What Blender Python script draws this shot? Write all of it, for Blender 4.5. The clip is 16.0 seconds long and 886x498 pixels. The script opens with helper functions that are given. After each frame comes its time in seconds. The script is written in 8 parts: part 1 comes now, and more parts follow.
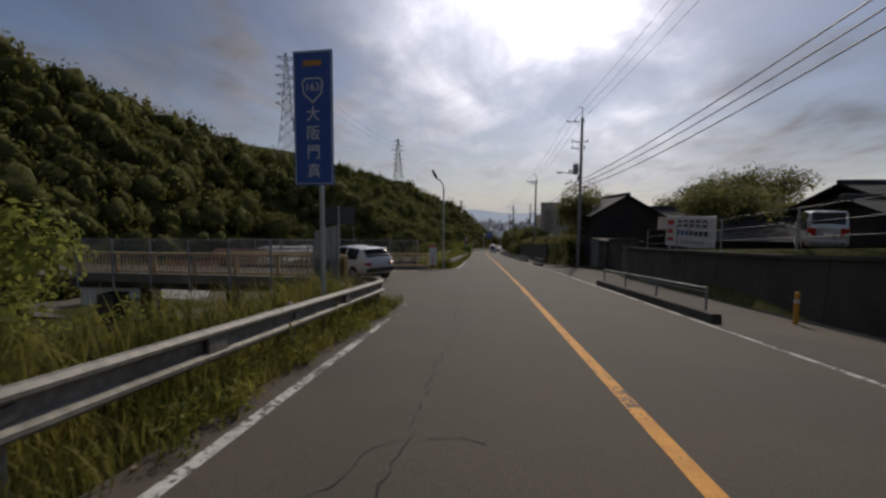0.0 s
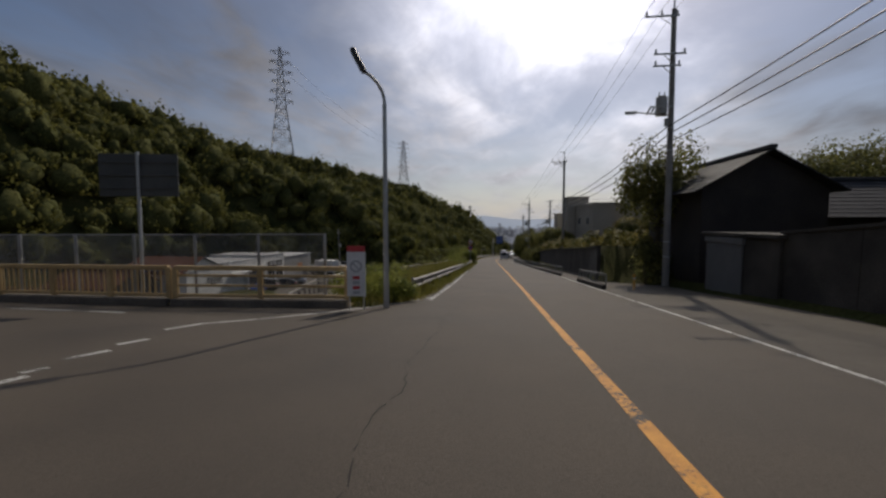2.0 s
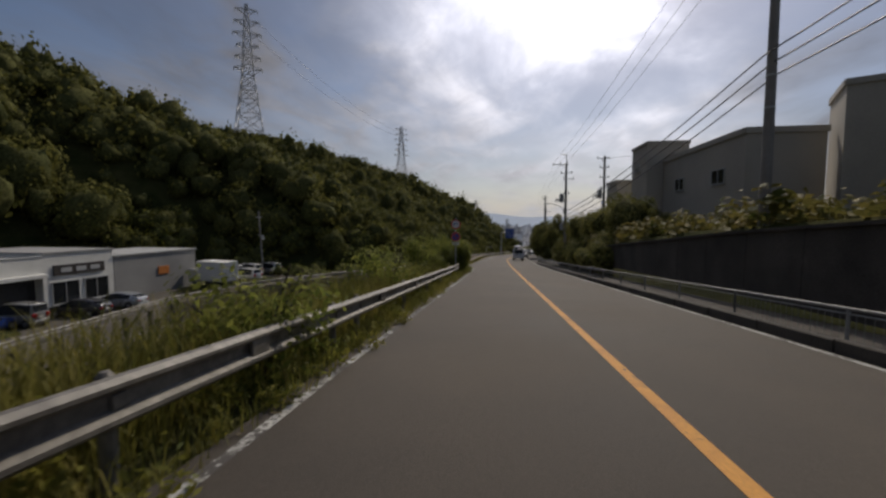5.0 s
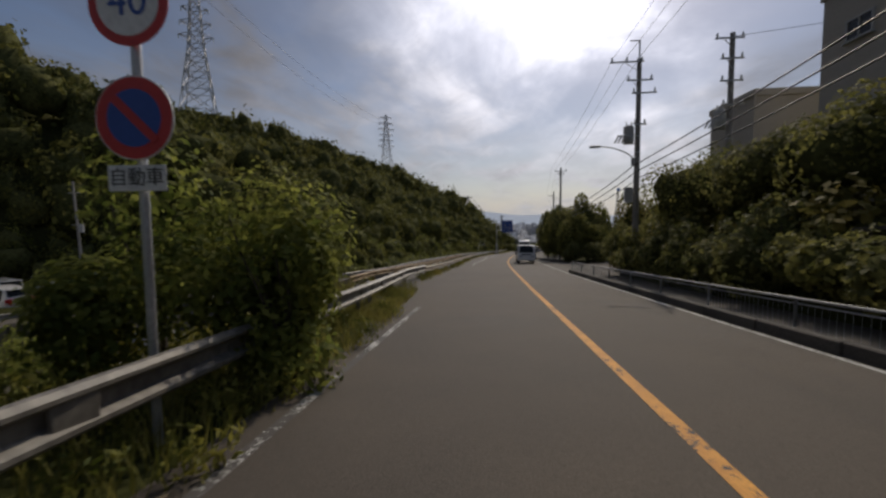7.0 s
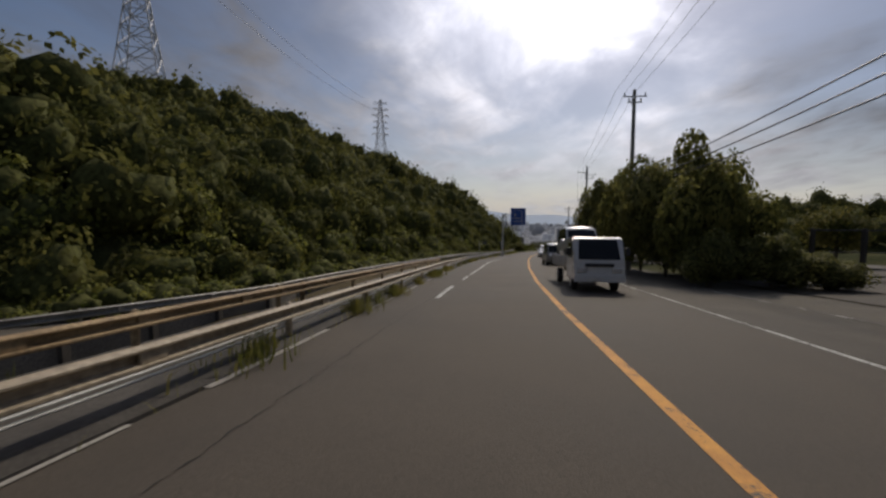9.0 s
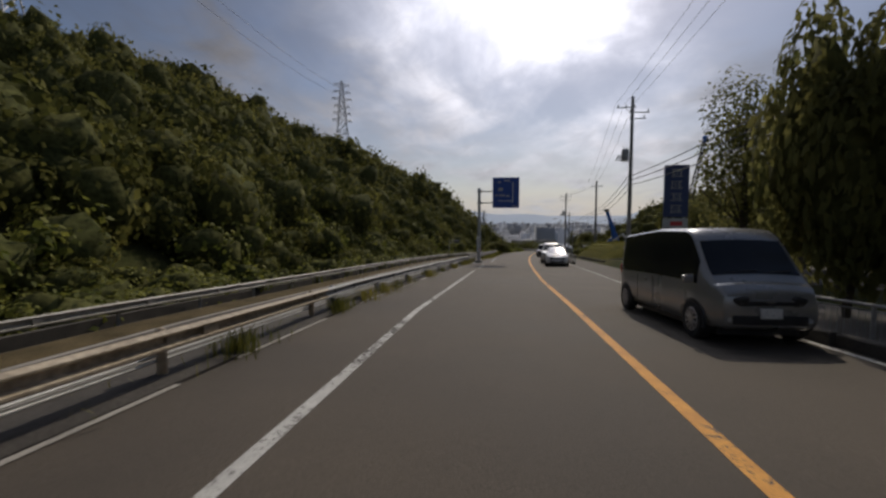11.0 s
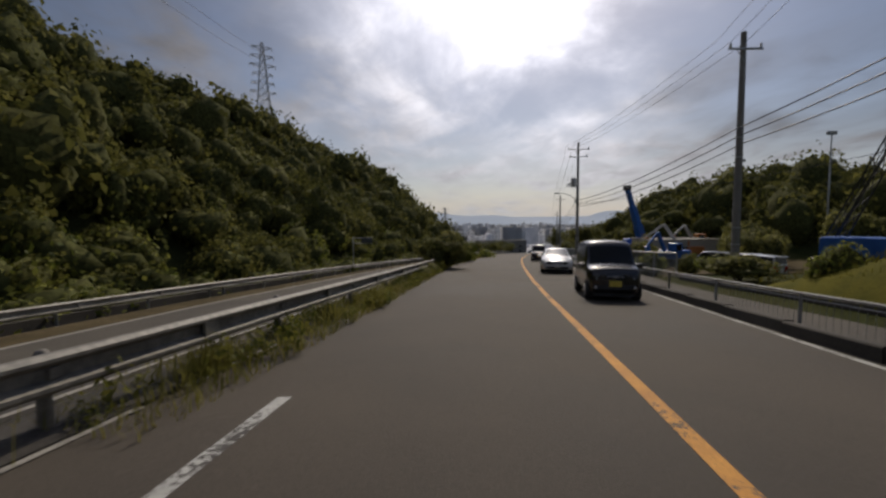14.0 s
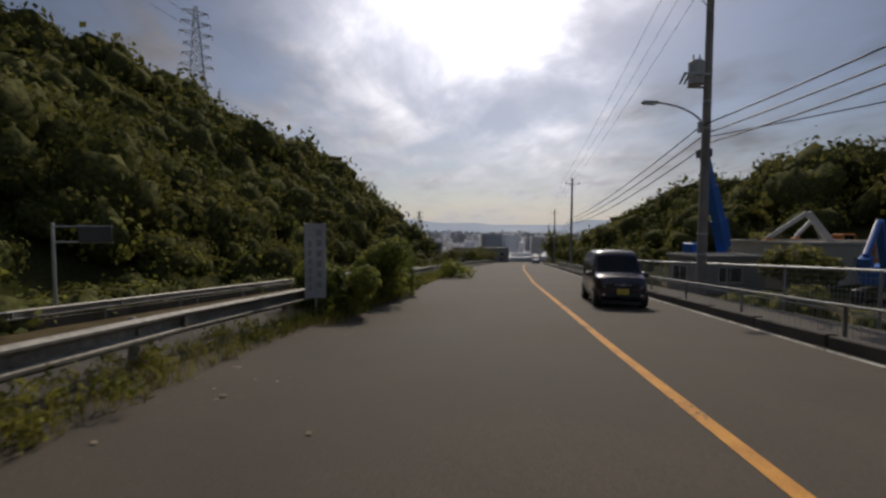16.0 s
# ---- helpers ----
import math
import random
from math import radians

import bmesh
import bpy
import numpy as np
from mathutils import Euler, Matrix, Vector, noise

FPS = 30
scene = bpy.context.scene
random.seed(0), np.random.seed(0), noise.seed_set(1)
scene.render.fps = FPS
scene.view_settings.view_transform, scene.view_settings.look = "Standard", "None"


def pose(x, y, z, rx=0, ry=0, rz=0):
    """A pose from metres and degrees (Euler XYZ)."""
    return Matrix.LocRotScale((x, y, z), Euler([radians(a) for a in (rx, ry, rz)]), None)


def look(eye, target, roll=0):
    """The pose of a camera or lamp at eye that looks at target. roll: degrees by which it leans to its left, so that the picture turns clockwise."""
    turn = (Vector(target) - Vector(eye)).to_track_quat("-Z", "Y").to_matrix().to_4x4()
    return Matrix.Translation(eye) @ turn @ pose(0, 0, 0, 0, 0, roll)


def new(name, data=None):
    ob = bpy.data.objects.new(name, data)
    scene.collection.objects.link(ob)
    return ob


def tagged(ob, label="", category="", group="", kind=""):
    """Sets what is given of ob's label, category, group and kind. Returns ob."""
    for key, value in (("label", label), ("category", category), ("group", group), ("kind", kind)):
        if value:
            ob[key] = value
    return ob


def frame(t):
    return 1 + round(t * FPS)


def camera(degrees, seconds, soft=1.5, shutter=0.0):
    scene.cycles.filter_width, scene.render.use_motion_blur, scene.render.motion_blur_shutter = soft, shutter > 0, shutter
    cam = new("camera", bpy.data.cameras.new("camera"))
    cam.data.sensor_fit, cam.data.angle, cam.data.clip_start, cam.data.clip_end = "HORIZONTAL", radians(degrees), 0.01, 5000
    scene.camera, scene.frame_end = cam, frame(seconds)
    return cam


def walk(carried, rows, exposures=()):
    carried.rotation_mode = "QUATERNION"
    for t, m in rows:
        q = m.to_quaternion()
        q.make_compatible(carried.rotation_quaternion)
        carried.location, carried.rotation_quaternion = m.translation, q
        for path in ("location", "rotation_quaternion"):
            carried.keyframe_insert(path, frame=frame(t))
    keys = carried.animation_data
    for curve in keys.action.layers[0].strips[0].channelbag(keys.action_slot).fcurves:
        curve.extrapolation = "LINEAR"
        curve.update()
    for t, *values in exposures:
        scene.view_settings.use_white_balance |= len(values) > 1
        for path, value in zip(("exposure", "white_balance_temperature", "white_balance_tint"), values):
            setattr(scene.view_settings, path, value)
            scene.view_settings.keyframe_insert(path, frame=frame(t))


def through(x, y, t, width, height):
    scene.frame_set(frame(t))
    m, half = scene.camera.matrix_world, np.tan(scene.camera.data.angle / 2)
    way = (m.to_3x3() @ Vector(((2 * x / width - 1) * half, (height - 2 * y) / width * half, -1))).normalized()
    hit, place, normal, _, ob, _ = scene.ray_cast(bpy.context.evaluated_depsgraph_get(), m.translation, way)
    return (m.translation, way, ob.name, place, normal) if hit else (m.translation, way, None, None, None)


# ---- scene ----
# ---------------------------------------------------------------- camera
cam = camera(93.24, 16.0, soft=2.6, shutter=0.06)
ROWS = [
    (0.0, -0.000, 0.000, 1.584, -4.506, -0.334, 5.747),
    (0.5, 0.072, 4.377, 1.249, -4.215, -0.595, 5.890),
    (1.0, 0.121, 8.872, 0.905, -3.825, -0.036, 6.180),
    (1.5, 0.127, 13.672, 0.532, -3.938, 0.026, 6.693),
    (2.0, 0.112, 18.798, 0.114, -3.591, 0.043, 7.088),
    (2.5, 0.083, 24.119, -0.267, -3.442, 0.316, 7.353),
    (3.0, 0.000, 29.805, -0.721, -3.673, 0.115, 7.681),
    (3.5, -0.093, 35.769, -1.192, -4.193, -0.063, 7.872),
    (4.0, -0.225, 42.012, -1.668, -4.035, -0.749, 7.903),
    (4.5, -0.348, 48.446, -2.170, -3.937, 0.000, 7.985),
    (5.0, -0.473, 55.019, -2.674, -3.889, 0.000, 7.989),
    (5.5, -0.598, 61.684, -3.180, -3.884, 0.000, 7.863),
    (6.0, -0.708, 68.390, -3.684, -3.913, 0.000, 7.616),
    (6.5, -0.794, 75.091, -4.191, -3.969, 0.311, 7.326),
    (7.0, -0.850, 81.737, -4.669, -4.043, 0.439, 7.146),
    (7.5, -0.961, 88.676, -5.181, -4.099, 0.590, 7.555),
    (8.0, -1.103, 95.858, -5.690, -3.903, 0.146, 7.780),
    (8.5, -1.207, 103.174, -6.215, -4.016, -0.120, 8.001),
    (9.0, -1.215, 110.557, -6.770, -4.155, -0.245, 7.628),
    (9.5, -1.226, 118.055, -7.247, -4.205, 0.000, 6.993),
    (10.0, -1.179, 125.633, -7.760, -4.199, 0.000, 6.250),
    (10.5, -1.042, 133.256, -8.270, -4.168, 0.000, 5.461),
    (11.0, -0.799, 140.889, -8.775, -4.144, 0.000, 4.625),
    (11.5, -0.432, 148.495, -9.261, -4.158, -0.193, 3.677),
    (12.0, 0.094, 156.035, -9.739, -4.243, -0.407, 2.444),
    (12.5, 0.804, 163.668, -10.239, -3.851, -0.388, 1.056),
    (13.0, 1.600, 171.347, -10.729, -3.634, -0.207, 0.532),
    (13.5, 2.435, 179.031, -11.226, -3.903, -0.125, 0.289),
    (14.0, 3.266, 186.665, -11.684, -3.900, 0.407, -0.093),
    (14.5, 4.140, 194.379, -12.163, -3.756, 0.068, -0.525),
    (15.0, 5.093, 202.131, -12.635, -3.459, -0.179, -1.084),
    (15.5, 6.141, 209.844, -13.112, -3.297, 0.284, -2.016),
    (16.0, 7.216, 217.403, -13.597, -2.905, -0.199, -2.932),
]
walk(cam, [(t, pose(x, y, z, 90 + p, r, w)) for t, x, y, z, p, r, w in ROWS], exposures=((0.0, -0.04, 6600, 10), (8.0, -0.04, 6650, 10), (12.5, -0.06, 6600, 10), (13.0, 0.02, 6950, 10), (14.0, -0.05, 6750, 10), (16.0, -0.02, 6750, 10)))

# ---------------------------------------------------------------- light
SUN_EL, SUN_AZ = radians(40.0), radians(14.0)
sun_dir = Vector((math.sin(SUN_AZ) * math.cos(SUN_EL), math.cos(SUN_AZ) * math.cos(SUN_EL), math.sin(SUN_EL)))
sun_data = bpy.data.lights.new("sun", "SUN")
sun_data.energy, sun_data.angle, sun_data.color = 2.0, radians(0.6), (1.0, 0.88, 0.72)
sun = new("sun", sun_data)
sun.matrix_world = look(sun_dir * 400, (0, 0, 0))

world = bpy.data.worlds.new("sky")
scene.world = world
world.use_nodes = True


def build_sky():
    nt = world.node_tree
    nt.nodes.clear()
    N, L = nt.nodes.new, nt.links.new

    def math_node(op, a, b=None, clamp=False):
        n = N("ShaderNodeMath")
        n.operation, n.use_clamp = op, clamp
        for i, v in enumerate((a, b)):
            if v is None:
                continue
            if isinstance(v, (int, float)):
                n.inputs[i].default_value = v
            else:
                L(v, n.inputs[i])
        return n.outputs[0]

    sky = N("ShaderNodeTexSky")
    sky.sky_type, sky.sun_disc = "NISHITA", False
    sky.sun_elevation, sky.sun_rotation = SUN_EL, SUN_AZ
    sky.dust_density, sky.air_density = 1.2, 1.0
    tc = N("ShaderNodeTexCoord")
    sep = N("ShaderNodeSeparateXYZ")
    L(tc.outputs["Generated"], sep.inputs[0])
    zz = math_node("ADD", math_node("MAXIMUM", sep.outputs[2], 0.0), 0.16)
    comb = N("ShaderNodeCombineXYZ")
    L(math_node("DIVIDE", sep.outputs[0], zz), comb.inputs[0])
    L(math_node("DIVIDE", sep.outputs[1], zz), comb.inputs[1])
    comb.inputs[2].default_value = 3.7

    def cloud(scale, detail, lo, hi, shift):
        m = N("ShaderNodeMapping")
        m.inputs["Location"].default_value = shift
        m.inputs["Rotation"].default_value = (0, 0, 0.5)
        m.inputs["Scale"].default_value = (1.0, 0.62, 1.0)
        L(comb.outputs[0], m.inputs[0])
        n = N("ShaderNodeTexNoise")
        n.inputs["Scale"].default_value, n.inputs["Detail"].default_value, n.inputs["Roughness"].default_value = scale, detail, 0.55
        n.inputs["Distortion"].default_value = 0.5
        L(m.outputs[0], n.inputs["Vector"])
        r = N("ShaderNodeMapRange")
        r.interpolation_type = "SMOOTHSTEP"
        L(n.outputs[0], r.inputs[0])
        r.inputs[1].default_value, r.inputs[2].default_value = lo, hi
        return r.outputs[0]

    big = cloud(0.85, 7.0, 0.32, 0.60, (1.3, 0.4, 0))
    small = cloud(2.6, 8.0, 0.35, 0.75, (4.1, 2.2, 0))
    wisps = cloud(4.6, 9.0, 0.30, 0.72, (7.7, 1.1, 0))
    mask = math_node("MULTIPLY", big, math_node("ADD", math_node("MULTIPLY", small, 0.75), 0.38), True)
    # thin cloud is brightest round the sun
    dot = N("ShaderNodeVectorMath")
    dot.operation = "DOT_PRODUCT"
    L(tc.outputs["Generated"], dot.inputs[0])
    dot.inputs[1].default_value = sun_dir
    near = math_node("MAXIMUM", dot.outputs["Value"], 0.0)
    glow = math_node("ADD", math_node("MULTIPLY", math_node("POWER", near, 8.5), 2.0), math_node("MULTIPLY", math_node("POWER", near, 36.0), 5.0))
    # unseen sky opposite the sun is brightened to lift faces in shade
    lum = math_node("ADD", math_node("ADD", glow, 0.18), math_node("MULTIPLY", math_node("MAXIMUM", math_node("MULTIPLY", sep.outputs[1], -1.0), 0.0), 0.42))
    # edge of the bright cloud sheet: a greyer bank lies beyond it, high up
    wob = N("ShaderNodeTexNoise")
    wob.inputs["Scale"].default_value, wob.inputs["Detail"].default_value = 2.2, 6.0
    L(comb.outputs[0], wob.inputs["Vector"])
    az = math_node("ADD", math_node("ARCTAN2", sep.outputs[0], sep.outputs[1]), math_node("MULTIPLY", math_node("SUBTRACT", wob.outputs[0], 0.5), 0.35))

    def ramp(v, lo, hi):
        r = N("ShaderNodeMapRange")
        r.interpolation_type = "SMOOTHSTEP"
        L(v, r.inputs[0])
        r.inputs[1].default_value, r.inputs[2].default_value = lo, hi
        return r.outputs[0]

    bank = math_node("MULTIPLY", math_node("SUBTRACT", 1.0, ramp(az, -0.34, -0.20)), ramp(sep.outputs[2], 0.17, 0.40))
    other = math_node("MULTIPLY", ramp(az, 0.30, 0.62), ramp(sep.outputs[2], 0.02, 0.20))
    lum = math_node("MULTIPLY", lum, math_node("SUBTRACT", 1.0, math_node("ADD", math_node("MULTIPLY", bank, 0.50), math_node("MULTIPLY", other, 0.74))))
    lum = math_node("MULTIPLY", lum, math_node("ADD", math_node("MULTIPLY", wisps, 0.34), 0.85))
    cl = N("ShaderNodeCombineColor")
    L(math_node("MULTIPLY", lum, 1.0), cl.inputs[0])
    L(math_node("MULTIPLY", lum, 1.0), cl.inputs[1])
    L(math_node("MULTIPLY", lum, 1.11), cl.inputs[2])
    # horizon haze
    haze = math_node("POWER", math_node("SUBTRACT", 1.0, math_node("MAXIMUM", sep.outputs[2], 0.0)), 14.0)
    mixh = N("ShaderNodeMix")
    mixh.data_type = "RGBA"
    skys = N("ShaderNodeMix")
    skys.data_type, skys.blend_type = "RGBA", "MULTIPLY"
    skys.inputs["Factor"].default_value = 1.0
    L(sky.outputs[0], skys.inputs["A"])
    skys.inputs["B"].default_value = (0.0505, 0.0525, 0.0595, 1)
    mixc = N("ShaderNodeMix")
    mixc.data_type = "RGBA"
    L(mask, mixc.inputs["Factor"])
    L(skys.outputs["Result"], mixc.inputs["A"])
    L(cl.outputs[0], mixc.inputs["B"])
    L(math_node("MULTIPLY", haze, 0.75, True), mixh.inputs["Factor"])
    L(mixc.outputs["Result"], mixh.inputs["A"])
    mixh.inputs["B"].default_value = (0.52, 0.53, 0.56, 1)
    bg = N("ShaderNodeBackground")
    bg.inputs["Strength"].default_value = 1.0
    L(mixh.outputs["Result"], bg.inputs["Color"])
    out = N("ShaderNodeOutputWorld")
    L(bg.outputs[0], out.inputs["Surface"])


build_sky()
# ---------------------------------------------------------------- materials
def surf(name, a, b, scale=3.0, rough=0.7, bump=0.2, fine=60.0, metal=0.0, stain=0.25, spec=0.5, rnd=0.0, island=0.0):
    """Two tones in large patches, a fine grain over them and a little relief, at real-world size."""
    m = bpy.data.materials.new(name)
    m.use_nodes = True
    nt = m.node_tree
    N, L = nt.nodes.new, nt.links.new
    p = nt.nodes["Principled BSDF"]
    p.inputs["Metallic"].default_value = metal
    p.inputs["Specular IOR Level"].default_value = spec
    geo = N("ShaderNodeNewGeometry")
    n1, n2 = N("ShaderNodeTexNoise"), N("ShaderNodeTexNoise")
    for n, s, d in ((n1, scale, 5.0), (n2, fine, 3.0)):
        n.inputs["Scale"].default_value, n.inputs["Detail"].default_value = s, d
        L(geo.outputs["Position"], n.inputs["Vector"])
    mix = N("ShaderNodeMix")
    mix.data_type = "RGBA"
    mix.inputs["A"].default_value, mix.inputs["B"].default_value = (*a, 1), (*b, 1)
    r = N("ShaderNodeMapRange")
    r.inputs[1].default_value, r.inputs[2].default_value = 0.3, 0.7
    L(n1.outputs[0], r.inputs[0])
    L(r.outputs[0], mix.inputs["Factor"])
    r2 = N("ShaderNodeMapRange")
    r2.inputs[1].default_value, r2.inputs[2].default_value = 0.25, 0.75
    r2.inputs[3].default_value, r2.inputs[4].default_value = 1.0 - stain, 1.0 + stain
    L(n2.outputs[0], r2.inputs[0])
    mul = N("ShaderNodeMix")
    mul.data_type, mul.blend_type = "RGBA", "MULTIPLY"
    mul.inputs["Factor"].default_value = 1.0
    L(mix.outputs["Result"], mul.inputs["A"])
    L(r2.outputs[0], mul.inputs["B"])
    col = mul.outputs["Result"]
    for amount, source in ((rnd, None), (island, "Random Per Island")):
        if amount:
            if source:
                src = geo.outputs[source]
            else:
                src = N("ShaderNodeObjectInfo").outputs["Random"]
            r3 = N("ShaderNodeMapRange")
            r3.inputs[3].default_value, r3.inputs[4].default_value = 1.0 - amount, 1.0 + amount
            L(src, r3.inputs[0])
            m3 = N("ShaderNodeMix")
            m3.data_type, m3.blend_type = "RGBA", "MULTIPLY"
            m3.inputs["Factor"].default_value = 1.0
            L(col, m3.inputs["A"])
            L(r3.outputs[0], m3.inputs["B"])
            col = m3.outputs["Result"]
    L(col, p.inputs["Base Color"])
    rr = N("ShaderNodeMapRange")
    rr.inputs[3].default_value, rr.inputs[4].default_value = max(0.02, rough - 0.1), min(1.0, rough + 0.12)
    L(n1.outputs[0], rr.inputs[0])
    L(rr.outputs[0], p.inputs["Roughness"])
    if bump:
        bp = N("ShaderNodeBump")
        bp.inputs["Strength"].default_value, bp.inputs["Distance"].default_value = bump, 0.02
        L(n2.outputs[0], bp.inputs["Height"])
        L(bp.outputs[0], p.inputs["Normal"])
    return m


def leaf_mat(name, a, b, through=0.35, scale=0.25, rough=0.7, spec=0.18):
    """Foliage: two greens by clump and by leaf, with light passing through."""
    m = bpy.data.materials.new(name)
    m.use_nodes = True
    nt = m.node_tree
    nt.nodes.clear()
    N, L = nt.nodes.new, nt.links.new
    geo = N("ShaderNodeNewGeometry")
    n1 = N("ShaderNodeTexNoise")
    n1.inputs["Scale"].default_value, n1.inputs["Detail"].default_value = scale, 3.0
    L(geo.outputs["Position"], n1.inputs["Vector"])
    add = N("ShaderNodeMath")
    add.operation = "MULTIPLY_ADD"
    L(geo.outputs["Random Per Island"], add.inputs[0])
    add.inputs[1].default_value, add.inputs[2].default_value = 0.7, -0.35
    add2 = N("ShaderNodeMath")
    add2.operation = "ADD"
    r = N("ShaderNodeMapRange")
    r.inputs[1].default_value, r.inputs[2].default_value = 0.32, 0.68
    L(n1.outputs[0], r.inputs[0])
    L(r.outputs[0], add2.inputs[0])
    L(add.outputs[0], add2.inputs[1])
    add2.use_clamp = True
    mix = N("ShaderNodeMix")
    mix.data_type = "RGBA"
    mix.inputs["A"].default_value, mix.inputs["B"].default_value = (*a, 1), (*b, 1)
    L(add2.outputs[0], mix.inputs["Factor"])
    pr = N("ShaderNodeBsdfPrincipled")
    L(mix.outputs["Result"], pr.inputs["Base Color"])
    pr.inputs["Roughness"].default_value = rough
    pr.inputs["Specular IOR Level"].default_value = spec
    tr = N("ShaderNodeBsdfTranslucent")
    L(mix.outputs["Result"], tr.inputs["Color"])
    ms = N("ShaderNodeMixShader")
    ms.inputs[0].default_value = through
    L(pr.outputs[0], ms.inputs[1])
    L(tr.outputs[0], ms.inputs[2])
    out = N("ShaderNodeOutputMaterial")
    L(ms.outputs[0], out.inputs["Surface"])
    return m


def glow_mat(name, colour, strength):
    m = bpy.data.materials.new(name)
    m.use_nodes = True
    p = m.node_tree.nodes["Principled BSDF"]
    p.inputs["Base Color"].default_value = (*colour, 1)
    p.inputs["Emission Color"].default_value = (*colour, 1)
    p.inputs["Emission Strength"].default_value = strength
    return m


def car_paint(name, colour, metal=0.0, rough=0.28):
    m = surf(name, colour, tuple(c * 0.92 for c in colour), 1.5, rough, 0.0, 8.0, metal, 0.04)
    p = m.node_tree.nodes["Principled BSDF"]
    p.inputs["Coat Weight"].default_value, p.inputs["Coat Roughness"].default_value = 0.8, 0.06
    return m


def worn_paint(name, a, b, wear, under=(0.055, 0.05, 0.045)):
    """Road paint rubbed through to the asphalt in patches and flecks."""
    m = surf(name, a, b, 3.0, 0.78, 0.25, 60.0, stain=0.25)
    nt = m.node_tree
    N, L = nt.nodes.new, nt.links.new
    p = nt.nodes["Principled BSDF"]
    col = p.inputs["Base Color"].links[0].from_socket
    geo = N("ShaderNodeNewGeometry")
    n1, n2 = N("ShaderNodeTexNoise"), N("ShaderNodeTexNoise")
    for n, s, d in ((n1, 1.1, 4.0), (n2, 17.0, 6.0)):
        n.inputs["Scale"].default_value, n.inputs["Detail"].default_value, n.inputs["Roughness"].default_value = s, d, 0.7
        L(geo.outputs["Position"], n.inputs["Vector"])
    add = N("ShaderNodeMath")
    add.operation = "ADD"
    L(n1.outputs[0], add.inputs[0])
    L(n2.outputs[0], add.inputs[1])
    r = N("ShaderNodeMapRange")
    r.inputs[1].default_value, r.inputs[2].default_value = 1.0 - wear - 0.05, 1.0 - wear + 0.05
    L(add.outputs[0], r.inputs[0])
    mx = N("ShaderNodeMix")
    mx.data_type = "RGBA"
    mx.inputs["A"].default_value = (*under, 1)
    L(r.outputs[0], mx.inputs["Factor"])
    L(col, mx.inputs["B"])
    L(mx.outputs["Result"], p.inputs["Base Color"])
    return m


ASPHALT = surf("asphalt", (0.0492, 0.0405, 0.0312), (0.0862, 0.0715, 0.0547), 0.30, 0.82, 0.45, 80.0, stain=0.42, spec=0.35)
ASPHALT_OLD = surf("old_asphalt", (0.062, 0.055, 0.046), (0.105, 0.093, 0.076), 0.5, 0.88, 0.35, 70.0, stain=0.3, spec=0.3)
CONCRETE = surf("concrete", (0.24, 0.225, 0.20), (0.34, 0.32, 0.285), 0.8, 0.88, 0.3, 35.0, stain=0.25)
# mottled concrete; backlit shade of the walls is put into its dark tone
CONCRETE_DARK = surf("shade_toned_concrete", (0.026, 0.023, 0.020), (0.078, 0.070, 0.060), 0.7, 0.92, 0.35, 25.0, stain=0.3)
DUSTY = surf("dusty_concrete", (0.10, 0.088, 0.070), (0.19, 0.165, 0.13), 0.9, 0.92, 0.3, 22.0, stain=0.35)
LINE_WHITE = worn_paint("road_paint_white", (0.32, 0.32, 0.30), (0.48, 0.48, 0.45), 0.05)
LINE_WORN = worn_paint("road_paint_rubbed", (0.32, 0.32, 0.30), (0.48, 0.48, 0.45), -0.04)
LINE_GHOST = worn_paint("road_paint_traces", (0.30, 0.30, 0.28), (0.44, 0.44, 0.41), -0.13)
LINE_YELLOW = worn_paint("road_paint_orange", (0.46, 0.20, 0.028), (0.62, 0.30, 0.055), 0.13)
SOIL = surf("soil", (0.06, 0.048, 0.026), (0.115, 0.09, 0.05), 0.8, 1.0, 0.5, 20.0, spec=0.05, stain=0.4)
GROUND_GREEN = surf("verge_ground", (0.026, 0.034, 0.010), (0.065, 0.062, 0.024), 0.35, 1.0, 0.6, 9.0, spec=0.03, stain=0.5)
RAIL_PALE = surf("pale_rail", (0.20, 0.19, 0.165), (0.37, 0.355, 0.32), 0.8, 0.55, 0.12, 11.0, metal=0.2, stain=0.3)
STEEL = surf("galvanised_steel", (0.40, 0.41, 0.41), (0.52, 0.53, 0.53), 2.0, 0.5, 0.1, 30.0, metal=0.75, stain=0.15)
RAIL_WHITE = surf("weathered_rail_paint", (0.11, 0.10, 0.085), (0.25, 0.24, 0.21), 0.7, 0.6, 0.15, 11.0, metal=0.1, stain=0.4)
RAIL_DULL = surf("dull_steel_rail", (0.20, 0.205, 0.20), (0.34, 0.345, 0.34), 0.8, 0.65, 0.12, 11.0, metal=0.1, stain=0.3)
RAIL_TAN = surf("rust_stained_rail_paint", (0.24, 0.185, 0.115), (0.42, 0.355, 0.26), 0.6, 0.6, 0.15, 12.0, stain=0.4)
RAIL_RUST = surf("rusty_rail", (0.20, 0.13, 0.06), (0.40, 0.29, 0.16), 0.9, 0.75, 0.2, 16.0, stain=0.4)
POLE = surf("pole_concrete", (0.20, 0.19, 0.18), (0.29, 0.28, 0.265), 1.5, 0.85, 0.2, 40.0, stain=0.15)
DARK = surf("dark_metal", (0.022, 0.022, 0.024), (0.045, 0.045, 0.047), 3.0, 0.5, 0.05, 30.0, stain=0.2)
WIRE = surf("cable_black", (0.012, 0.012, 0.013), (0.025, 0.025, 0.025), 3.0, 0.55, 0.0, 30.0)
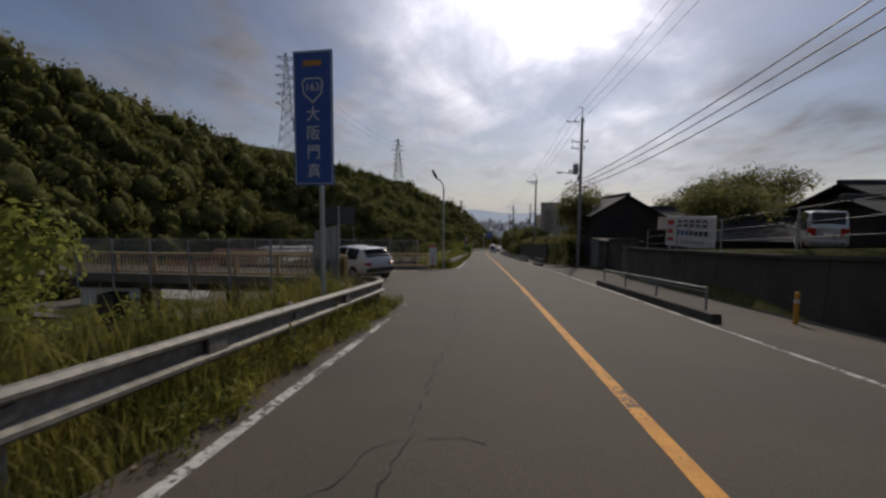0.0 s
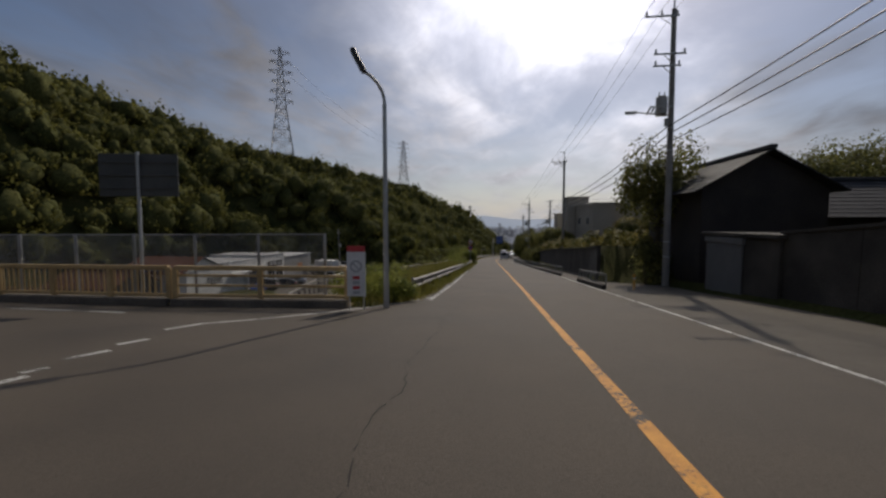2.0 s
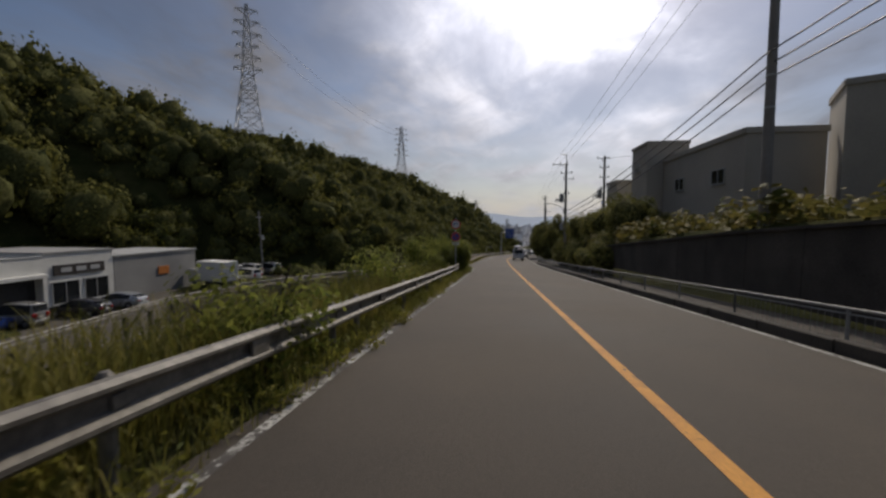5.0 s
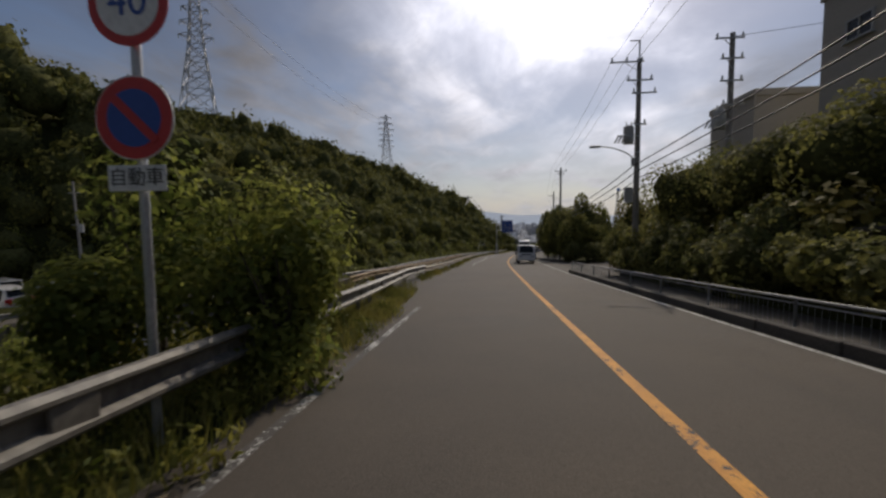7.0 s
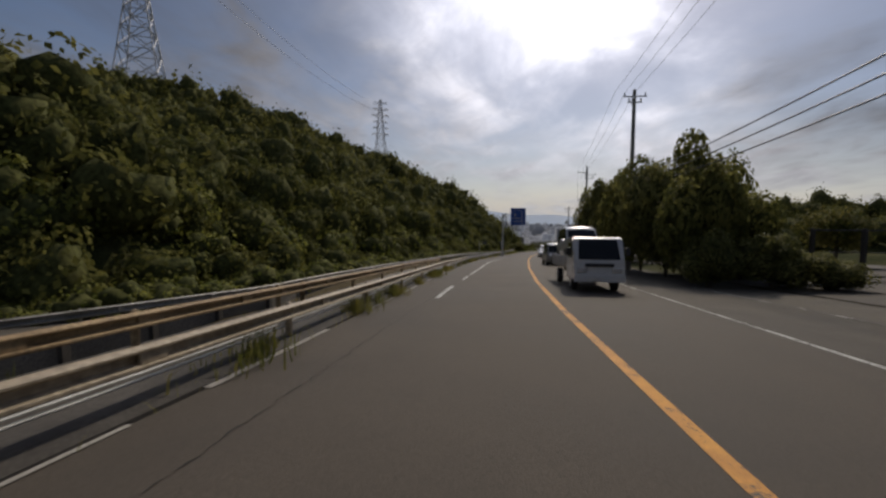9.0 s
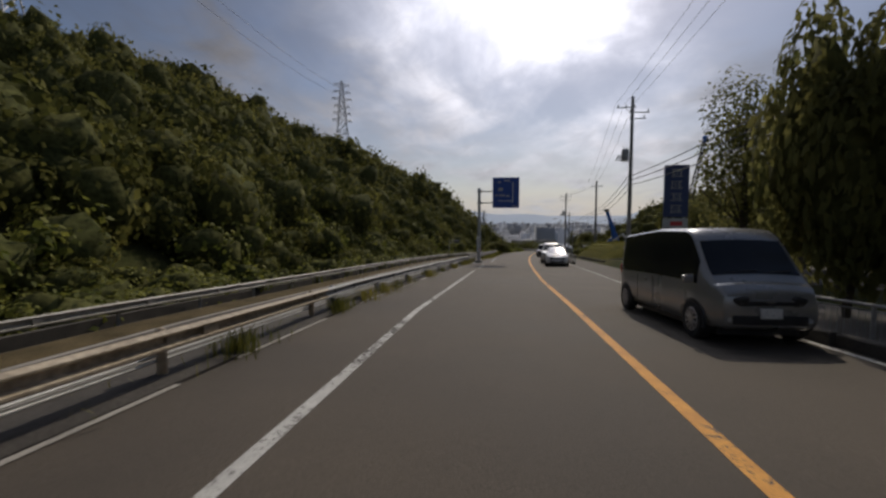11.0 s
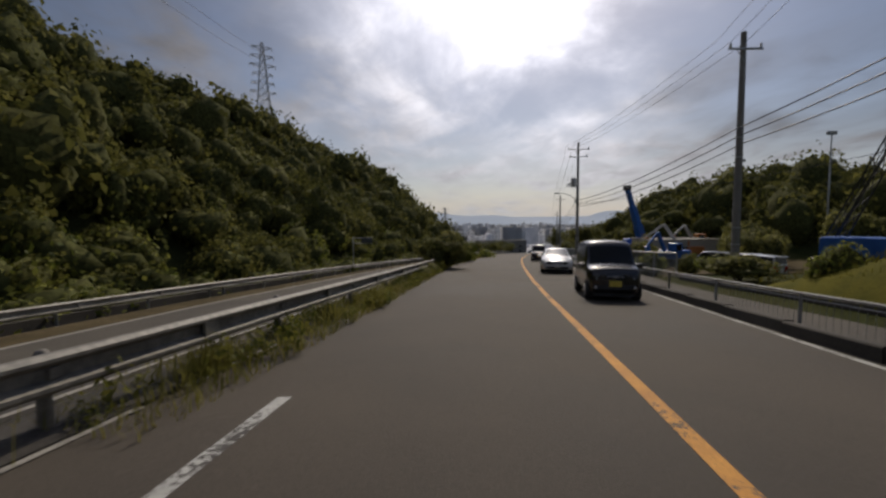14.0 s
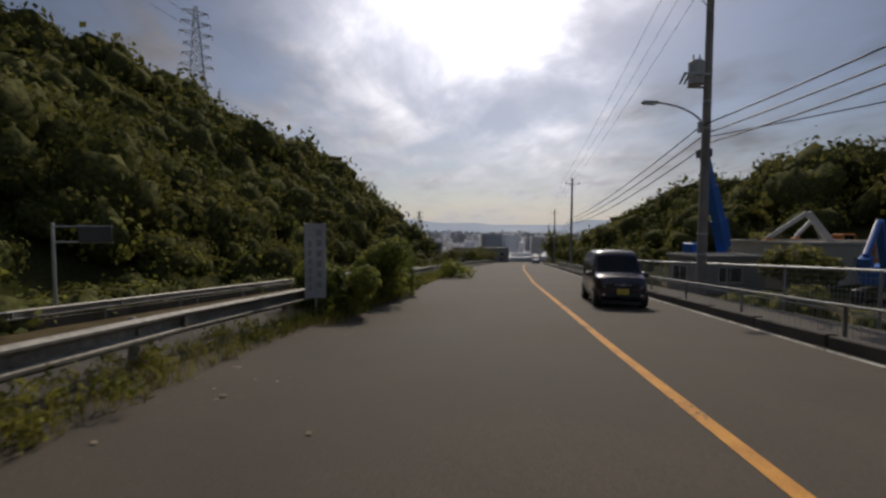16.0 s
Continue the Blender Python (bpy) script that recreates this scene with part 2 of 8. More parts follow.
BEIGE_MESH = surf("beige_mesh_panel", (0.15, 0.105, 0.04), (0.23, 0.165, 0.07), 1.2, 0.75, 0.3, 45.0, stain=0.3)
BEIGE = surf("beige_rail_paint", (0.40, 0.275, 0.12), (0.54, 0.39, 0.19), 1.5, 0.6, 0.1, 20.0, stain=0.2)
MESH_GREY = surf("fence_grey", (0.24, 0.25, 0.25), (0.34, 0.35, 0.35), 2.0, 0.6, 0.0, 30.0, metal=0.15)
SIGN_DULL = surf("faded_blue_sign", (0.030, 0.045, 0.115), (0.045, 0.065, 0.15), 0.6, 0.7, 0.0, 9.0, stain=0.2)
BLUE_SIGN = surf("sign_blue", (0.018, 0.066, 0.29), (0.028, 0.088, 0.34), 1.0, 0.5, 0.0, 20.0, stain=0.08)
WHITE_SIGN = surf("sign_white", (0.62, 0.62, 0.60), (0.74, 0.74, 0.72), 1.5, 0.5, 0.0, 20.0, stain=0.12)
RED_SIGN = surf("sign_red", (0.42, 0.025, 0.03), (0.52, 0.04, 0.04), 1.0, 0.5, 0.0, 20.0, stain=0.1)
WALL_WHITE = surf("white_siding", (0.60, 0.60, 0.57), (0.74, 0.74, 0.70), 0.5, 0.8, 0.1, 18.0, stain=0.1)
WALL_GREY = surf("grey_wall", (0.24, 0.24, 0.235), (0.33, 0.33, 0.32), 0.3, 0.85, 0.15, 16.0, stain=0.12)
WALL_TAN = surf("tan_wall", (0.36, 0.335, 0.29), (0.45, 0.42, 0.365), 0.3, 0.85, 0.15, 16.0, stain=0.1)
# near-black tone holds the shade of the backlit house and shed walls
WALL_DARK = surf("shade_dark_wall", (0.022, 0.018, 0.018), (0.045, 0.038, 0.034), 0.8, 0.8, 0.2, 24.0, stain=0.3)
SIGN_BACK = surf("sign_back", (0.05, 0.055, 0.055), (0.08, 0.085, 0.085), 0.8, 0.7, 0.0, 20.0, stain=0.15)
ROOF_TILE = surf("roof_tile", (0.034, 0.035, 0.038), (0.06, 0.062, 0.066), 1.2, 0.8, 0.2, 24.0, spec=0.25, stain=0.25, rnd=0.15, island=0.2)
ROOF_RUST = surf("rusted_roof", (0.11, 0.05, 0.032), (0.18, 0.08, 0.05), 0.6, 0.9, 0.2, 20.0, spec=0.1, stain=0.3)
SHUTTER = surf("shutter_grey", (0.34, 0.35, 0.35), (0.46, 0.47, 0.47), 0.9, 0.6, 0.05, 20.0, stain=0.15)
SHUTTER_DIM = surf("dull_shutter", (0.11, 0.115, 0.12), (0.16, 0.165, 0.17), 0.9, 0.7, 0.05, 20.0, stain=0.2)
GLASS = surf("dark_glass", (0.012, 0.014, 0.016), (0.02, 0.022, 0.025), 1.0, 0.12, 0.0, 5.0, stain=0.05, spec=0.28)
RUBBER = surf("tyre_rubber", (0.014, 0.014, 0.014), (0.026, 0.026, 0.026), 6.0, 0.85, 0.1, 60.0)
ALLOY = surf("wheel_alloy", (0.36, 0.36, 0.37), (0.46, 0.46, 0.47), 3.0, 0.35, 0.0, 20.0, metal=0.8)
PLASTIC = surf("black_plastic", (0.02, 0.02, 0.021), (0.032, 0.032, 0.033), 4.0, 0.6, 0.1, 40.0)
LAMP_CLEAR = surf("lamp_clear", (0.55, 0.56, 0.58), (0.68, 0.69, 0.71), 4.0, 0.12, 0.0, 20.0, metal=0.5)
LAMP_RED = surf("lamp_red", (0.30, 0.012, 0.012), (0.40, 0.02, 0.02), 4.0, 0.2, 0.0, 20.0)
PLATE = surf("plate_white", (0.55, 0.55, 0.52), (0.65, 0.65, 0.62), 4.0, 0.5, 0.0, 20.0)
PLATE_YELLOW = surf("plate_yellow", (0.55, 0.42, 0.05), (0.65, 0.50, 0.08), 4.0, 0.5, 0.0, 20.0)
CRANE_BLUE = surf("machine_blue", (0.015, 0.10, 0.38), (0.025, 0.14, 0.48), 1.0, 0.4, 0.0, 20.0, stain=0.15)
MACHINE_ORANGE = surf("machine_orange", (0.42, 0.13, 0.02), (0.55, 0.20, 0.04), 1.0, 0.5, 0.0, 20.0, stain=0.25)
POST_ORANGE = surf("post_orange", (0.55, 0.26, 0.03), (0.68, 0.34, 0.05), 3.0, 0.6, 0.0, 30.0)
BARK = surf("bark", (0.045, 0.035, 0.025), (0.09, 0.075, 0.055), 3.0, 0.95, 0.5, 30.0, stain=0.4)
TOWER_STEEL = surf("tower_steel", (0.34, 0.34, 0.35), (0.46, 0.46, 0.47), 0.3, 0.6, 0.0, 5.0, metal=0.3)
LEAF_WOOD = leaf_mat("woodland_leaves", (0.056, 0.065, 0.019), (0.195, 0.185, 0.051), 0.36, 0.09, 0.9, 0.08)
LEAF_BUSH = leaf_mat("bush_leaves", (0.10, 0.13, 0.026), (0.29, 0.30, 0.07), 0.55, 0.9)
LEAF_EVER = leaf_mat("evergreen_leaves", (0.095, 0.105, 0.030), (0.265, 0.250, 0.075), 0.5, 0.7)
LEAF_DARK = leaf_mat("dark_hedge_leaves", (0.085, 0.095, 0.032), (0.235, 0.225, 0.076), 0.5, 0.7)
LEAF_BRUSH = leaf_mat("brush_leaves", (0.085, 0.105, 0.020), (0.27, 0.27, 0.058), 0.42, 0.3)
LEAF_GRASS = leaf_mat("verge_grass", (0.10, 0.11, 0.022), (0.30, 0.26, 0.07), 0.4, 0.6)
LEAF_WEED = leaf_mat("weed_leaves", (0.07, 0.09, 0.016), (0.26, 0.24, 0.05), 0.4, 0.9)
LEAF_VINE = leaf_mat("vine_leaves", (0.07, 0.085, 0.02), (0.24, 0.20, 0.06), 0.35, 0.5)
LAWN = surf("mown_lawn", (0.075, 0.075, 0.012), (0.135, 0.12, 0.018), 1.2, 0.95, 0.8, 30.0, stain=0.4, spec=0.05)
# distance haze is put into this pale wall tone
CITY = surf("haze_pale_walls", (0.42, 0.43, 0.45), (0.66, 0.66, 0.66), 0.02, 0.9, 0.0, 1.0, stain=0.1, island=0.45)
# aerial haze over the hills is painted as bluish emission
HAZE_HILL = glow_mat("haze_glow_hills", (0.30, 0.33, 0.38), 0.75)
# ---------------------------------------------------------------- helpers for building
def part(name, bm, mat, parent=None, label=""):
    me = bpy.data.meshes.new(name)
    bm.to_mesh(me)
    bm.free()
    me.materials.append(mat)
    ob = new(name, me)
    ob.parent = parent
    if label:
        ob["label"] = label
    return ob


def thing(name, m, label, category, group="", kind=""):
    ob = new(name)
    ob.empty_display_size = 0.2
    ob.matrix_basis = m
    return tagged(ob, label, category, group, kind)


def grid_mesh(name, verts, faces, mat, parent=None, smooth=False):
    me = bpy.data.meshes.new(name)
    v = np.asarray(verts, dtype=np.float32)
    f = np.asarray(faces, dtype=np.int32)
    k = f.shape[1]
    me.vertices.add(len(v))
    me.vertices.foreach_set("co", v.ravel())
    me.loops.add(f.size)
    me.loops.foreach_set("vertex_index", f.ravel())
    me.polygons.add(len(f))
    me.polygons.foreach_set("loop_start", np.arange(0, f.size, k, dtype=np.int32))
    if smooth:
        me.polygons.foreach_set("use_smooth", np.ones(len(f), dtype=bool))
    me.update(calc_edges=True)
    me.validate()
    me.materials.append(mat)
    ob = new(name, me)
    ob.parent = parent
    return ob


def box(bm, size, m=None, bevel=0.0):
    """A box of that size (x, y, z) centred on m, its edges rounded by bevel."""
    g = bmesh.ops.create_cube(bm, size=1.0, matrix=(m or Matrix()) @ Matrix.Diagonal((*size, 1)))
    if bevel:
        es = {e for v in g["verts"] for e in v.link_edges}
        bmesh.ops.bevel(bm, geom=list(es), offset=bevel, segments=2, affect="EDGES", profile=0.5)
    return g["verts"]


def rod(bm, a, b, r, r2=None, seg=8):
    a, b = Vector(a), Vector(b)
    d = b - a
    q = d.to_track_quat("Z", "Y").to_matrix().to_4x4()
    return bmesh.ops.create_cone(bm, cap_ends=True, segments=seg, radius1=r, radius2=r if r2 is None else r2, depth=d.length,
                                 matrix=Matrix.Translation((a + b) / 2) @ q)["verts"]


def prism(bm, outline, x0, x1, axis="x"):
    """A closed outline of (p, q) pairs swept from x0 to x1. axis x: (p, q) = (y, z); y: (x, z); z: (x, y)."""
    def put(c, s):
        return {"x": (s, c[0], c[1]), "y": (c[0], s, c[1]), "z": (c[0], c[1], s)}[axis]
    lo = [bm.verts.new(put(c, x0)) for c in outline]
    hi = [bm.verts.new(put(c, x1)) for c in outline]
    n = len(outline)
    fs = [bm.faces.new(lo), bm.faces.new(hi[::-1])]
    fs += [bm.faces.new((lo[i], hi[i], hi[(i + 1) % n], lo[(i + 1) % n])) for i in range(n)]
    bmesh.ops.recalc_face_normals(bm, faces=fs)
    return lo + hi


def table(pairs):
    xs, ys = zip(*pairs)
    return lambda v: np.interp(v, xs, ys)


# ---------------------------------------------------------------- the plan: everything hangs on the centre line
centre = table(((-300, 1.3), (-25, 1.4), (0, 1.5), (18, 1.55), (38, 1.42), (58, 1.22), (84, 0.82), (99, 0.6), (113, 0.47), (121, 0.42), (130, 0.55),
                (143, 1.1), (152, 1.72), (160, 2.2), (168, 2.9), (174, 3.5), (180, 4.1), (188, 5.05), (200, 6.6), (206, 7.45), (217, 9.2), (224, 10.4),
                (240, 13.4), (260, 17.8), (279, 22.4), (330, 36), (400, 56), (600, 120), (900, 230), (5000, 1700)))
slope_y = np.array([-600.0, -300, -23, 12, 47, 82, 117, 152, 187, 222, 257, 292, 330, 433, 700, 900, 1100, 6000])
slope_v = np.array([0.0, -0.05, -0.0784, -0.078, -0.0771, -0.0735, -0.0683, -0.0645, -0.0617, -0.0625, -0.068, -0.073, -0.078, -0.083, -0.083, -0.03, 0.0, 0.0])
fine_y = np.arange(-600, 6000, 1.0)
fine_s = np.interp(fine_y, slope_y, slope_v)
fine_z = np.concatenate([[0], np.cumsum((fine_s[1:] + fine_s[:-1]) / 2)])
fine_z -= np.interp(0, fine_y, fine_z)


def road_z(y):
    return np.interp(y, fine_y, fine_z)


guard_x = table(((-40, -2.75), (3, -2.8), (10.2, -2.72), (10.9, -2.74), (11.5, -3.08), (12.2, -3.66), (12.9, -4.3), (14.5, -2.75), (33, -2.75), (40, -2.78), (82, -3.4), (92, -4.1), (100, -4.75), (114, -4.45), (135, -4.6), (153, -4.1),
                 (165, -3.1), (176, -1.8), (190, 0.0), (201, 1.25), (224, 3.6), (240, 6.3), (260, 10.2), (300, 20.5), (400, 47)))
low_r = table(((-40, -11), (40, -12), (60, -13), (90, -11.5), (110, -8.5), (155, -6.6), (176, -4.2), (200, -1.4), (230, 2.2), (260, 7.6), (300, 17.8), (400, 44)))
low_l = table(((-40, -20), (50, -21.5), (63, -24.5), (75, -28.5), (90, -31.5), (100, -30.5), (110, -25), (120, -18.5), (133, -14.4), (158, -13), (183, -11.3), (207, -9.4), (231, -6.2), (260, -1), (300, 10), (400, 36)))
low_d = table(((-40, -5.6), (90, -5.6), (105, -5.5), (112, -4.9), (120, -3.8), (130, -2.4), (142, -1.6), (155, -1.3), (200, -1.1), (400, -1.1)))
rail_d = table(((-40, -5.5), (63, -5.3), (75, -4.7), (90, -3.9), (100, -3.2), (110, -2.55), (120, -2.0), (130, -1.75), (142, -1.45), (155, -1.28), (200, -1.1), (400, -1.1)))
foot_x = table(((-60, -56), (60, -56), (88, -53), (100, -49), (110, -44), (118, -36), (127, -23), (136, -19.5), (155, -18), (200, -14.5), (230, -11), (300, 3), (400, 16), (600, 30), (900, 60)))
yard_d = table(((-60, -5.6), (50, -5.9), (60, -5.7), (70, -5.0), (80, -4.3), (90, -3.6), (100, -2.95), (110, -2.4), (155, -1.5), (400, -1.3)))
hill_h = table(((-300, 71), (20, 71.3), (60, 72.3), (80, 70.7), (95, 57.7), (115, 53.6), (140, 54.8), (170, 51), (200, 71.8), (230, 86), (260, 47.3), (300, 57.1), (350, 88), (420, 64.4), (500, 35.4), (600, 13.9), (700, 0), (5000, 0)))
hill_l = table(((-300, 63), (20, 63.2), (60, 60.8), (80, 54), (95, 51.6), (115, 54.3), (140, 73.5), (170, 94.4), (200, 96.9), (230, 103.8), (260, 96), (300, 52), (350, 80.1), (420, 86.2), (500, 77.4), (600, 67.4), (700, 59)))
right_x = table(((-60, 7.6), (9, 7.5), (26, 8.4), (30, 9.2), (44, 9.2), (46.5, 6.6), (52, 7.3), (95, 6.9), (108, 6.6), (112, 9.5), (150, 9.5), (160, 8.2), (175, 9.7), (200, 12.2),
                 (240, 19.2), (300, 34), (400, 62), (5000, 1720)))
right_d = table(((-60, 1.9), (24, 1.7), (29, 0.3), (44, 0.3), (47, 2.3), (75, 2.6), (104, 2.2), (110, 0.05), (158, 0.05), (170, 0.5), (205, 0.3), (216, -1.0), (255, -1.2), (300, 0.5), (400, 2)))
right_far = table(((-60, 3), (30, 4.0), (60, 8), (100, 7), (120, 1.0), (200, 0.2), (236, 0.5), (262, 6.5), (290, 13), (340, 20), (450, 22), (600, 14), (800, 4), (900, 0), (5000, 0)))


def smooth01(t):
    t = np.clip(t, 0, 1)
    return t * t * (3 - 2 * t)


def ground_z(x, y):
    """Height of the land: road corridor, lower road and yard, the wooded hill, the raised lots on the other side."""
    x, y = np.broadcast_arrays(np.asarray(x, float), np.asarray(y, float))
    zr, c, g = road_z(y), centre(y), guard_x(y)
    lr, ll, ld, fx, yd = low_r(y), low_l(y), low_d(y), foot_x(y), yard_d(y)
    d = np.zeros_like(x)
    # left of the guard rail: bank, lower road, yard, hill
    t = smooth01((g - 1.5 - x) / np.maximum(g - 1.5 - lr, 0.5))
    left = t * ld - 0.4 * (x < lr - 0.6)
    t2 = np.clip((ll - x) / np.maximum(ll - fx, 1.0), 0, 1)
    left = np.where(x < ll - 2.4, rail_d(y) + (yd - rail_d(y)) * t2, left)
    rise = hill_h(y) * (1 - np.exp(-np.maximum(fx - x, 0) / hill_l(y)))
    rise = rise * (1 + 0.10 * np.sin(y * 0.035 + x * 0.02) * smooth01((fx - x) / 40))
    left = np.where(x < fx, yd + rise, left)
    # the road itself lies a little proud of the land
    rx = right_x(y)
    mid = np.full_like(x, -0.10)
    rd, rf = right_d(y), right_far(y)
    right = rd * smooth01((x - rx) / 0.5) + (rf - rd) * smooth01((x - rx - 4) / 45.0)
    right = np.where(x > rx, right, 0)
    d = np.where(x < g - 1.5, left, np.where(x > rx, right - 0.02, mid))
    far = smooth01((np.abs(x) - 250) / 900)
    return zr + d * (1 - far * (np.abs(x) > 250) * 0.6)


def sheet(name, xl, xr, ys, nx, dz, mat, label="", category="", kind="structure", parent=None):
    """A strip of surface between two lines of the plan."""
    ys = np.asarray(ys, float)
    t = np.linspace(0, 1, nx)
    X = xl(ys)[:, None] * (1 - t) + xr(ys)[:, None] * t
    Y = np.repeat(ys[:, None], nx, 1)
    Z = road_z(Y) + (dz(X, Y) if callable(dz) else dz)
    idx = np.arange(len(ys) * nx).reshape(len(ys), nx)
    f = np.stack([idx[:-1, :-1], idx[:-1, 1:], idx[1:, 1:], idx[1:, :-1]], -1).reshape(-1, 4)
    ob = grid_mesh(name, np.stack([X, Y, Z], -1).reshape(-1, 3), f, mat, parent, True)
    return tagged(ob, label, category, "", kind) if category else ob


def build_ground():
    u = np.concatenate([-np.geomspace(3500, 210, 14), np.arange(-200, -60, 5), np.arange(-60, -24, 2), np.arange(-24, 24, 0.6), np.arange(24, 60, 2), np.arange(60, 200, 6),
                        np.geomspace(206, 3500, 14)])
    y = np.concatenate([np.arange(-500, -40, 20), np.arange(-40, 330, 1.5), np.arange(330, 900, 10), np.geomspace(910, 4900, 26)])
    U, Y = np.meshgrid(u, y)
    X = U + centre(Y)
    Z = ground_z(X, Y)
    # small unevenness away from the road
    amp = smooth01((np.abs(U) - 10) / 30) * 0.5
    Z = Z + amp * (np.sin(X * 0.31 + Y * 0.17) + np.sin(Y * 0.23 - X * 0.11))
    idx = np.arange(U.size).reshape(U.shape)
    f = np.stack([idx[:-1, :-1], idx[:-1, 1:], idx[1:, 1:], idx[1:, :-1]], -1).reshape(-1, 4)
    ob = grid_mesh("ground", np.stack([X, Y, Z], -1).reshape(-1, 3), f, GROUND_GREEN, None, True)
    tagged(ob, "uneven green and brown land falling from hill to plain", "ground", "", "structure")


build_ground()
NEAR_Y = np.arange(-40, 330, 1.5)
edge_l = lambda y: np.where(y < 90, centre(y) - 4.0, np.minimum(guard_x(y) + 0.15, centre(y) - 4.0))
kerb_x = table(((-60, 4.75), (0, 4.85), (20, 5.1), (30, 5.15), (52, 5.15), (66, 4.85), (82, 4.45), (92, 4.2), (112, 4.0), (130, 4.3), (155, 5.15), (162, 5.9), (178, 7.5), (192, 8.98), (205, 11.0), (224, 14.0), (240, 17.1), (300, 31.5), (400, 60)))
sheet("road", edge_l, kerb_x, np.concatenate([NEAR_Y, np.arange(332, 900, 8)]), 9, 0.0, ASPHALT, "worn grey asphalt carriageway running downhill", "road")
sheet("pavement", lambda y: kerb_x(y) + 0.002, lambda y: right_x(y) + 0.1, NEAR_Y, 6, 0.004, ASPHALT_OLD, "dusty asphalt footway behind concrete kerbs", "pavement")
sheet("lower_road", low_l, low_r, NEAR_Y, 6, lambda X, Y: low_d(Y) + 0.06, ASPHALT_OLD, "narrow lower road beside a grassy bank", "road")


def line(name, offset, ys, width, mat, label, dz=0.005):
    o = offset if callable(offset) else (lambda y: centre(y) + offset)
    return sheet(name, lambda y: o(y) - width / 2, lambda y: o(y) + width / 2, ys, 2, dz, mat, label, "road marking")


line("centre_line", 0.0, np.arange(-40, 420, 1.0), 0.16, LINE_YELLOW, "worn orange centre line painted on asphalt")
white_l = table(((-40, -2.1), (0, -2.05), (10.5, -2.12), (33, -2.12), (42, -2.15), (60, -2.6), (84, -2.78), (93, -2.95), (125, -3.05), (151, -2.26), (162, -1.4), (170.6, -0.66), (176, -0.12), (182, 0.62), (187, 1.2), (191, 1.58), (200, 2.6), (400, 50)))
line("edge_line", white_l, np.arange(-40, 9.7, 1.0), 0.13, LINE_WHITE, "worn white edge line beside weeds")
line("edge_line", white_l, np.arange(33.0, 57.1, 1.0), 0.15, LINE_WHITE, "white edge line beside weeds")
line("edge_line", white_l, np.arange(57.0, 94, 1.0), 0.12, LINE_WORN, "worn white edge line beside weeds")
line("edge_line", white_l, np.arange(134.0, 167.2, 1.0), 0.15, LINE_WHITE, "white edge line along the shoulder")
for y0, y1 in ((123, 127), (130.2, 132.6), (171.2, 175.0), (182.0, 186.4), (187.9, 191.0)):
    line("edge_line", white_l, np.linspace(y0, y1, 4), 0.15, LINE_WHITE, "broken white dash on asphalt")
line("edge_line", white_l, np.arange(167.2, 171.3, 1.0), 0.07, LINE_WORN, "nearly rubbed-out white line on asphalt")
line("edge_line", table(((112, 7.0), (126, 6.85), (134, 6.6))), np.arange(112, 130, 1.0), 0.11, LINE_WORN, "faded white line across a lot entrance", lambda X, Y: 0.02 + 0 * X)
right_line = lambda y: kerb_x(y) - 0.12
line("edge_line", right_line, np.arange(-40, 330, 1.5), 0.11, LINE_WHITE, "faded white edge line beside the kerb")
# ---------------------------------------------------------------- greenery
# shade between the leaves is put into the dark colour of solid crown cores
CORE = surf("shade_core", (0.054, 0.061, 0.022), (0.090, 0.090, 0.033), 0.25, 1.0, 1.0, 3.5, stain=0.6, spec=0.04)
RNG = np.random.default_rng(7)


def leaf_quads(centres, normals, size, stretch=1.5, rng=RNG):
    """Small bent leaf shapes: one four-cornered leaf at each centre, facing roughly along its normal."""
    n = len(centres)
    nrm = normals + rng.normal(0, 0.42, (n, 3))
    nrm /= np.linalg.norm(nrm, axis=1)[:, None] + 1e-9
    a = np.cross(nrm, rng.normal(0, 1, (n, 3)))
    a /= np.linalg.norm(a, axis=1)[:, None] + 1e-9
    b = np.cross(nrm, a)
    s = (size * rng.uniform(0.6, 1.35, n))[:, None] if np.ndim(size) == 0 else (size * rng.uniform(0.6, 1.35, n))[:, None]
    L, Wd = s * stretch * 0.5, s * 0.5
    tip = centres + a * L - nrm * s * 0.12
    root = centres - a * L - nrm * s * 0.12
    v = np.stack([root, centres + b * Wd, tip, centres - b * Wd], 1).reshape(-1, 3)
    return v


def crown_points(n, rx, ry, rz, lumps, rng, solid=0.35):
    """Points in an uneven crown made of several lumps; gives places and outward directions."""
    lc = rng.normal(0, 1, (lumps, 3))
    lc /= np.linalg.norm(lc, axis=1)[:, None]
    lc *= rng.uniform(0.25, 0.72, lumps)[:, None]
    lr = rng.uniform(0.34, 0.58, lumps)
    k = rng.integers(0, lumps, n)
    d = rng.normal(0, 1, (n, 3))
    d /= np.linalg.norm(d, axis=1)[:, None]
    r = rng.uniform(solid, 1.0, n) ** 0.5
    p = lc[k] + d * (lr[k] * r)[:, None]
    return p * np.array([rx, ry, rz]), d


def quads(nverts):
    return np.arange(nverts, dtype=np.int32).reshape(-1, 4)


def crown_proto(n, size, lumps, seed, rx=1.0, rz=1.0, stretch=1.4):
    rng = np.random.default_rng(seed)
    p, d = crown_points(n, rx, rx, rz, lumps, rng)
    return leaf_quads(p, d + np.array([0, 0, 0.35]), size, stretch, rng)


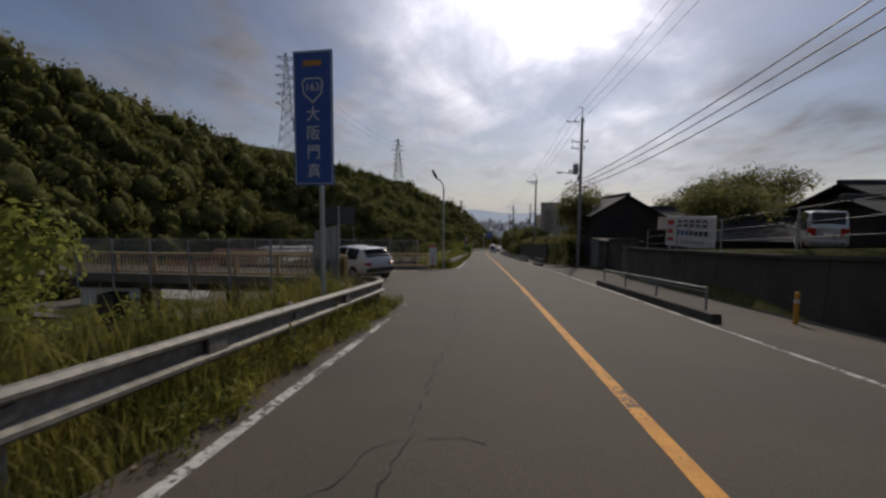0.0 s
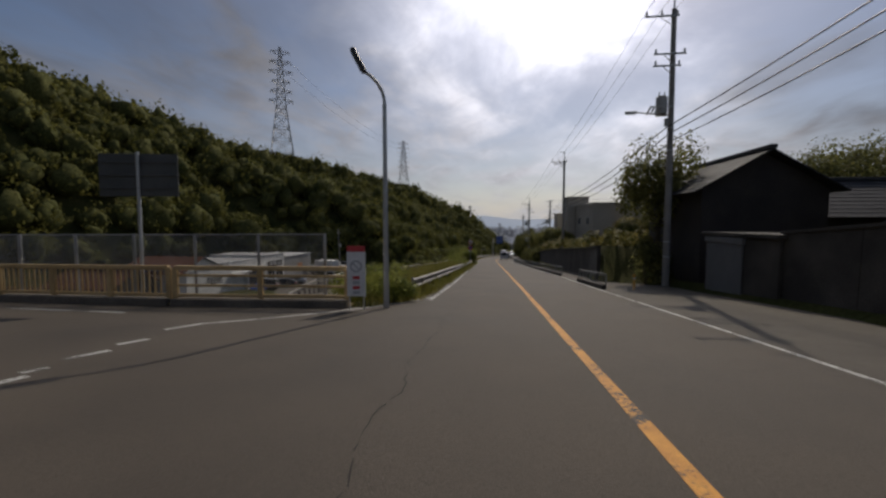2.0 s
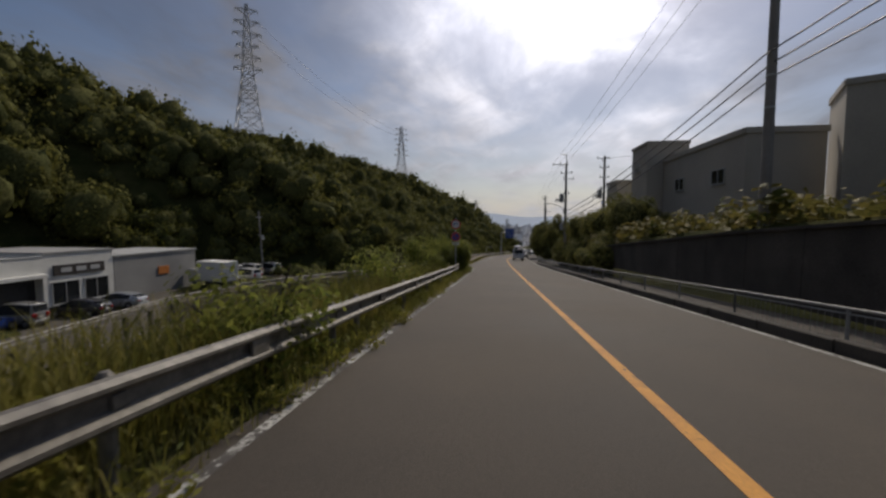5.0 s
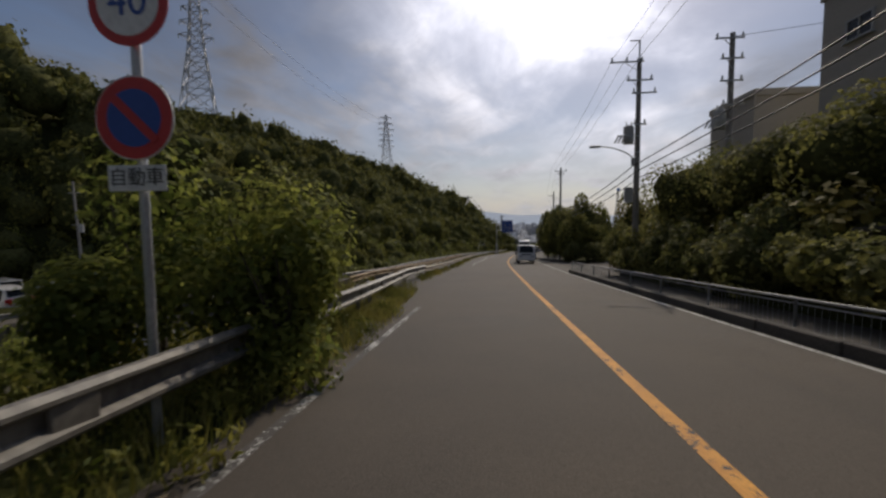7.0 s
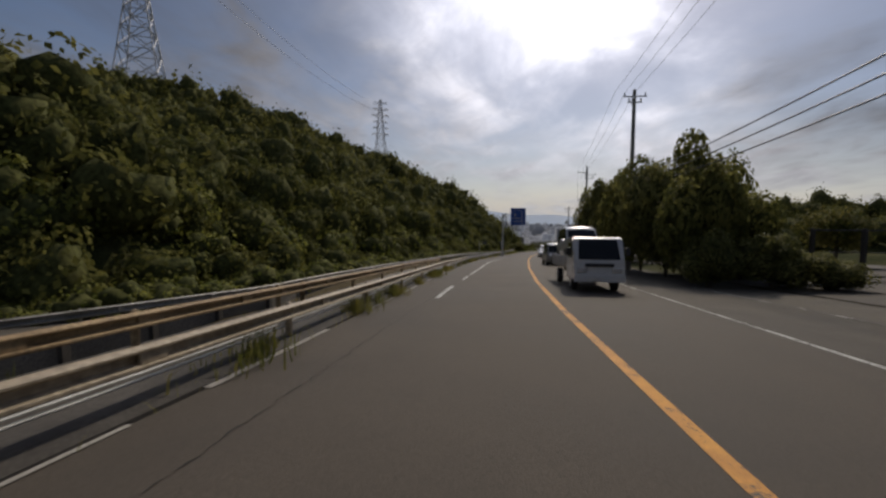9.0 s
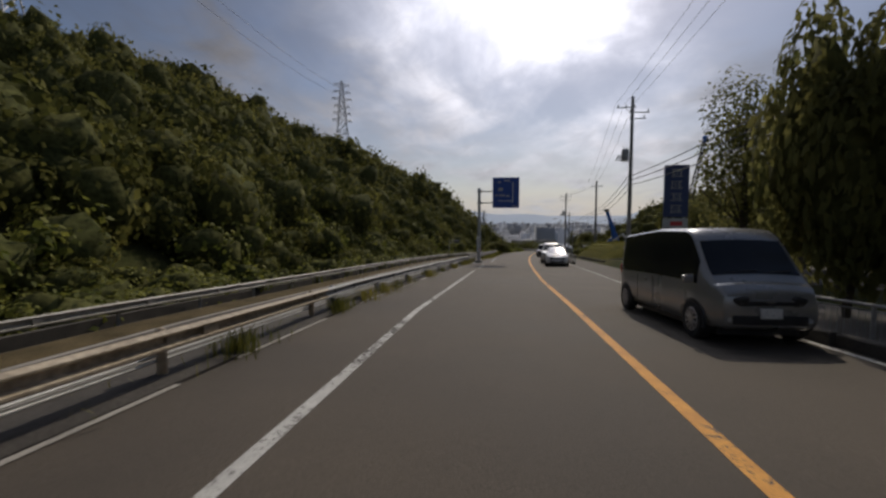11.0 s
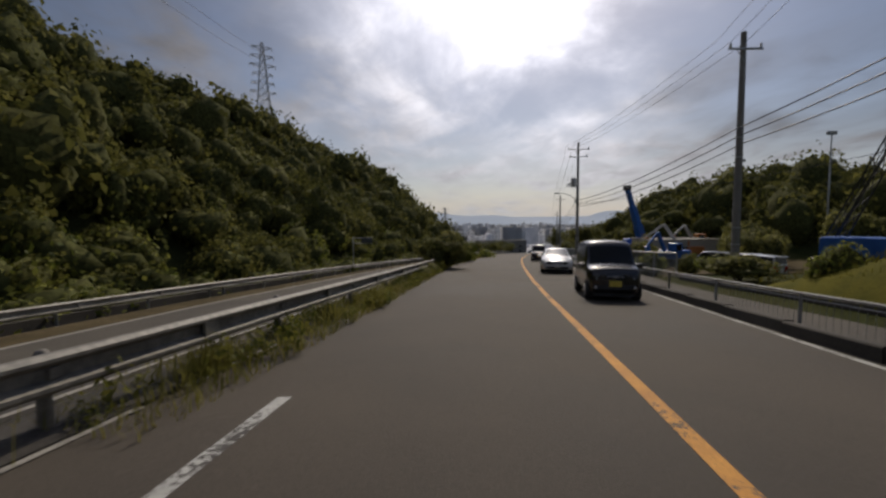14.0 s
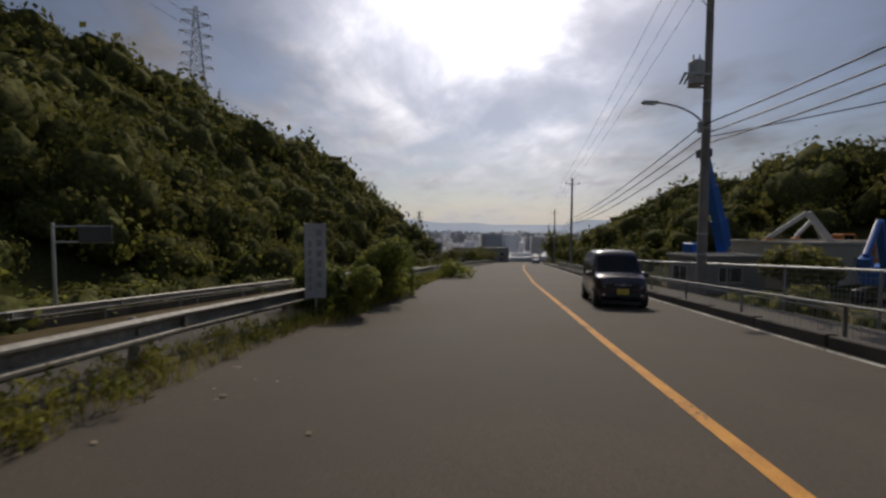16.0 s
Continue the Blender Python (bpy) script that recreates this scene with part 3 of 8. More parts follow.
def lumpy(n, lumps, seed, fine):
    """A cauliflower-like crown of unit size: leaf places on its outside, and a closed inner mass of the same shape."""
    rng = np.random.default_rng(seed)
    lc = rng.normal(0, 1, (lumps, 3))
    lc[:, 2] = np.abs(lc[:, 2]) * 0.8 - 0.25
    lc /= np.linalg.norm(lc, axis=1)[:, None]
    lc *= rng.uniform(0.35, 0.80, lumps)[:, None]
    lr = rng.uniform(0.24, 0.52, lumps)
    lc, lr = np.vstack([lc, [[0, 0, 0]]]), np.append(lr, 0.56)
    pts, dirs = [], []
    got = 0
    while got < n:
        k = rng.integers(0, lumps + 1, n)
        d = rng.normal(0, 1, (n, 3))
        d /= np.linalg.norm(d, axis=1)[:, None]
        q = lc[k] + d * (lr[k] * rng.uniform(0.80, 1.07, n))[:, None]
        inside = (np.linalg.norm(q[:, None] - lc[None], axis=2) < lr[None] * 0.76).any(1)
        ok = ~inside & (q[:, 2] > -0.75)
        pts.append(q[ok])
        dirs.append(d[ok])
        got += ok.sum()
    p, d = np.concatenate(pts)[:n], np.concatenate(dirs)[:n]
    bm = bmesh.new()
    bmesh.ops.create_icosphere(bm, subdivisions=fine, radius=1.0)
    u = np.array([x.co.normalized()[:] for x in bm.verts])
    f = np.array([[x.index for x in fc.verts] for fc in bm.faces], dtype=np.int32)
    bm.free()
    along = u @ lc.T
    disc = along ** 2 - (lc ** 2).sum(1)[None] + lr[None] ** 2
    exit_r = np.where(disc > 0, along + np.sqrt(np.maximum(disc, 0)), 0).max(1)
    return p, d, u * (np.maximum(exit_r, 0.3) * rng.uniform(0.66, 0.84, len(u)))[:, None], f


def build_woods():
    """The wooded hill: hundreds of rounded crowns on the slope, finer where the road passes close."""
    rng = np.random.default_rng(11)

    def kind(n, size, lumps, seed, fine):
        p, d, cv, cf = lumpy(n, lumps, seed, fine)
        return leaf_quads(p, d + np.array([0, 0, 0.25]), size, 1.35, np.random.default_rng(seed + 1)), cv, cf

    near = [kind(560, 0.090, 16, 100 + 3 * i, 2) for i in range(8)]
    back = [kind(112, 0.135, 12, 260 + 3 * i, 2) for i in range(7)]
    mid = [kind(205, 0.108, 13, 200 + 3 * i, 2) for i in range(8)]
    far = [kind(42, 0.18, 9, 300 + 3 * i, 1) for i in range(6)]
    out = []
    core_v, core_f, core_n = [], [], [0]

    def plant(x, y, r, h, protos):
        v, cv, cf = protos[rng.integers(len(protos))]
        a = rng.uniform(0, 6.283)
        c, s = math.cos(a), math.sin(a)
        z = float(ground_z(x, y))
        at = np.array([x, y, z + h * rng.uniform(0.25, 0.62)])
        k = np.array([r, r * rng.uniform(0.85, 1.15), h])
        for src, dst in ((v, out), (cv, core_v)):
            w = src * k
            dst.append(np.stack([w[:, 0] * c - w[:, 1] * s, w[:, 0] * s + w[:, 1] * c, w[:, 2]], 1) + at)
        core_f.append(cf + core_n[0])
        core_n[0] += len(cv)

    y = -45.0
    while y < 860:
        step = 3.7 if y < 330 else 7.0
        d = rng.uniform(-1.0, 1.0)
        while d < (100 if y < 185 else 118 if y < 290 else 100 if y < 330 else 84):
            yy = y + rng.uniform(-2.2, 2.2)
            x = float(foot_x(yy)) - d
            eye_d = abs(x) + max(0, yy - 230) * 0.8
            big = 1.0 + 0.35 * math.sin(yy * 0.11 + d * 0.16) * math.sin(yy * 0.047 - d * 0.09 + 1.0)
            r = rng.uniform(1.7, 4.4) * big * (0.62 if d < 4 else 1.0) * (1.35 if y >= 330 else 1.0)
            h = r * rng.uniform(0.75, 1.25) + (0.0 if d < 4 else 0.9)
            if y < 60 and d < 6 and rng.random() < 0.3:
                d += 3
                continue
            plant(x, yy, r, h, near if (yy > 94 and yy < 265 and d < 10) else mid if eye_d < 52 else back if eye_d < 88 and d < 72 else far)
            d += rng.uniform(2.4, 4.6) * (1.0 if d < 60 else 1.4) * (1.4 if y >= 330 else 1.0)
        y += step
    # stray taller trees standing over the ridge, and a spur of tall trees low on the slope
    for yy, d in ((60, 92), (66, 96), (74, 100), (150, 88), (262, 34), (266, 37), (280, 40), (300, 52), (220, 62), (236, 66)):
        plant(float(foot_x(yy)) - d, yy, 3.2, 6.5, mid)
    for yy, d in ((196, 14), (199, 20), (202, 26), (205, 33), (208, 40), (194, 24), (252, 14), (256, 22), (259, 30), (160, 20), (163, 28)):
        plant(float(foot_x(yy)) - d, yy, rng.uniform(3.6, 4.8), rng.uniform(6.0, 7.5), near if d < 16 else mid)
    v = np.concatenate(out)
    ob = grid_mesh("woodland", v, quads(len(v)), LEAF_WOOD)
    tagged(ob, "dense dark green broadleaf wood covering the hillside", "woodland", "", "stuff")
    out.clear()
    # lighter brush at the foot of the slope and beside the lower road
    for _ in range(480):
        yy = rng.uniform(112, 320)
        x = float(low_l(yy)) - 1.2 - abs(rng.normal(0, 1)) * min(3.0, float(low_l(yy) - foot_x(yy)) * 0.5 + 0.6)
        r = rng.uniform(0.6, 1.5)
        plant(x, yy, r, r * rng.uniform(0.6, 1.0), back)
    for _ in range(300):
        yy = rng.uniform(112, 240)
        t = rng.uniform(0, 1)
        x = (float(low_l(yy)) - 1.3) * (1 - t) + float(foot_x(yy)) * t
        r = rng.uniform(0.8, 1.7)
        plant(x, yy, r, r * rng.uniform(0.6, 1.0), back)
    for _ in range(150):
        yy = rng.uniform(100, 300)
        x = float(foot_x(yy)) - rng.uniform(0, 9)
        r = rng.uniform(1.2, 2.6)
        plant(x, yy, r, r * rng.uniform(0.8, 1.2) + 0.5, mid)
    v = np.concatenate(out)
    ob = grid_mesh("brush", v, quads(len(v)), LEAF_BRUSH)
    tagged(ob, "yellow-green brush and creepers at the foot of the hill", "brush", "", "stuff")

    # wood on the rise beyond the works, other side of the road
    out.clear()
    for _ in range(800):
        yy = rng.uniform(236, 520)
        d = rng.uniform(20, 150)
        x = float(centre(yy)) + d
        if yy < 262 and d < 36:
            continue
        r = rng.uniform(2.8, 5.2) * (1.15 if yy < 320 and d > 34 else 1.0)
        plant(x, yy, r, r * (rng.uniform(1.1, 1.5) if yy < 320 and d > 34 else rng.uniform(0.9, 1.3)), mid if yy < 300 else back if yy < 340 else far)
    for _ in range(200):
        yy = rng.uniform(262, 420)
        x = float(right_x(yy)) + 3 + abs(rng.normal(0, 6))
        r = rng.uniform(1.3, 2.8)
        plant(x, yy, r, r * 1.2, back)
    v = np.concatenate(out)
    ob = grid_mesh("woodland", v, quads(len(v)), LEAF_WOOD)
    tagged(ob, "dark green trees on a low rise", "woodland", "", "stuff")
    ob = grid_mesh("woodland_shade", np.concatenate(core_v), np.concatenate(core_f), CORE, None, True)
    tagged(ob, "solid crown cores of the hillside wood, leaf shade in their dark colour", "woodland", "", "stuff")


build_woods()


def grass_blades(name, places, height, width, mat, label, seed=5):
    """Tufts of bent blades, each of two quads."""
    rng = np.random.default_rng(seed)
    n = len(places)
    h = height * rng.uniform(0.45, 1.25, n)[:, None]
    a = rng.uniform(0, 6.283, n)
    lean = rng.uniform(0.05, 0.75, n)[:, None] * h
    d = np.stack([np.cos(a), np.sin(a), np.zeros(n)], 1)
    s = np.stack([-np.sin(a), np.cos(a), np.zeros(n)], 1) * (width * rng.uniform(0.6, 1.4, n)[:, None])
    up = np.array([0, 0, 1.0])
    b0, b1 = places - s, places + s
    m = places + up * h * 0.6 + d * lean * 0.35
    t = places + up * h * 0.95 + d * lean
    v = np.stack([b0, b1, m + s * 0.75, m - s * 0.75, t + s * 0.12, t - s * 0.12], 1).reshape(-1, 3)
    i = np.arange(n, dtype=np.int32)[:, None] * 6
    f = np.concatenate([i + np.array([0, 1, 2, 3]), i + np.array([3, 2, 4, 5])], 0)
    ob = grid_mesh(name, v, f, mat)
    return tagged(ob, label, "grass", "", "stuff")


def strip_places(n, y0, y1, fl, fr, seed, bias=1.0, clump=0.0):
    rng = np.random.default_rng(seed)
    y = rng.uniform(y0, y1, n)
    if clump:
        keep = (np.sin(y * clump) + np.sin(y * clump * 2.37 + 1) + rng.normal(0, 0.5, n)) > 0.2
        y = y[keep]
        n = len(y)
    t = rng.uniform(0, 1, n) ** bias
    x = fl(y) * (1 - t) + fr(y) * t
    return np.stack([x, y, ground_z(x, y) - 0.02], 1)


def tuft_places(y0, y1, seed):
    """Thick tufts round most of the rail posts, thin ones between."""
    rng = np.random.default_rng(seed)
    out = []
    y = y0
    while y < y1:
        n = int(rng.choice((60, 160, 260, 380)))
        a, q = rng.uniform(0, 6.283, n), np.abs(rng.normal(0, 1, n)) * rng.uniform(0.14, 0.30)
        x = float(guard_x(y)) + 0.05 + np.cos(a) * q
        yy = y + np.sin(a) * q * 2.2
        out.append(np.stack([x, yy, road_z(yy) + 0.02], 1))
        y += float(rng.choice((1.6, 2.0, 3.9, 4.0)))
    return np.concatenate(out)


grass_blades("verge_grass", np.concatenate([
    strip_places(14000, -6, 12.0, lambda y: guard_x(y) - 2.5, lambda y: centre(y) - 3.85, 1),
    strip_places(4200, 8.8, 14.2, lambda y: -4.6 + 0 * y, lambda y: np.where(y < 10.8, -2.45, -2.45 - 0.62 * (y - 10.8)), 21),
    strip_places(3600, 90.5, 97.5, lambda y: guard_x(y) - 0.7, lambda y: guard_x(y) + 0.75, 22),
    strip_places(26000, 32.5, 92, lambda y: guard_x(y) - 3.0, lambda y: centre(y) - 3.8, 2)]),
    0.40, 0.009, LEAF_GRASS, "unmown yellow-green grass and weeds on the verge")
grass_blades("bank_grass", np.concatenate([
    strip_places(7000, -10, 13, lambda y: guard_x(y) - 8.0, lambda y: guard_x(y) - 0.6, 3),
    strip_places(13000, 31, 98, lambda y: low_r(y) - 0.5, lambda y: guard_x(y) - 0.5, 4)]),
    0.70, 0.014, LEAF_GRASS, "tall yellow-green grass on the bank behind the guard rail", 8)
grass_blades("tall_grass", np.concatenate([
    strip_places(15000, 33.8, 77, lambda y: guard_x(y) - 1.9, lambda y: guard_x(y) - 0.3, 23),
    strip_places(3000, -2, 11.5, lambda y: guard_x(y) - 1.9, lambda y: guard_x(y) - 0.3, 24)]),
    0.98, 0.011, LEAF_GRASS, "tall yellow-green grass standing over the guard rail", 14)
grass_blades("shoulder_weeds", np.concatenate([
    tuft_places(95, 212, 7),
    strip_places(9000, 92, 300, lambda y: guard_x(y) - 1.8, lambda y: guard_x(y) + 0.2, 6, clump=0.9),
    strip_places(17000, 190, 262, lambda y: guard_x(y) - 0.5, lambda y: guard_x(y) + 0.8, 9),
    strip_places(9000, 226.5, 262, lambda y: guard_x(y) + 0.1, lambda y: guard_x(y) + 1.35, 12)]),
    0.36, 0.009, LEAF_GRASS, "dry tufts of weeds round the guard rail posts", 10)


def bush(m, label, r, h, n, size, mat, seed, name="bush", stems=5, group="", category="bush"):
    """Thin stems and a crown of single leaves."""
    root = thing(name, m, label, category, group)
    rng = np.random.default_rng(seed)
    p, d = crown_points(n, r, r, h * 0.55, 9, rng, 0.2)
    p[:, 2] += h * 0.5
    p[:, 2] = np.maximum(p[:, 2], 0.03)
    v = leaf_quads(p, d + np.array([0, 0, 0.4]), size, 1.9, rng)
    crown = grid_mesh("crown", v, quads(len(v)), mat, root)
    bm = bmesh.new()
    for _ in range(stems):
        a, q = rng.uniform(0, 6.283), rng.uniform(0.2, 0.75) * r
        mid = (math.cos(a) * q * 0.35, math.sin(a) * q * 0.35, h * 0.35)
        rod(bm, (0, 0, -0.1), mid, 0.03, 0.022, 6)
        rod(bm, mid, (math.cos(a) * q, math.sin(a) * q, h * rng.uniform(0.6, 0.9)), 0.022, 0.008, 6)
    part("branching", bm, BARK, root)
    return root


def tree(m, label, r, h, trunk, n, size, mat, seed, group=""):
    """Tapered trunk, limbs and an uneven crown of leaves; r: crown radius, h: whole height."""
    n, size = int(n * 1.5), size * 0.74
    root = thing("tree", m, label, "tree", group)
    rng = np.random.default_rng(seed)
    bm = bmesh.new()
    rod(bm, (0, 0, -0.3), (0.1, 0, h * 0.3), trunk, trunk * 0.75, 10)
    rod(bm, (0.1, 0, h * 0.3), (0.05, 0.1, h * 0.78), trunk * 0.75, trunk * 0.22, 8)
    part("trunk", bm, BARK, root)
    ch = h * 0.42
    for i in range(6):
        a = i * 1.047 + rng.uniform(-0.4, 0.4)
        z0 = h * rng.uniform(0.26, 0.5)
        bm = bmesh.new()
        e = (math.cos(a) * r * 0.7, math.sin(a) * r * 0.7, z0 + h * rng.uniform(0.15, 0.3))
        rod(bm, (0.1, 0, z0), e, trunk * 0.35, trunk * 0.08, 6)
        part("limb", bm, BARK, root)
    p, d = crown_points(n, r, r, ch, 16, rng, 0.25)
    p[:, 2] += h - ch
    v = leaf_quads(p, d + np.array([0, 0, 0.35]), size, 1.7, rng)
    grid_mesh("crown", v, quads(len(v)), mat, root)
    return root


def big_shrub(m, label, r, h, n, size, mat, seed, name, group, category):
    """A lumpy mass of foliage down to the ground: leaves outside, an inner mass with shade in its colour and a few
    stems.
    """
    root = thing(name, m, label, category, group)
    p, d, cv, cf = lumpy(n, 18, seed, 3)
    k, up = np.array([r, r, h * 0.58]), np.array([0, 0, h * 0.40])
    v = leaf_quads(p, d + np.array([0, 0, 0.3]), size, 1.7, np.random.default_rng(seed + 1)) * k + up
    grid_mesh("crown", v, quads(len(v)), mat, root)
    grid_mesh("shade_core", cv * k + up, cf, CORE, root, True)
    bm = bmesh.new()
    for a in range(3):
        rod(bm, (0, 0, -0.2), (math.cos(a * 2.1) * r * 0.3, math.sin(a * 2.1) * r * 0.3, h * 0.7), 0.05, 0.02, 6)
    part("branching", bm, BARK, root)
    return root


def on_ground(x, y, lift=0.0, rz=0.0):
    return pose(x, y, float(ground_z(x, y)) + lift, 0, 0, rz)


def on_road(x, y, lift=0.0, rz=0.0):
    return pose(x, y, float(road_z(y)) + lift, 0, 0, rz)


def leafy_weeds():
    """Low broad-leaved weeds that crowd the guard rail, mixed with the grass."""
    rng = np.random.default_rng(77)
    protos = [crown_proto(84, 0.115, 7, 700 + i, 1.0, 1.0, 2.6) for i in range(6)]
    out = []
    for n, y0, y1, fl, fr, r0, r1 in ((70, -6, 11.5, lambda y: guard_x(y) - 0.2, lambda y: centre(y) - 3.75, 0.14, 0.34), (130, -10, 12.5, lambda y: guard_x(y) - 4.0, lambda y: guard_x(y) - 0.15, 0.25, 0.55),
                                      (170, 33.5, 92, lambda y: guard_x(y) - 0.2, lambda y: centre(y) - 3.72, 0.12, 0.34), (330, 33, 96, lambda y: guard_x(y) - 4.5, lambda y: guard_x(y) - 0.15, 0.22, 0.48),
                                      (330, 190, 256, lambda y: guard_x(y) - 0.3, lambda y: guard_x(y) + 0.8, 0.14, 0.36),
                                      (170, 227, 260, lambda y: guard_x(y) + 0.2, lambda y: guard_x(y) + 1.3, 0.14, 0.34)):
        for _ in range(n):
            y = rng.uniform(y0, y1)
            t = rng.uniform(0, 1)
            x = float(fl(y)) * (1 - t) + float(fr(y)) * t
            r = rng.uniform(r0, r1)
            out.append(protos[rng.integers(6)] * np.array([r, r, r * rng.uniform(0.8, 1.5)]) + np.array([x, y, float(ground_z(x, y)) + 0.06 + r * 0.6]))
    v = np.concatenate(out)
    tagged(grid_mesh("leafy_weeds", v, quads(len(v)), LEAF_WEED), "leafy yellow-green weeds crowding the guard rail", "weeds", "", "stuff")


leafy_weeds()
# bushes along the near verge
for x, y, r, h, n, s in ((-5.6, 3.6, 1.5, 2.9, 1300, 1), (-4.3, 1.6, 0.9, 2.3, 700, 2), (-6.8, 6.4, 1.5, 2.2, 900, 3)):
    bush(on_ground(x, y), "leafy green roadside bush with pale twigs on the bank", r, h, int(n * 2.2), 0.06, LEAF_BUSH, 20 + s, group="bushes on the bank")
for x, y, r, h, n, s in ((-3.3, 32.4, 1.0, 1.25, 900, 1), (-4.6, 31.7, 0.9, 1.0, 600, 2), (-6.2, 31.6, 0.8, 0.9, 400, 3), (-4.2, 34.6, 1.2, 1.5, 900, 4), (-3.6, 60, 1.3, 1.8, 700, 5), (-4.2, 68, 1.5, 2.4, 800, 6)):
    bush(on_ground(x, y), "leafy green shrub growing beside the guard rail", r, h, int(n * 2.4), 0.055, LEAF_BUSH, 40 + s, group="shrubs by the rail")
for x, y, r, h, n, s in ((-3.85, 87.0, 1.2, 2.6, 5600, 3), (-3.3, 86.5, 0.9, 2.1, 4200, 4), (-5.0, 86.5, 1.4, 2.8, 5600, 2), (-6.5, 83.6, 1.2, 1.7, 1800, 1), (-5.6, 80.6, 0.8, 1.3, 900, 7), (-7.6, 86.8, 1.5, 2.3, 3000, 9), (-6.0, 82.0, 1.75, 3.2, 4200, 10), (-5.0, 83.6, 1.1, 1.9, 2200, 12)):
    bush(on_ground(x, y), "tall fresh green bush leaning over the guard rail", r, h, n, 0.062, LEAF_BUSH, 60 + s, group="tall bushes by the sign")
big_shrub(on_ground(3.4, 216.8), "broad green creeper bush spilling over the guard rail", 2.15, 2.7, 7500, 0.048, LEAF_EVER, 80, "bush", "creeper bushes on the rail", "bush")
big_shrub(on_ground(2.4, 211.5), "low green creeper over the guard rail", 0.8, 0.8, 1200, 0.075, LEAF_EVER, 83, "bush", "creeper bushes on the rail", "bush")
big_shrub(on_ground(2.0, 208.3), "low green creeper over the guard rail", 0.75, 0.7, 1200, 0.075, LEAF_EVER, 86, "bush", "creeper bushes on the rail", "bush")
for x, y, r, h, n, s in ((5.35, 228.3, 0.95, 1.6, 3600, 82), (5.95, 231.2, 1.15, 2.35, 4200, 83), (4.2, 229.4, 1.0, 1.7, 2600, 84), (6.4, 233.4, 0.9, 1.9, 2000, 85)):
    bush(on_ground(x, y), "green creeper bush round a roadside sign", r, h, n, 0.085, LEAF_BUSH, s, group="creepers round the sign")
bush(on_ground(9.2, 246.0), "rounded green bush at the road edge", 1.6, 1.5, 900, 0.12, LEAF_BUSH, 84)

# trees and hedges on the house side
tree(on_ground(9.9, 45.8), "dark leafy tree beside a utility pole and wall", 2.7, 8.2, 0.18, 4200, 0.18, LEAF_DARK, 1)
bush(on_ground(8.6, 43.6), "dense dark shrub at the foot of a utility pole", 1.2, 3.2, 1300, 0.13, LEAF_DARK, 90)
tree(on_ground(17.5, 34.0), "rounded garden tree behind the parking lot", 3.4, 6.6, 0.2, 4200, 0.20, LEAF_DARK, 2)
tree(on_ground(21, 36.0), "rounded garden tree behind the parking lot", 3.8, 6.2, 0.22, 3600, 0.24, LEAF_DARK, 3)
tree(on_ground(25, 42.0), "rounded garden tree behind the parking lot", 4.2, 7.4, 0.22, 2200, 0.28, LEAF_DARK, 4)
tree(on_ground(20.8, 73.1), "round-headed tree above the overgrown bank", 2.7, 7.7, 0.2, 5600, 0.22, LEAF_DARK, 6)
for i, (x, y, r, h) in enumerate(((37.0, 70.0, 5.0, 10.0), (42.0, 74.0, 4.6, 9.5), (33.0, 69.0, 4.0, 8.0), (28.0, 66.0, 3.4, 6.0), (47.0, 72.0, 4.6, 9.0))):
    tree(on_ground(x, y), "dark broadleaf tree rising behind the tiled houses", r, h, 0.28, 2400, 0.28, LEAF_DARK, 170 + i, "trees behind the houses")

for i, (x, y, top) in enumerate(((13.2, 63.4, 0.75), (15.9, 64.4, 1.15), (18.8, 65.6, 1.35))):
    big_shrub(on_ground(x, y), "yellow-green shrub smothered in creepers on the bank", 2.1, top - float(ground_z(x, y)), 3600, 0.06, LEAF_VINE, 420 + 3 * i, "bush", "shrubs on the bank", "bush")


def vine_bank():
    """Creepers covering the bank above the retaining wall."""
    rng = np.random.default_rng(31)
    out = []
    protos = [crown_proto(130, 0.175, 8, 400 + i) for i in range(5)]
    for _ in range(430):
        y = rng.uniform(45, 108)
        x = float(right_x(y)) + 0.9 + rng.uniform(0, 1) ** 1.3 * 16
        r = rng.uniform(0.7, 1.5)
        v = protos[rng.integers(5)] * np.array([r, r, r * 0.75])
        out.append(v + np.array([x, y, float(ground_z(x, y)) + r * 0.3]))
    v = np.concatenate(out)
    ob = grid_mesh("creeper_bank", v, quads(len(v)), LEAF_VINE)
    tagged(ob, "yellow-green creepers and shrubs smothering the bank", "creepers", "", "stuff")


vine_bank()
# the thicket after the factory, bamboo-like
for i, (x, y, r, h) in enumerate(((9.4, 90, 2.2, 4.4), (9.9, 94.5, 2.4, 4.6), (9.6, 99, 2.4, 4.6), (12.2, 94, 2.0, 4.6), (11.4, 101, 2.2, 4.8), (9.0, 104.0, 2.3, 4.8), (11.6, 107, 2.6, 5.6), (10.8, 111.0, 2.2, 5.8), (10.8, 117.2, 2.3, 7.0), (14.2, 119, 2.2, 5.6), (16.8, 121.0, 2.6, 6.8), (19.4, 124.0, 3.0, 7.0))):
    big_shrub(on_ground(x, y), "dense dark bamboo thicket behind the footway", r, h, 4600, 0.042, LEAF_VINE if i > 7 else LEAF_EVER if i % 2 else LEAF_DARK, 30 + 3 * i, "thicket", "thicket behind the footway", "thicket")
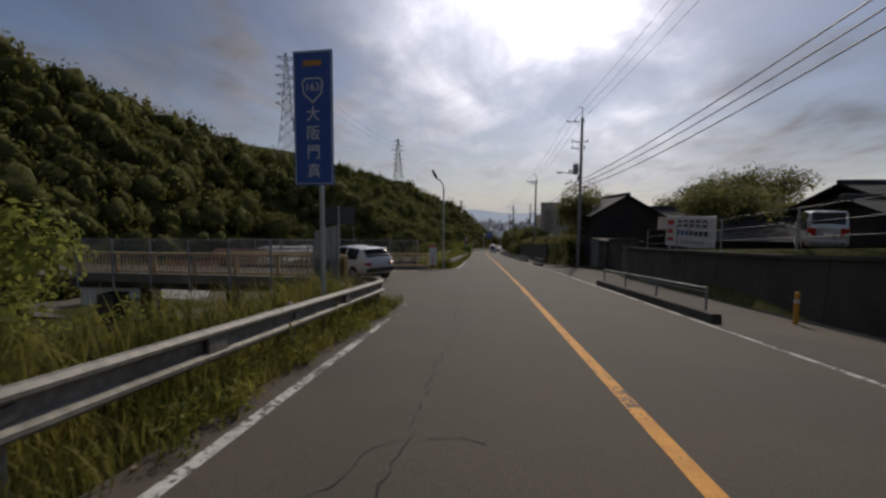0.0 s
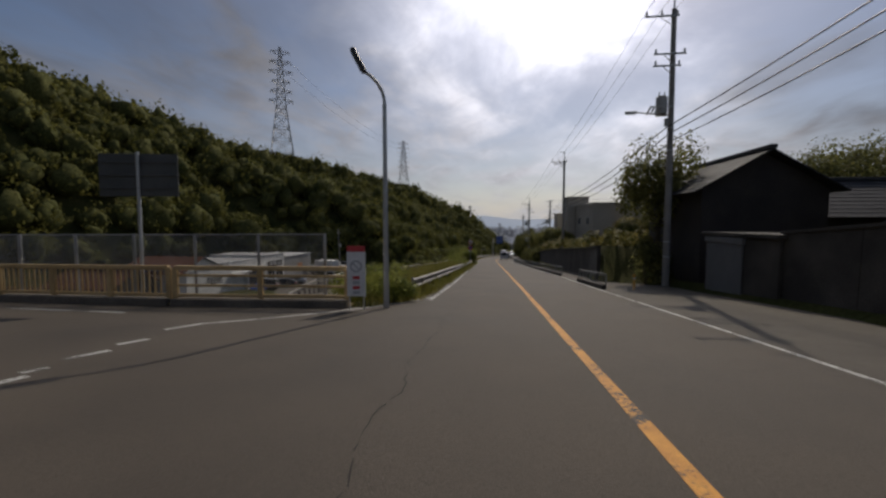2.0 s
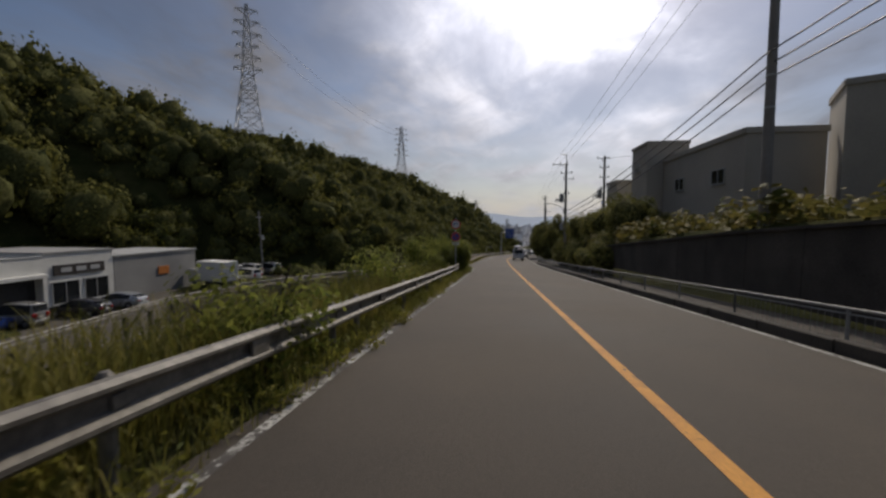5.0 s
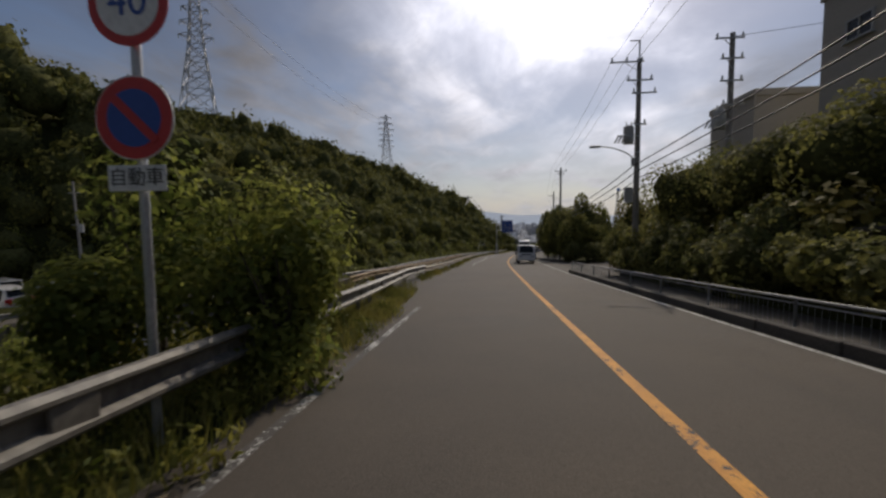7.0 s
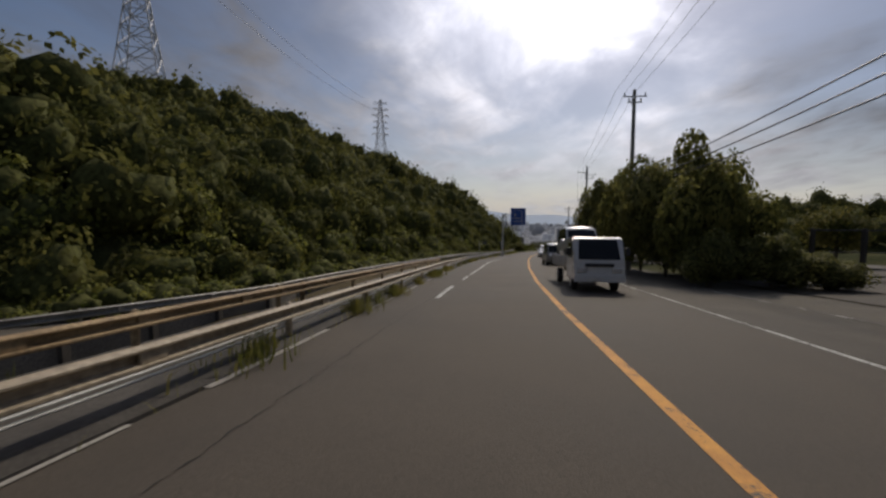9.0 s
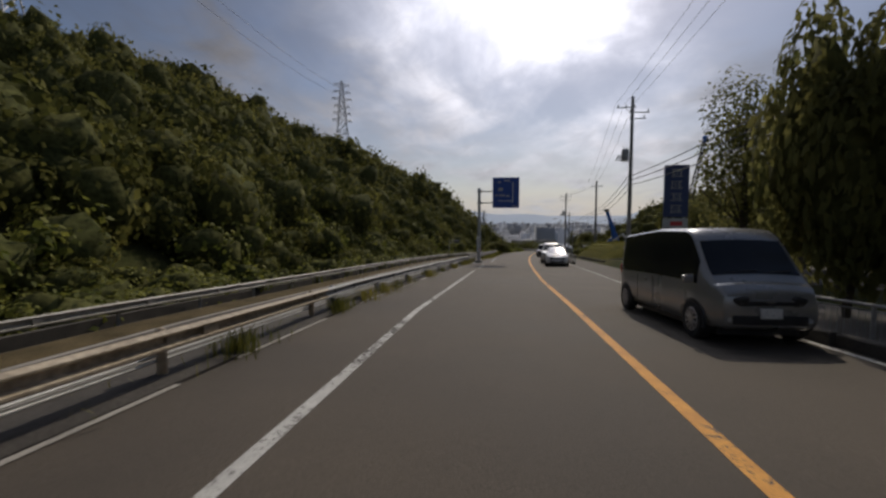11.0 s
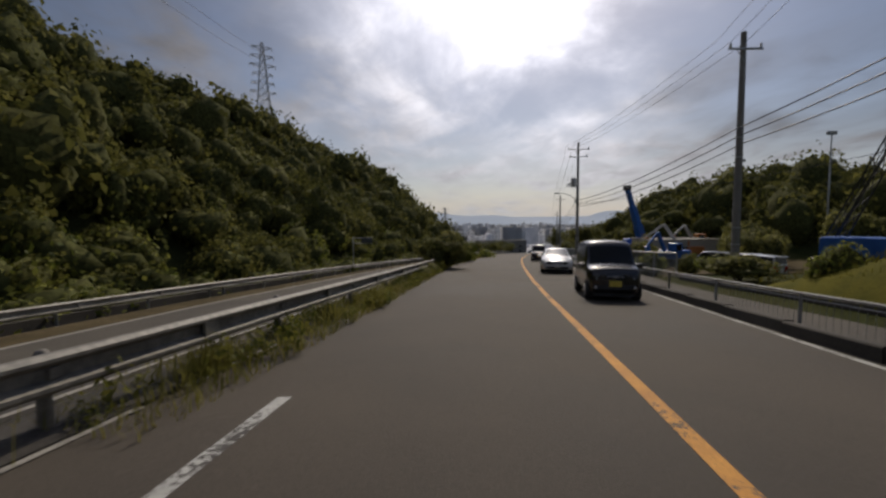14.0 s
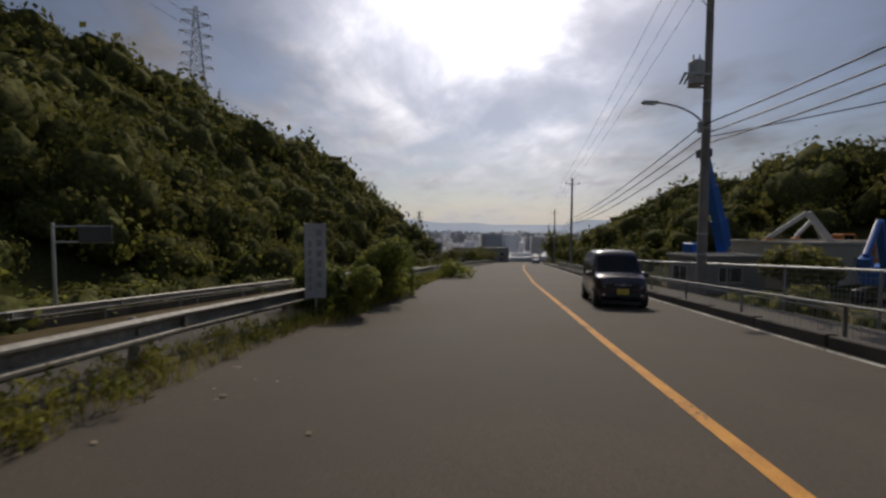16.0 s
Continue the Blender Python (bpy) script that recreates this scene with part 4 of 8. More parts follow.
for i, y in enumerate(np.arange(85.5, 110.5, 2.3)):
    big_shrub(on_road(float(right_x(y)) + 0.25, float(y), 0.1), "leafy dark growth hanging over a concrete wall", 1.5, 2.6 + 0.7 * math.sin(i * 2.1), 2400, 0.075, LEAF_DARK if i % 3 else LEAF_EVER, 230 + 3 * i, "overhanging_shrub", "growth over the wall", "bush")
for i, (x, y, r, h) in enumerate(((8.3, 132.4, 2.1, 6.6), (8.4, 136.2, 2.5, 7.4), (10.8, 137.4, 2.8, 8.4), (12.6, 139.6, 2.3, 6.6), (8.6, 141.2, 2.6, 8.8), (7.9, 146.0, 2.1, 8.2), (10.9, 133.4, 2.0, 4.8), (7.6, 151.0, 1.7, 7.6))):
    big_shrub(on_ground(x, y), "broad dark evergreen with foliage down to the ground", r, h, 6500, 0.060, LEAF_DARK if i % 2 else LEAF_EVER, 150 + 3 * i, "evergreen_tree", "roadside clump of trees", "tree")
for i, (x, y, r, h) in enumerate(((11.6, 128.7, 1.3, 1.5), (9.9, 129.2, 1.4, 2.2), (12.4, 131.4, 1.3, 1.7), (7.6, 129.4, 1.2, 2.6))):
    big_shrub(on_ground(x, y), "low dense bush at the edge of a lot", r, h, 2200, 0.07, LEAF_DARK, 190 + 3 * i, "bush", "bushes at the lot", "bush")
for i, (x, y, r, h) in enumerate(((11.2, 161.0, 2.6, 9.0), (14.4, 163, 2.8, 9.4), (12.4, 157, 2.4, 8.0), (17.6, 166, 2.6, 6.5))):
    tree(on_ground(x, y), "dark roadside tree beside a lane", r, h, 0.2, 4200, 0.16, LEAF_DARK, 70 + i, "trees beside the lane")
for i, (x, y, r, h) in enumerate(((24, 120, 3.2, 6.5), (29, 126, 3.4, 6.0), (33, 136, 3.4, 6.0), (27, 150, 3.0, 5.6), (33, 172, 3.2, 6.5), (33.5, 189, 3.4, 8.6), (31.6, 196, 3.2, 10.0), (29.5, 201, 3.0, 8.6), (36, 194, 3.6, 9.0), (39, 186, 3.6, 8.5))):
    tree(on_ground(x, y), "broad dark green tree behind the yards", r, h, 0.2, 2200, 0.24, LEAF_VINE if i < 4 else LEAF_DARK, 90 + i, "trees behind the yards")
# ---------------------------------------------------------------- rails, kerbs, walls
def path_points(fx, y0, y1, step, fz):
    n = max(2, int(round((y1 - y0) / step)) + 1)
    ys = np.linspace(y0, y1, n)
    return [Vector((float(fx(y)), float(y), float(fz(y)))) for y in ys]


def sweep(profile, pts, closed=True):
    """A profile of (across, up) pairs swept along points."""
    bm = bmesh.new()
    rings = []
    for i, p in enumerate(pts):
        d = (pts[min(i + 1, len(pts) - 1)] - pts[max(i - 1, 0)]).normalized()
        side = Vector((d.y, -d.x, 0)).normalized()
        rings.append([bm.verts.new(p + side * a + Vector((0, 0, 1)) * b) for a, b in profile])
    n = len(profile)
    for r0, r1 in zip(rings, rings[1:]):
        for i in range(n if closed else n - 1):
            bm.faces.new((r0[i], r0[(i + 1) % n], r1[(i + 1) % n], r1[i]))
    if closed:
        bm.faces.new(rings[0][::-1])
        bm.faces.new(rings[-1])
    bmesh.ops.recalc_face_normals(bm, faces=bm.faces)
    return bm


W_BEAM = [(0.00, 0.175), (0.04, 0.168), (0.085, 0.135), (0.085, 0.105), (-0.005, 0.05), (-0.005, -0.045), (0.085, -0.095), (0.085, -0.13), (0.04, -0.168), (0.0, -0.175),
          (-0.012, -0.172), (0.025, -0.158), (0.068, -0.125), (0.068, -0.10), (-0.02, -0.05), (-0.02, 0.055), (0.068, 0.11), (0.068, 0.128), (0.025, 0.158), (-0.012, 0.172)]


def guard_rail(y0, y1, fx, fz, mat, label, side=1, top=0.74, group="guard rails", slim=1.0, edge_glints=False):
    mid = fz((y0 + y1) / 2)
    base = Vector((float(fx((y0 + y1) / 2)), (y0 + y1) / 2, float(mid)))
    root = thing("guard_rail", Matrix.Translation(base), label, "guard rail", group)
    pts = [p - base + Vector((0, 0, top - 0.175 * slim)) for p in path_points(fx, y0, y1, 2.0 if y1 - y0 > 4 else 0.35, fz)]
    prof = [(a * side, b * slim) for a, b in W_BEAM]
    bm = sweep(prof, pts)
    b = part("beam", bm, mat, root)
    n = int((y1 - y0) / 4.0)
    for i in range(n + 1):
        y = y0 + 0.6 + i * (y1 - y0 - 1.2) / max(1, n)
        p = Vector((float(fx(y)) - 0.09 * side, y, float(fz(y)))) - base
        bm = bmesh.new()
        rod(bm, p + Vector((0, 0, -0.4)), p + Vector((0, 0, top - 0.03)), 0.057, seg=10)
        box(bm, (0.12, 0.12, 0.10), Matrix.Translation(p + Vector((0.06 * side, 0, top - 0.175 * slim))), 0.01)
        bmesh.ops.create_uvsphere(bm, u_segments=10, v_segments=5, radius=0.058, matrix=Matrix.Translation(p + Vector((0, 0, top - 0.03))))
        part("post", bm, mat, root)
    # added bright rods stand in for sunlit lower edges of the beams
    for dz in (0.30, 0.36) if edge_glints else ():
        bm = sweep([(-0.115 + 0.016 * math.cos(k * 1.047), 0.016 * math.sin(k * 1.047)) for k in range(6)], [p + Vector((0, 0, 0.175 * slim - dz)) for p in pts])
        part("glint_rod", bm, STEEL, root, "thin bright rod standing in for a glint on the beam edge")
    for y in np.arange(y0 + 2.0, y1, 4.0):
        p = Vector((float(fx(y)) + 0.04 * side, y, float(fz(y)) + top - 0.175 * slim)) - base
        bm = bmesh.new()
        box(bm, (0.045, 0.32, 0.25 * slim), Matrix.Translation(p), 0.012)
        part("splice", bm, mat, root)
    return root


for a, b in ((-30, -6), (-6, 10.2), (10.2, 12.9)):
    guard_rail(a, b, guard_x, road_z, RAIL_WHITE, "weathered white steel guard rail overgrown by weeds")
for a, b in ((33.1, 62), (62, 92)):
    guard_rail(a, b, guard_x, road_z, RAIL_WHITE, "weathered white steel guard rail overgrown by weeds")
for a, b in ((92, 104), (104, 150), (150, 178), (178, 206), (206, 236), (236, 270), (270, 310)):
    guard_rail(a, b, guard_x, road_z, RAIL_WHITE if a >= 178 else RAIL_DULL if a > 140 else RAIL_PALE if a < 100 else RAIL_TAN, "dull steel guard rail along the road edge", 1, 0.74 if a < 100 or a >= 178 else 0.62, "median guard rails", 1.0 if a < 100 or a >= 178 else 0.66, 100 < a < 178)
back_x = lambda y: guard_x(y) - 1.6
for a, b in ((96, 120), (120, 144)):
    guard_rail(a, b, back_x, road_z, RAIL_RUST, "rust-stained steel guard rail beside the lower road", 1, 0.62, "back guard rails", 0.66)
far_x = lambda y: low_l(y) - 0.35
far_z = lambda y: road_z(y) + rail_d(y) + 0.02
for a, b in ((46, 70), (70, 92), (92, 120), (120, 150), (150, 180), (180, 210), (210, 240), (240, 290)):
    guard_rail(a, b, far_x, far_z, RAIL_PALE, "white guard rail below the wooded slope", 1, 0.78, "far guard rails")


def median_curb():
    prof = [(-1.9, 0.0), (-1.9, 0.10), (-0.02, 0.10), (0.10, 0.02), (0.10, -0.3), (-1.9, -0.3)]
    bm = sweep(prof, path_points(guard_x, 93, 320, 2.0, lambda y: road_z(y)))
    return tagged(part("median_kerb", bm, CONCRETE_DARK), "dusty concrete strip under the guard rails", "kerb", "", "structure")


median_curb()
for off, a in ((-0.55, 0.035), (-1.0, 0.03)):
    bm = sweep([(-a, -0.02), (-a, a * 1.6), (a, a * 1.6), (a, -0.02)], path_points(lambda y: guard_x(y) + off, 95, 215, 2.0, lambda y: road_z(y) + 0.10))
    tagged(part("trim", bm, CONCRETE), "thin pale concrete edge under the guard rails", "kerb", "", "structure")
rng_dash = random.Random(4)
yy = 98.0
while yy < 200:
    ln = rng_dash.uniform(1.2, 3.4)
    line("edge_strip", lambda y: guard_x(y) + 0.16, np.linspace(yy, yy + ln, 4), rng_dash.uniform(0.05, 0.11), CONCRETE, "broken pale gutter edge beside the guard rail", 0.012)
    yy += ln + rng_dash.uniform(0.5, 2.6)
line("edge_strip", lambda y: low_l(y) + 0.35, np.arange(38, 100, 1.5), 0.22, CONCRETE, "pale kerb line of the lower road", lambda X, Y: low_d(Y) + 0.08)
line("edge_strip", lambda y: low_l(y) + 1.75, np.arange(100, 300, 1.5), 0.22, CONCRETE, "pale gutter line of the lower road", lambda X, Y: low_d(Y) + 0.08)
line("edge_strip", lambda y: low_l(y) + 0.85, np.arange(100, 300, 1.5), 1.5, SOIL, "dusty pale strip at the far edge of the lower road", lambda X, Y: low_d(Y) + 0.075)


def lower_wall():
    fz = lambda y: road_z(y) + low_d(y)
    prof = [(-0.12, -1.2), (-0.12, 0.32), (0.12, 0.32), (0.16, -1.2)]
    bm = sweep(prof, path_points(lambda y: low_l(y) - 0.75, 136, 300, 2.0, fz))
    tagged(part("low_wall", bm, CONCRETE_DARK), "low stained concrete wall along the lower road", "wall", "", "structure")
    # the cut side under the yard: panels between pilasters
    root = tagged(new("retaining_wall"), "tall stained concrete retaining wall below the yard guard rail", "wall", "", "structure")
    ys = np.linspace(60, 136, 26)
    for a, b in zip(ys, ys[1:]):
        m = 0.5 * (a + b)
        hh = max(0.25, float(rail_d(m) - low_d(m)) + 0.12)
        part("panel", sweep([(-0.30, -0.5), (-0.25, hh), (0.0, hh), (0.06, -0.5)], path_points(lambda y: low_l(y), a + 0.015, b - 0.015, 1.6, fz)), WALL_STAIN, root)
        bm = bmesh.new()
        box(bm, (0.22, 0.34, hh + 0.35), Matrix.Translation((float(low_l(a)) + 0.06, float(a), float(fz(a)) + hh / 2 - 0.15)), 0.02)
        part("pilaster", bm, CONCRETE_DARK, root)


WALL_STAIN = surf("stained_cut_wall", (0.11, 0.10, 0.085), (0.21, 0.19, 0.16), 0.4, 0.92, 0.3, 12.0, stain=0.35)
lower_wall()

# kerb blocks, with gaps at the entrances
KERB_RUNS = ((9.6, 20.7, 0.0), (39.4, 46.6, 0), (52.6, 111, 0), (142.0, 161.6, 0), (178, 300, 0))


def kerb_block():
    bm = bmesh.new()
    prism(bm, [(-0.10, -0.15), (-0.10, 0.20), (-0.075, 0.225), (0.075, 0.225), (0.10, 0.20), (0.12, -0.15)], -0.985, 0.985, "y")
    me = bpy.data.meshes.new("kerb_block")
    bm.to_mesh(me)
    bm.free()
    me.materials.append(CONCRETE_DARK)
    return me


def build_kerbs():
    me = kerb_block()
    root = tagged(new("kerb"), "row of dark concrete kerb blocks", "kerb", "", "structure")
    for a, b, _ in KERB_RUNS:
        n = int((b - a) / 2.0)
        for i in range(n):
            y = a + 1.0 + i * 2.0
            ob = new("block", me)
            ob.parent = root
            h = math.degrees(math.atan2(float(centre(y - 1) - centre(y + 1)), 2.0))
            ob.matrix_basis = pose(float(kerb_x(y)) + 0.12, y, float(road_z(y)), math.degrees(math.atan(-0.07)), 0, h)


build_kerbs()


def pipe_fence(y0, y1, off=0.32, h=0.72, mat=None, label="low grey pipe fence behind the kerb", bars=2):
    """A footway fence: posts, top pipe and mesh panels."""
    mat = mat or RAIL_DULL
    base = Vector((float(kerb_x(y0)) + off, y0, float(road_z(y0))))
    root = thing("pedestrian_fence", Matrix.Translation(base), label, "fence", "footway fences")
    n = max(1, int(round((y1 - y0) / 3.0)))
    pts = [Vector((float(kerb_x(y)) + off, y, float(road_z(y)))) - base for y in np.linspace(y0, y1, n + 1)]
    for p in pts:
        bm = bmesh.new()
        rod(bm, p + Vector((0, 0, -0.2)), p + Vector((0, 0, h)), 0.03, seg=8)
        part("post", bm, mat, root)
    for p, q in zip(pts, pts[1:]):
        bm = bmesh.new()
        rod(bm, p + Vector((0, 0, h)), q + Vector((0, 0, h)), 0.026, seg=8)
        part("top_rail", bm, mat, root)
        bm = bmesh.new()
        rod(bm, p + Vector((0, 0, 0.14)), q + Vector((0, 0, 0.14)), 0.014, seg=6)
        rod(bm, p + Vector((0, 0, h - 0.09)), q + Vector((0, 0, h - 0.09)), 0.014, seg=6)
        for k in range(1, 20):
            c = p.lerp(q, k / 20)
            rod(bm, c + Vector((0, 0, 0.14)), c + Vector((0, 0, h - 0.09)), 0.004, seg=4)
        part("panel", bm, MESH_GREY, root)


for a, b in ((10.5, 19.5), (39.8, 46.3), (53.0, 66), (66, 78), (78, 90), (90, 102), (102, 111), (145, 153), (153, 161), (178.5, 188), (188, 200), (200, 212), (212, 224), (224, 236), (236, 250), (250, 270)):
    pipe_fence(a, b)


def retaining_wall(y0, y1, h, mat, label, name, fx=right_x, cap=True):
    """Concrete panels with joints between, and a coping."""
    root = tagged(new(name), label, "wall", "", "structure")
    n = int(round((y1 - y0) / 2.5))
    for i in range(n):
        a, b = y0 + i * (y1 - y0) / n, y0 + (i + 1) * (y1 - y0) / n
        pts = path_points(fx, a + 0.012, b - 0.012, 1.3, road_z)
        hh = h(0.5 * (a + b)) if callable(h) else h
        part("panel", sweep([(-0.02, -0.4), (0.03, hh), (0.24, hh), (0.24, -0.4)], pts), mat, root)
    if cap:
        pts = path_points(fx, y0, y1, 2.0, lambda y: road_z(y) + (h(y) if callable(h) else h))
        part("coping", sweep([(-0.04, 0.0), (-0.04, 0.09), (0.28, 0.09), (0.28, 0.0)], pts), mat, root)


retaining_wall(-30, 27.5, table(((-30, 1.5), (12, 1.45), (27, 1.75))), CONCRETE_DARK, "concrete retaining wall below a car park, backlit shade in its dark tone", "wall_car_park")
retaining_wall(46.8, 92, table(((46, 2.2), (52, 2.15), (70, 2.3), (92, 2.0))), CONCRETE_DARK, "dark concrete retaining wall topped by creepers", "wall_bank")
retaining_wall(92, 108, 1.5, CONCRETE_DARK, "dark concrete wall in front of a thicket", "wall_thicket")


def bollard(x, y):
    root = thing("bollard", on_road(x, y), "short orange marker post on the footway", "bollard", "bollards")
    bm = bmesh.new()
    rod(bm, (0, 0, -0.1), (0, 0, 0.68), 0.05, seg=12)
    bmesh.ops.create_uvsphere(bm, u_segments=12, v_segments=6, radius=0.05, matrix=Matrix.Translation((0, 0, 0.68)))
    part("post", bm, POST_ORANGE, root)
    bm = bmesh.new()
    rod(bm, (0, 0, 0.48), (0, 0, 0.56), 0.0515, seg=12)
    part("band", bm, WHITE_SIGN, root, "pale reflective band")


bollard(6.9, 9.9)
bollard(6.8, 39.9)
# ---------------------------------------------------------------- poles, cables, towers
def utility_pole(x, y, h, arms, transformer=False, lamp="", hook=False, box_at=0.0, group="utility poles", heading=0.0):
    """A tapered concrete pole standing by the road; arms: (height, reach to the road, reach away)."""
    root = thing("utility_pole", on_road(x, y, 0, heading), "tall grey concrete utility pole with steel arms and insulators", "utility pole", group)
    bm = bmesh.new()
    rod(bm, (0, 0, -0.6), (0, 0, h), 0.19, 0.12, 14)
    part("pole", bm, POLE, root)
    for z, a, b in arms:
        bm = bmesh.new()
        box(bm, (a + b, 0.08, 0.08), Matrix.Translation(((b - a) / 2, -0.16, z)), 0.008)
        rod(bm, (-a * 0.55, -0.16, z), (0, -0.12, z - 0.55), 0.018, seg=6)
        arm = part("cross_arm", bm, STEEL, root)
        n = 3 if a > 1.0 else 2
        for k in range(n):
            xx = -a + 0.1 + k * (a + b - 0.2) / max(1, n - 1)
            bm = bmesh.new()
            rod(bm, (xx, -0.16, z + 0.04), (xx, -0.16, z + 0.12), 0.05, seg=8)
            rod(bm, (xx, -0.16, z + 0.12), (xx, -0.16, z + 0.26), 0.065, 0.035, 8)
            part("insulator", bm, WHITE_SIGN, arm)
    if hook:
        bm = bmesh.new()
        rod(bm, (0, 0, h - 0.2), (0, 0, h + 1.0), 0.045, seg=8)
        rod(bm, (0.03, 0, h + 0.98), (-0.5, 0, h + 0.98), 0.035, seg=8)
        part("wire_hook", bm, STEEL, root)
    if transformer:
        zt = h * 0.66
        tank = bmesh.new()
        rod(tank, (-0.48, 0, zt - 0.42), (-0.48, 0, zt + 0.42), 0.28, seg=16)
        rod(tank, (-0.48, 0, zt + 0.42), (-0.48, 0, zt + 0.5), 0.29, 0.2, 16)
        t = part("transformer", tank, SHUTTER, root)
        for k in (-1, 1):
            bm = bmesh.new()
            rod(bm, (-0.48 + k * 0.13, 0, zt + 0.48), (-0.48 + k * 0.13, 0, zt + 0.72), 0.04, 0.03, 8)
            part("bushing", bm, WHITE_SIGN, t)
        bm = bmesh.new()
        box(bm, (0.75, 0.07, 0.07), Matrix.Translation((-0.35, 0.12, zt - 0.47)))
        box(bm, (1.1, 0.06, 0.06), Matrix.Translation((-0.6, -0.3, zt - 0.1)))
        part("bracket", bm, STEEL, root)
        for k in range(3):
            bm = bmesh.new()
            rod(bm, (-0.75 - k * 0.18, -0.3, zt - 0.1), (-0.95 - k * 0.18, -0.3, zt - 0.5), 0.055, 0.04, 8)
            part("cutout", bm, SHUTTER, root)
    if lamp:
        zl = {"straight": 9.0, "curved": 6.9}[lamp]
        bm = bmesh.new()
        if lamp == "straight":
            rod(bm, (0, 0, zl), (-1.75, -0.1, zl + 0.18), 0.035, seg=8)
            e = Vector((-1.75, -0.1, zl + 0.18))
        else:
            prev = Vector((0, -0.05, zl - 0.6))
            for k in range(1, 9):
                a = k / 8 * 1.45
                q = Vector((-2.25 * (1 - math.cos(a)) - 0.05, -0.05, zl - 0.6 + 1.15 * math.sin(a)))
                rod(bm, prev, q, 0.035, seg=8)
                prev = q
            e = prev
        part("lamp_arm", bm, STEEL, root)
        bm = bmesh.new()
        box(bm, (0.62, 0.22, 0.12), Matrix.Translation(e + Vector((-0.28, 0, 0.0))), 0.045)
        head = part("lamp_head", bm, SHUTTER, root)
        bm = bmesh.new()
        box(bm, (0.44, 0.16, 0.03), Matrix.Translation(e + Vector((-0.3, 0, -0.065))), 0.01)
        part("lens", bm, LAMP_CLEAR, head)
        bm = bmesh.new()
        box(bm, (0.18, 0.16, 0.42), Matrix.Translation((-0.22, 0, zl - 0.35)), 0.02)
        part("control_box", bm, SHUTTER, root)
    if box_at:
        bm = bmesh.new()
        box(bm, (0.42, 0.28, 0.85), Matrix.Translation((-0.42, 0, box_at)), 0.02)
        part("cable_box", bm, SHUTTER, root)
    for z in (1.6, 2.4, h * 0.5, h * 0.58):
        bm = bmesh.new()
        rod(bm, (0, 0, z - 0.03), (0, 0, z + 0.03), 0.19 - 0.07 * z / h + 0.012, seg=14)
        part("band", bm, STEEL, root)
    return root


ARMS3 = ((13.0, 1.5, 0.2), (11.3, 1.1, 0.45), (10.75, 1.0, 0.25))
utility_pole(10.2, 7.5, 14.0, ARMS3)
utility_pole(9.2, 42.4, 14.4, ((14.0, 1.5, 0.2), (12.1, 1.0, 0.6), (11.5, 1.0, 0.35)), True, "straight", True)
utility_pole(8.2, 70.4, 12.9, ((12.7, 1.5, 0.3), (12.45, 1.2, 0.2)), hook=True)
utility_pole(7.05, 106.8, 12.2, ((12.0, 1.6, 0.2), (11.0, 0.7, 0.7), (10.3, 0.4, 0.9), (8.6, 0.3, 0.4)), True, "curved", True, 4.7)
utility_pole(11.05, 105.3, 12.6, ((12.3, 0.9, 0.5), (11.3, 0.6, 0.5), (10.2, 0.6, 0.5), (9.0, 0.5, 0.6)), True)
utility_pole(8.2, 142.6, 12.9, ((12.4, 0.8, 0.8), (12.0, 0.5, 0.5)))
utility_pole(11.9, 177.2, 13.9, ((13.0, 1.3, 0.2), (12.6, 0.3, 1.3), (12.1, 0.3, 1.0)), True)
utility_pole(17.25, 206.6, 11.4, ((10.6, 0.8, 0.8),))
utility_pole(18.3, 233.4, 13.0, ((12.2, 1.2, 1.2), (11.4, 1.0, 1.0)), True, "curved")
utility_pole(27.8, 274.1, 12.2, ((11.4, 1.0, 1.0),))
utility_pole(37.0, 310.0, 12.2, ((11.4, 1.0, 1.0),))
utility_pole(48.0, 350.0, 12.2, ((11.4, 1.0, 1.0),))


def cable(a, b, r, sag, label="black overhead cable sagging between poles", group="overhead cables"):
    a, b = Vector(a), Vector(b)
    cu = bpy.data.curves.new("overhead_cable", "CURVE")
    cu.dimensions, cu.bevel_depth, cu.bevel_resolution = "3D", r, 1
    s = cu.splines.new("POLY")
    n = 14
    s.points.add(n)
    for i in range(n + 1):
        t = i / n
        p = a.lerp(b, t) - Vector((0, 0, 1)) * sag * 4 * t * (1 - t)
        s.points[i].co = (*p, 1)
    cu.materials.append(WIRE)
    return tagged(new("overhead_cable", cu), label, "cable", group)


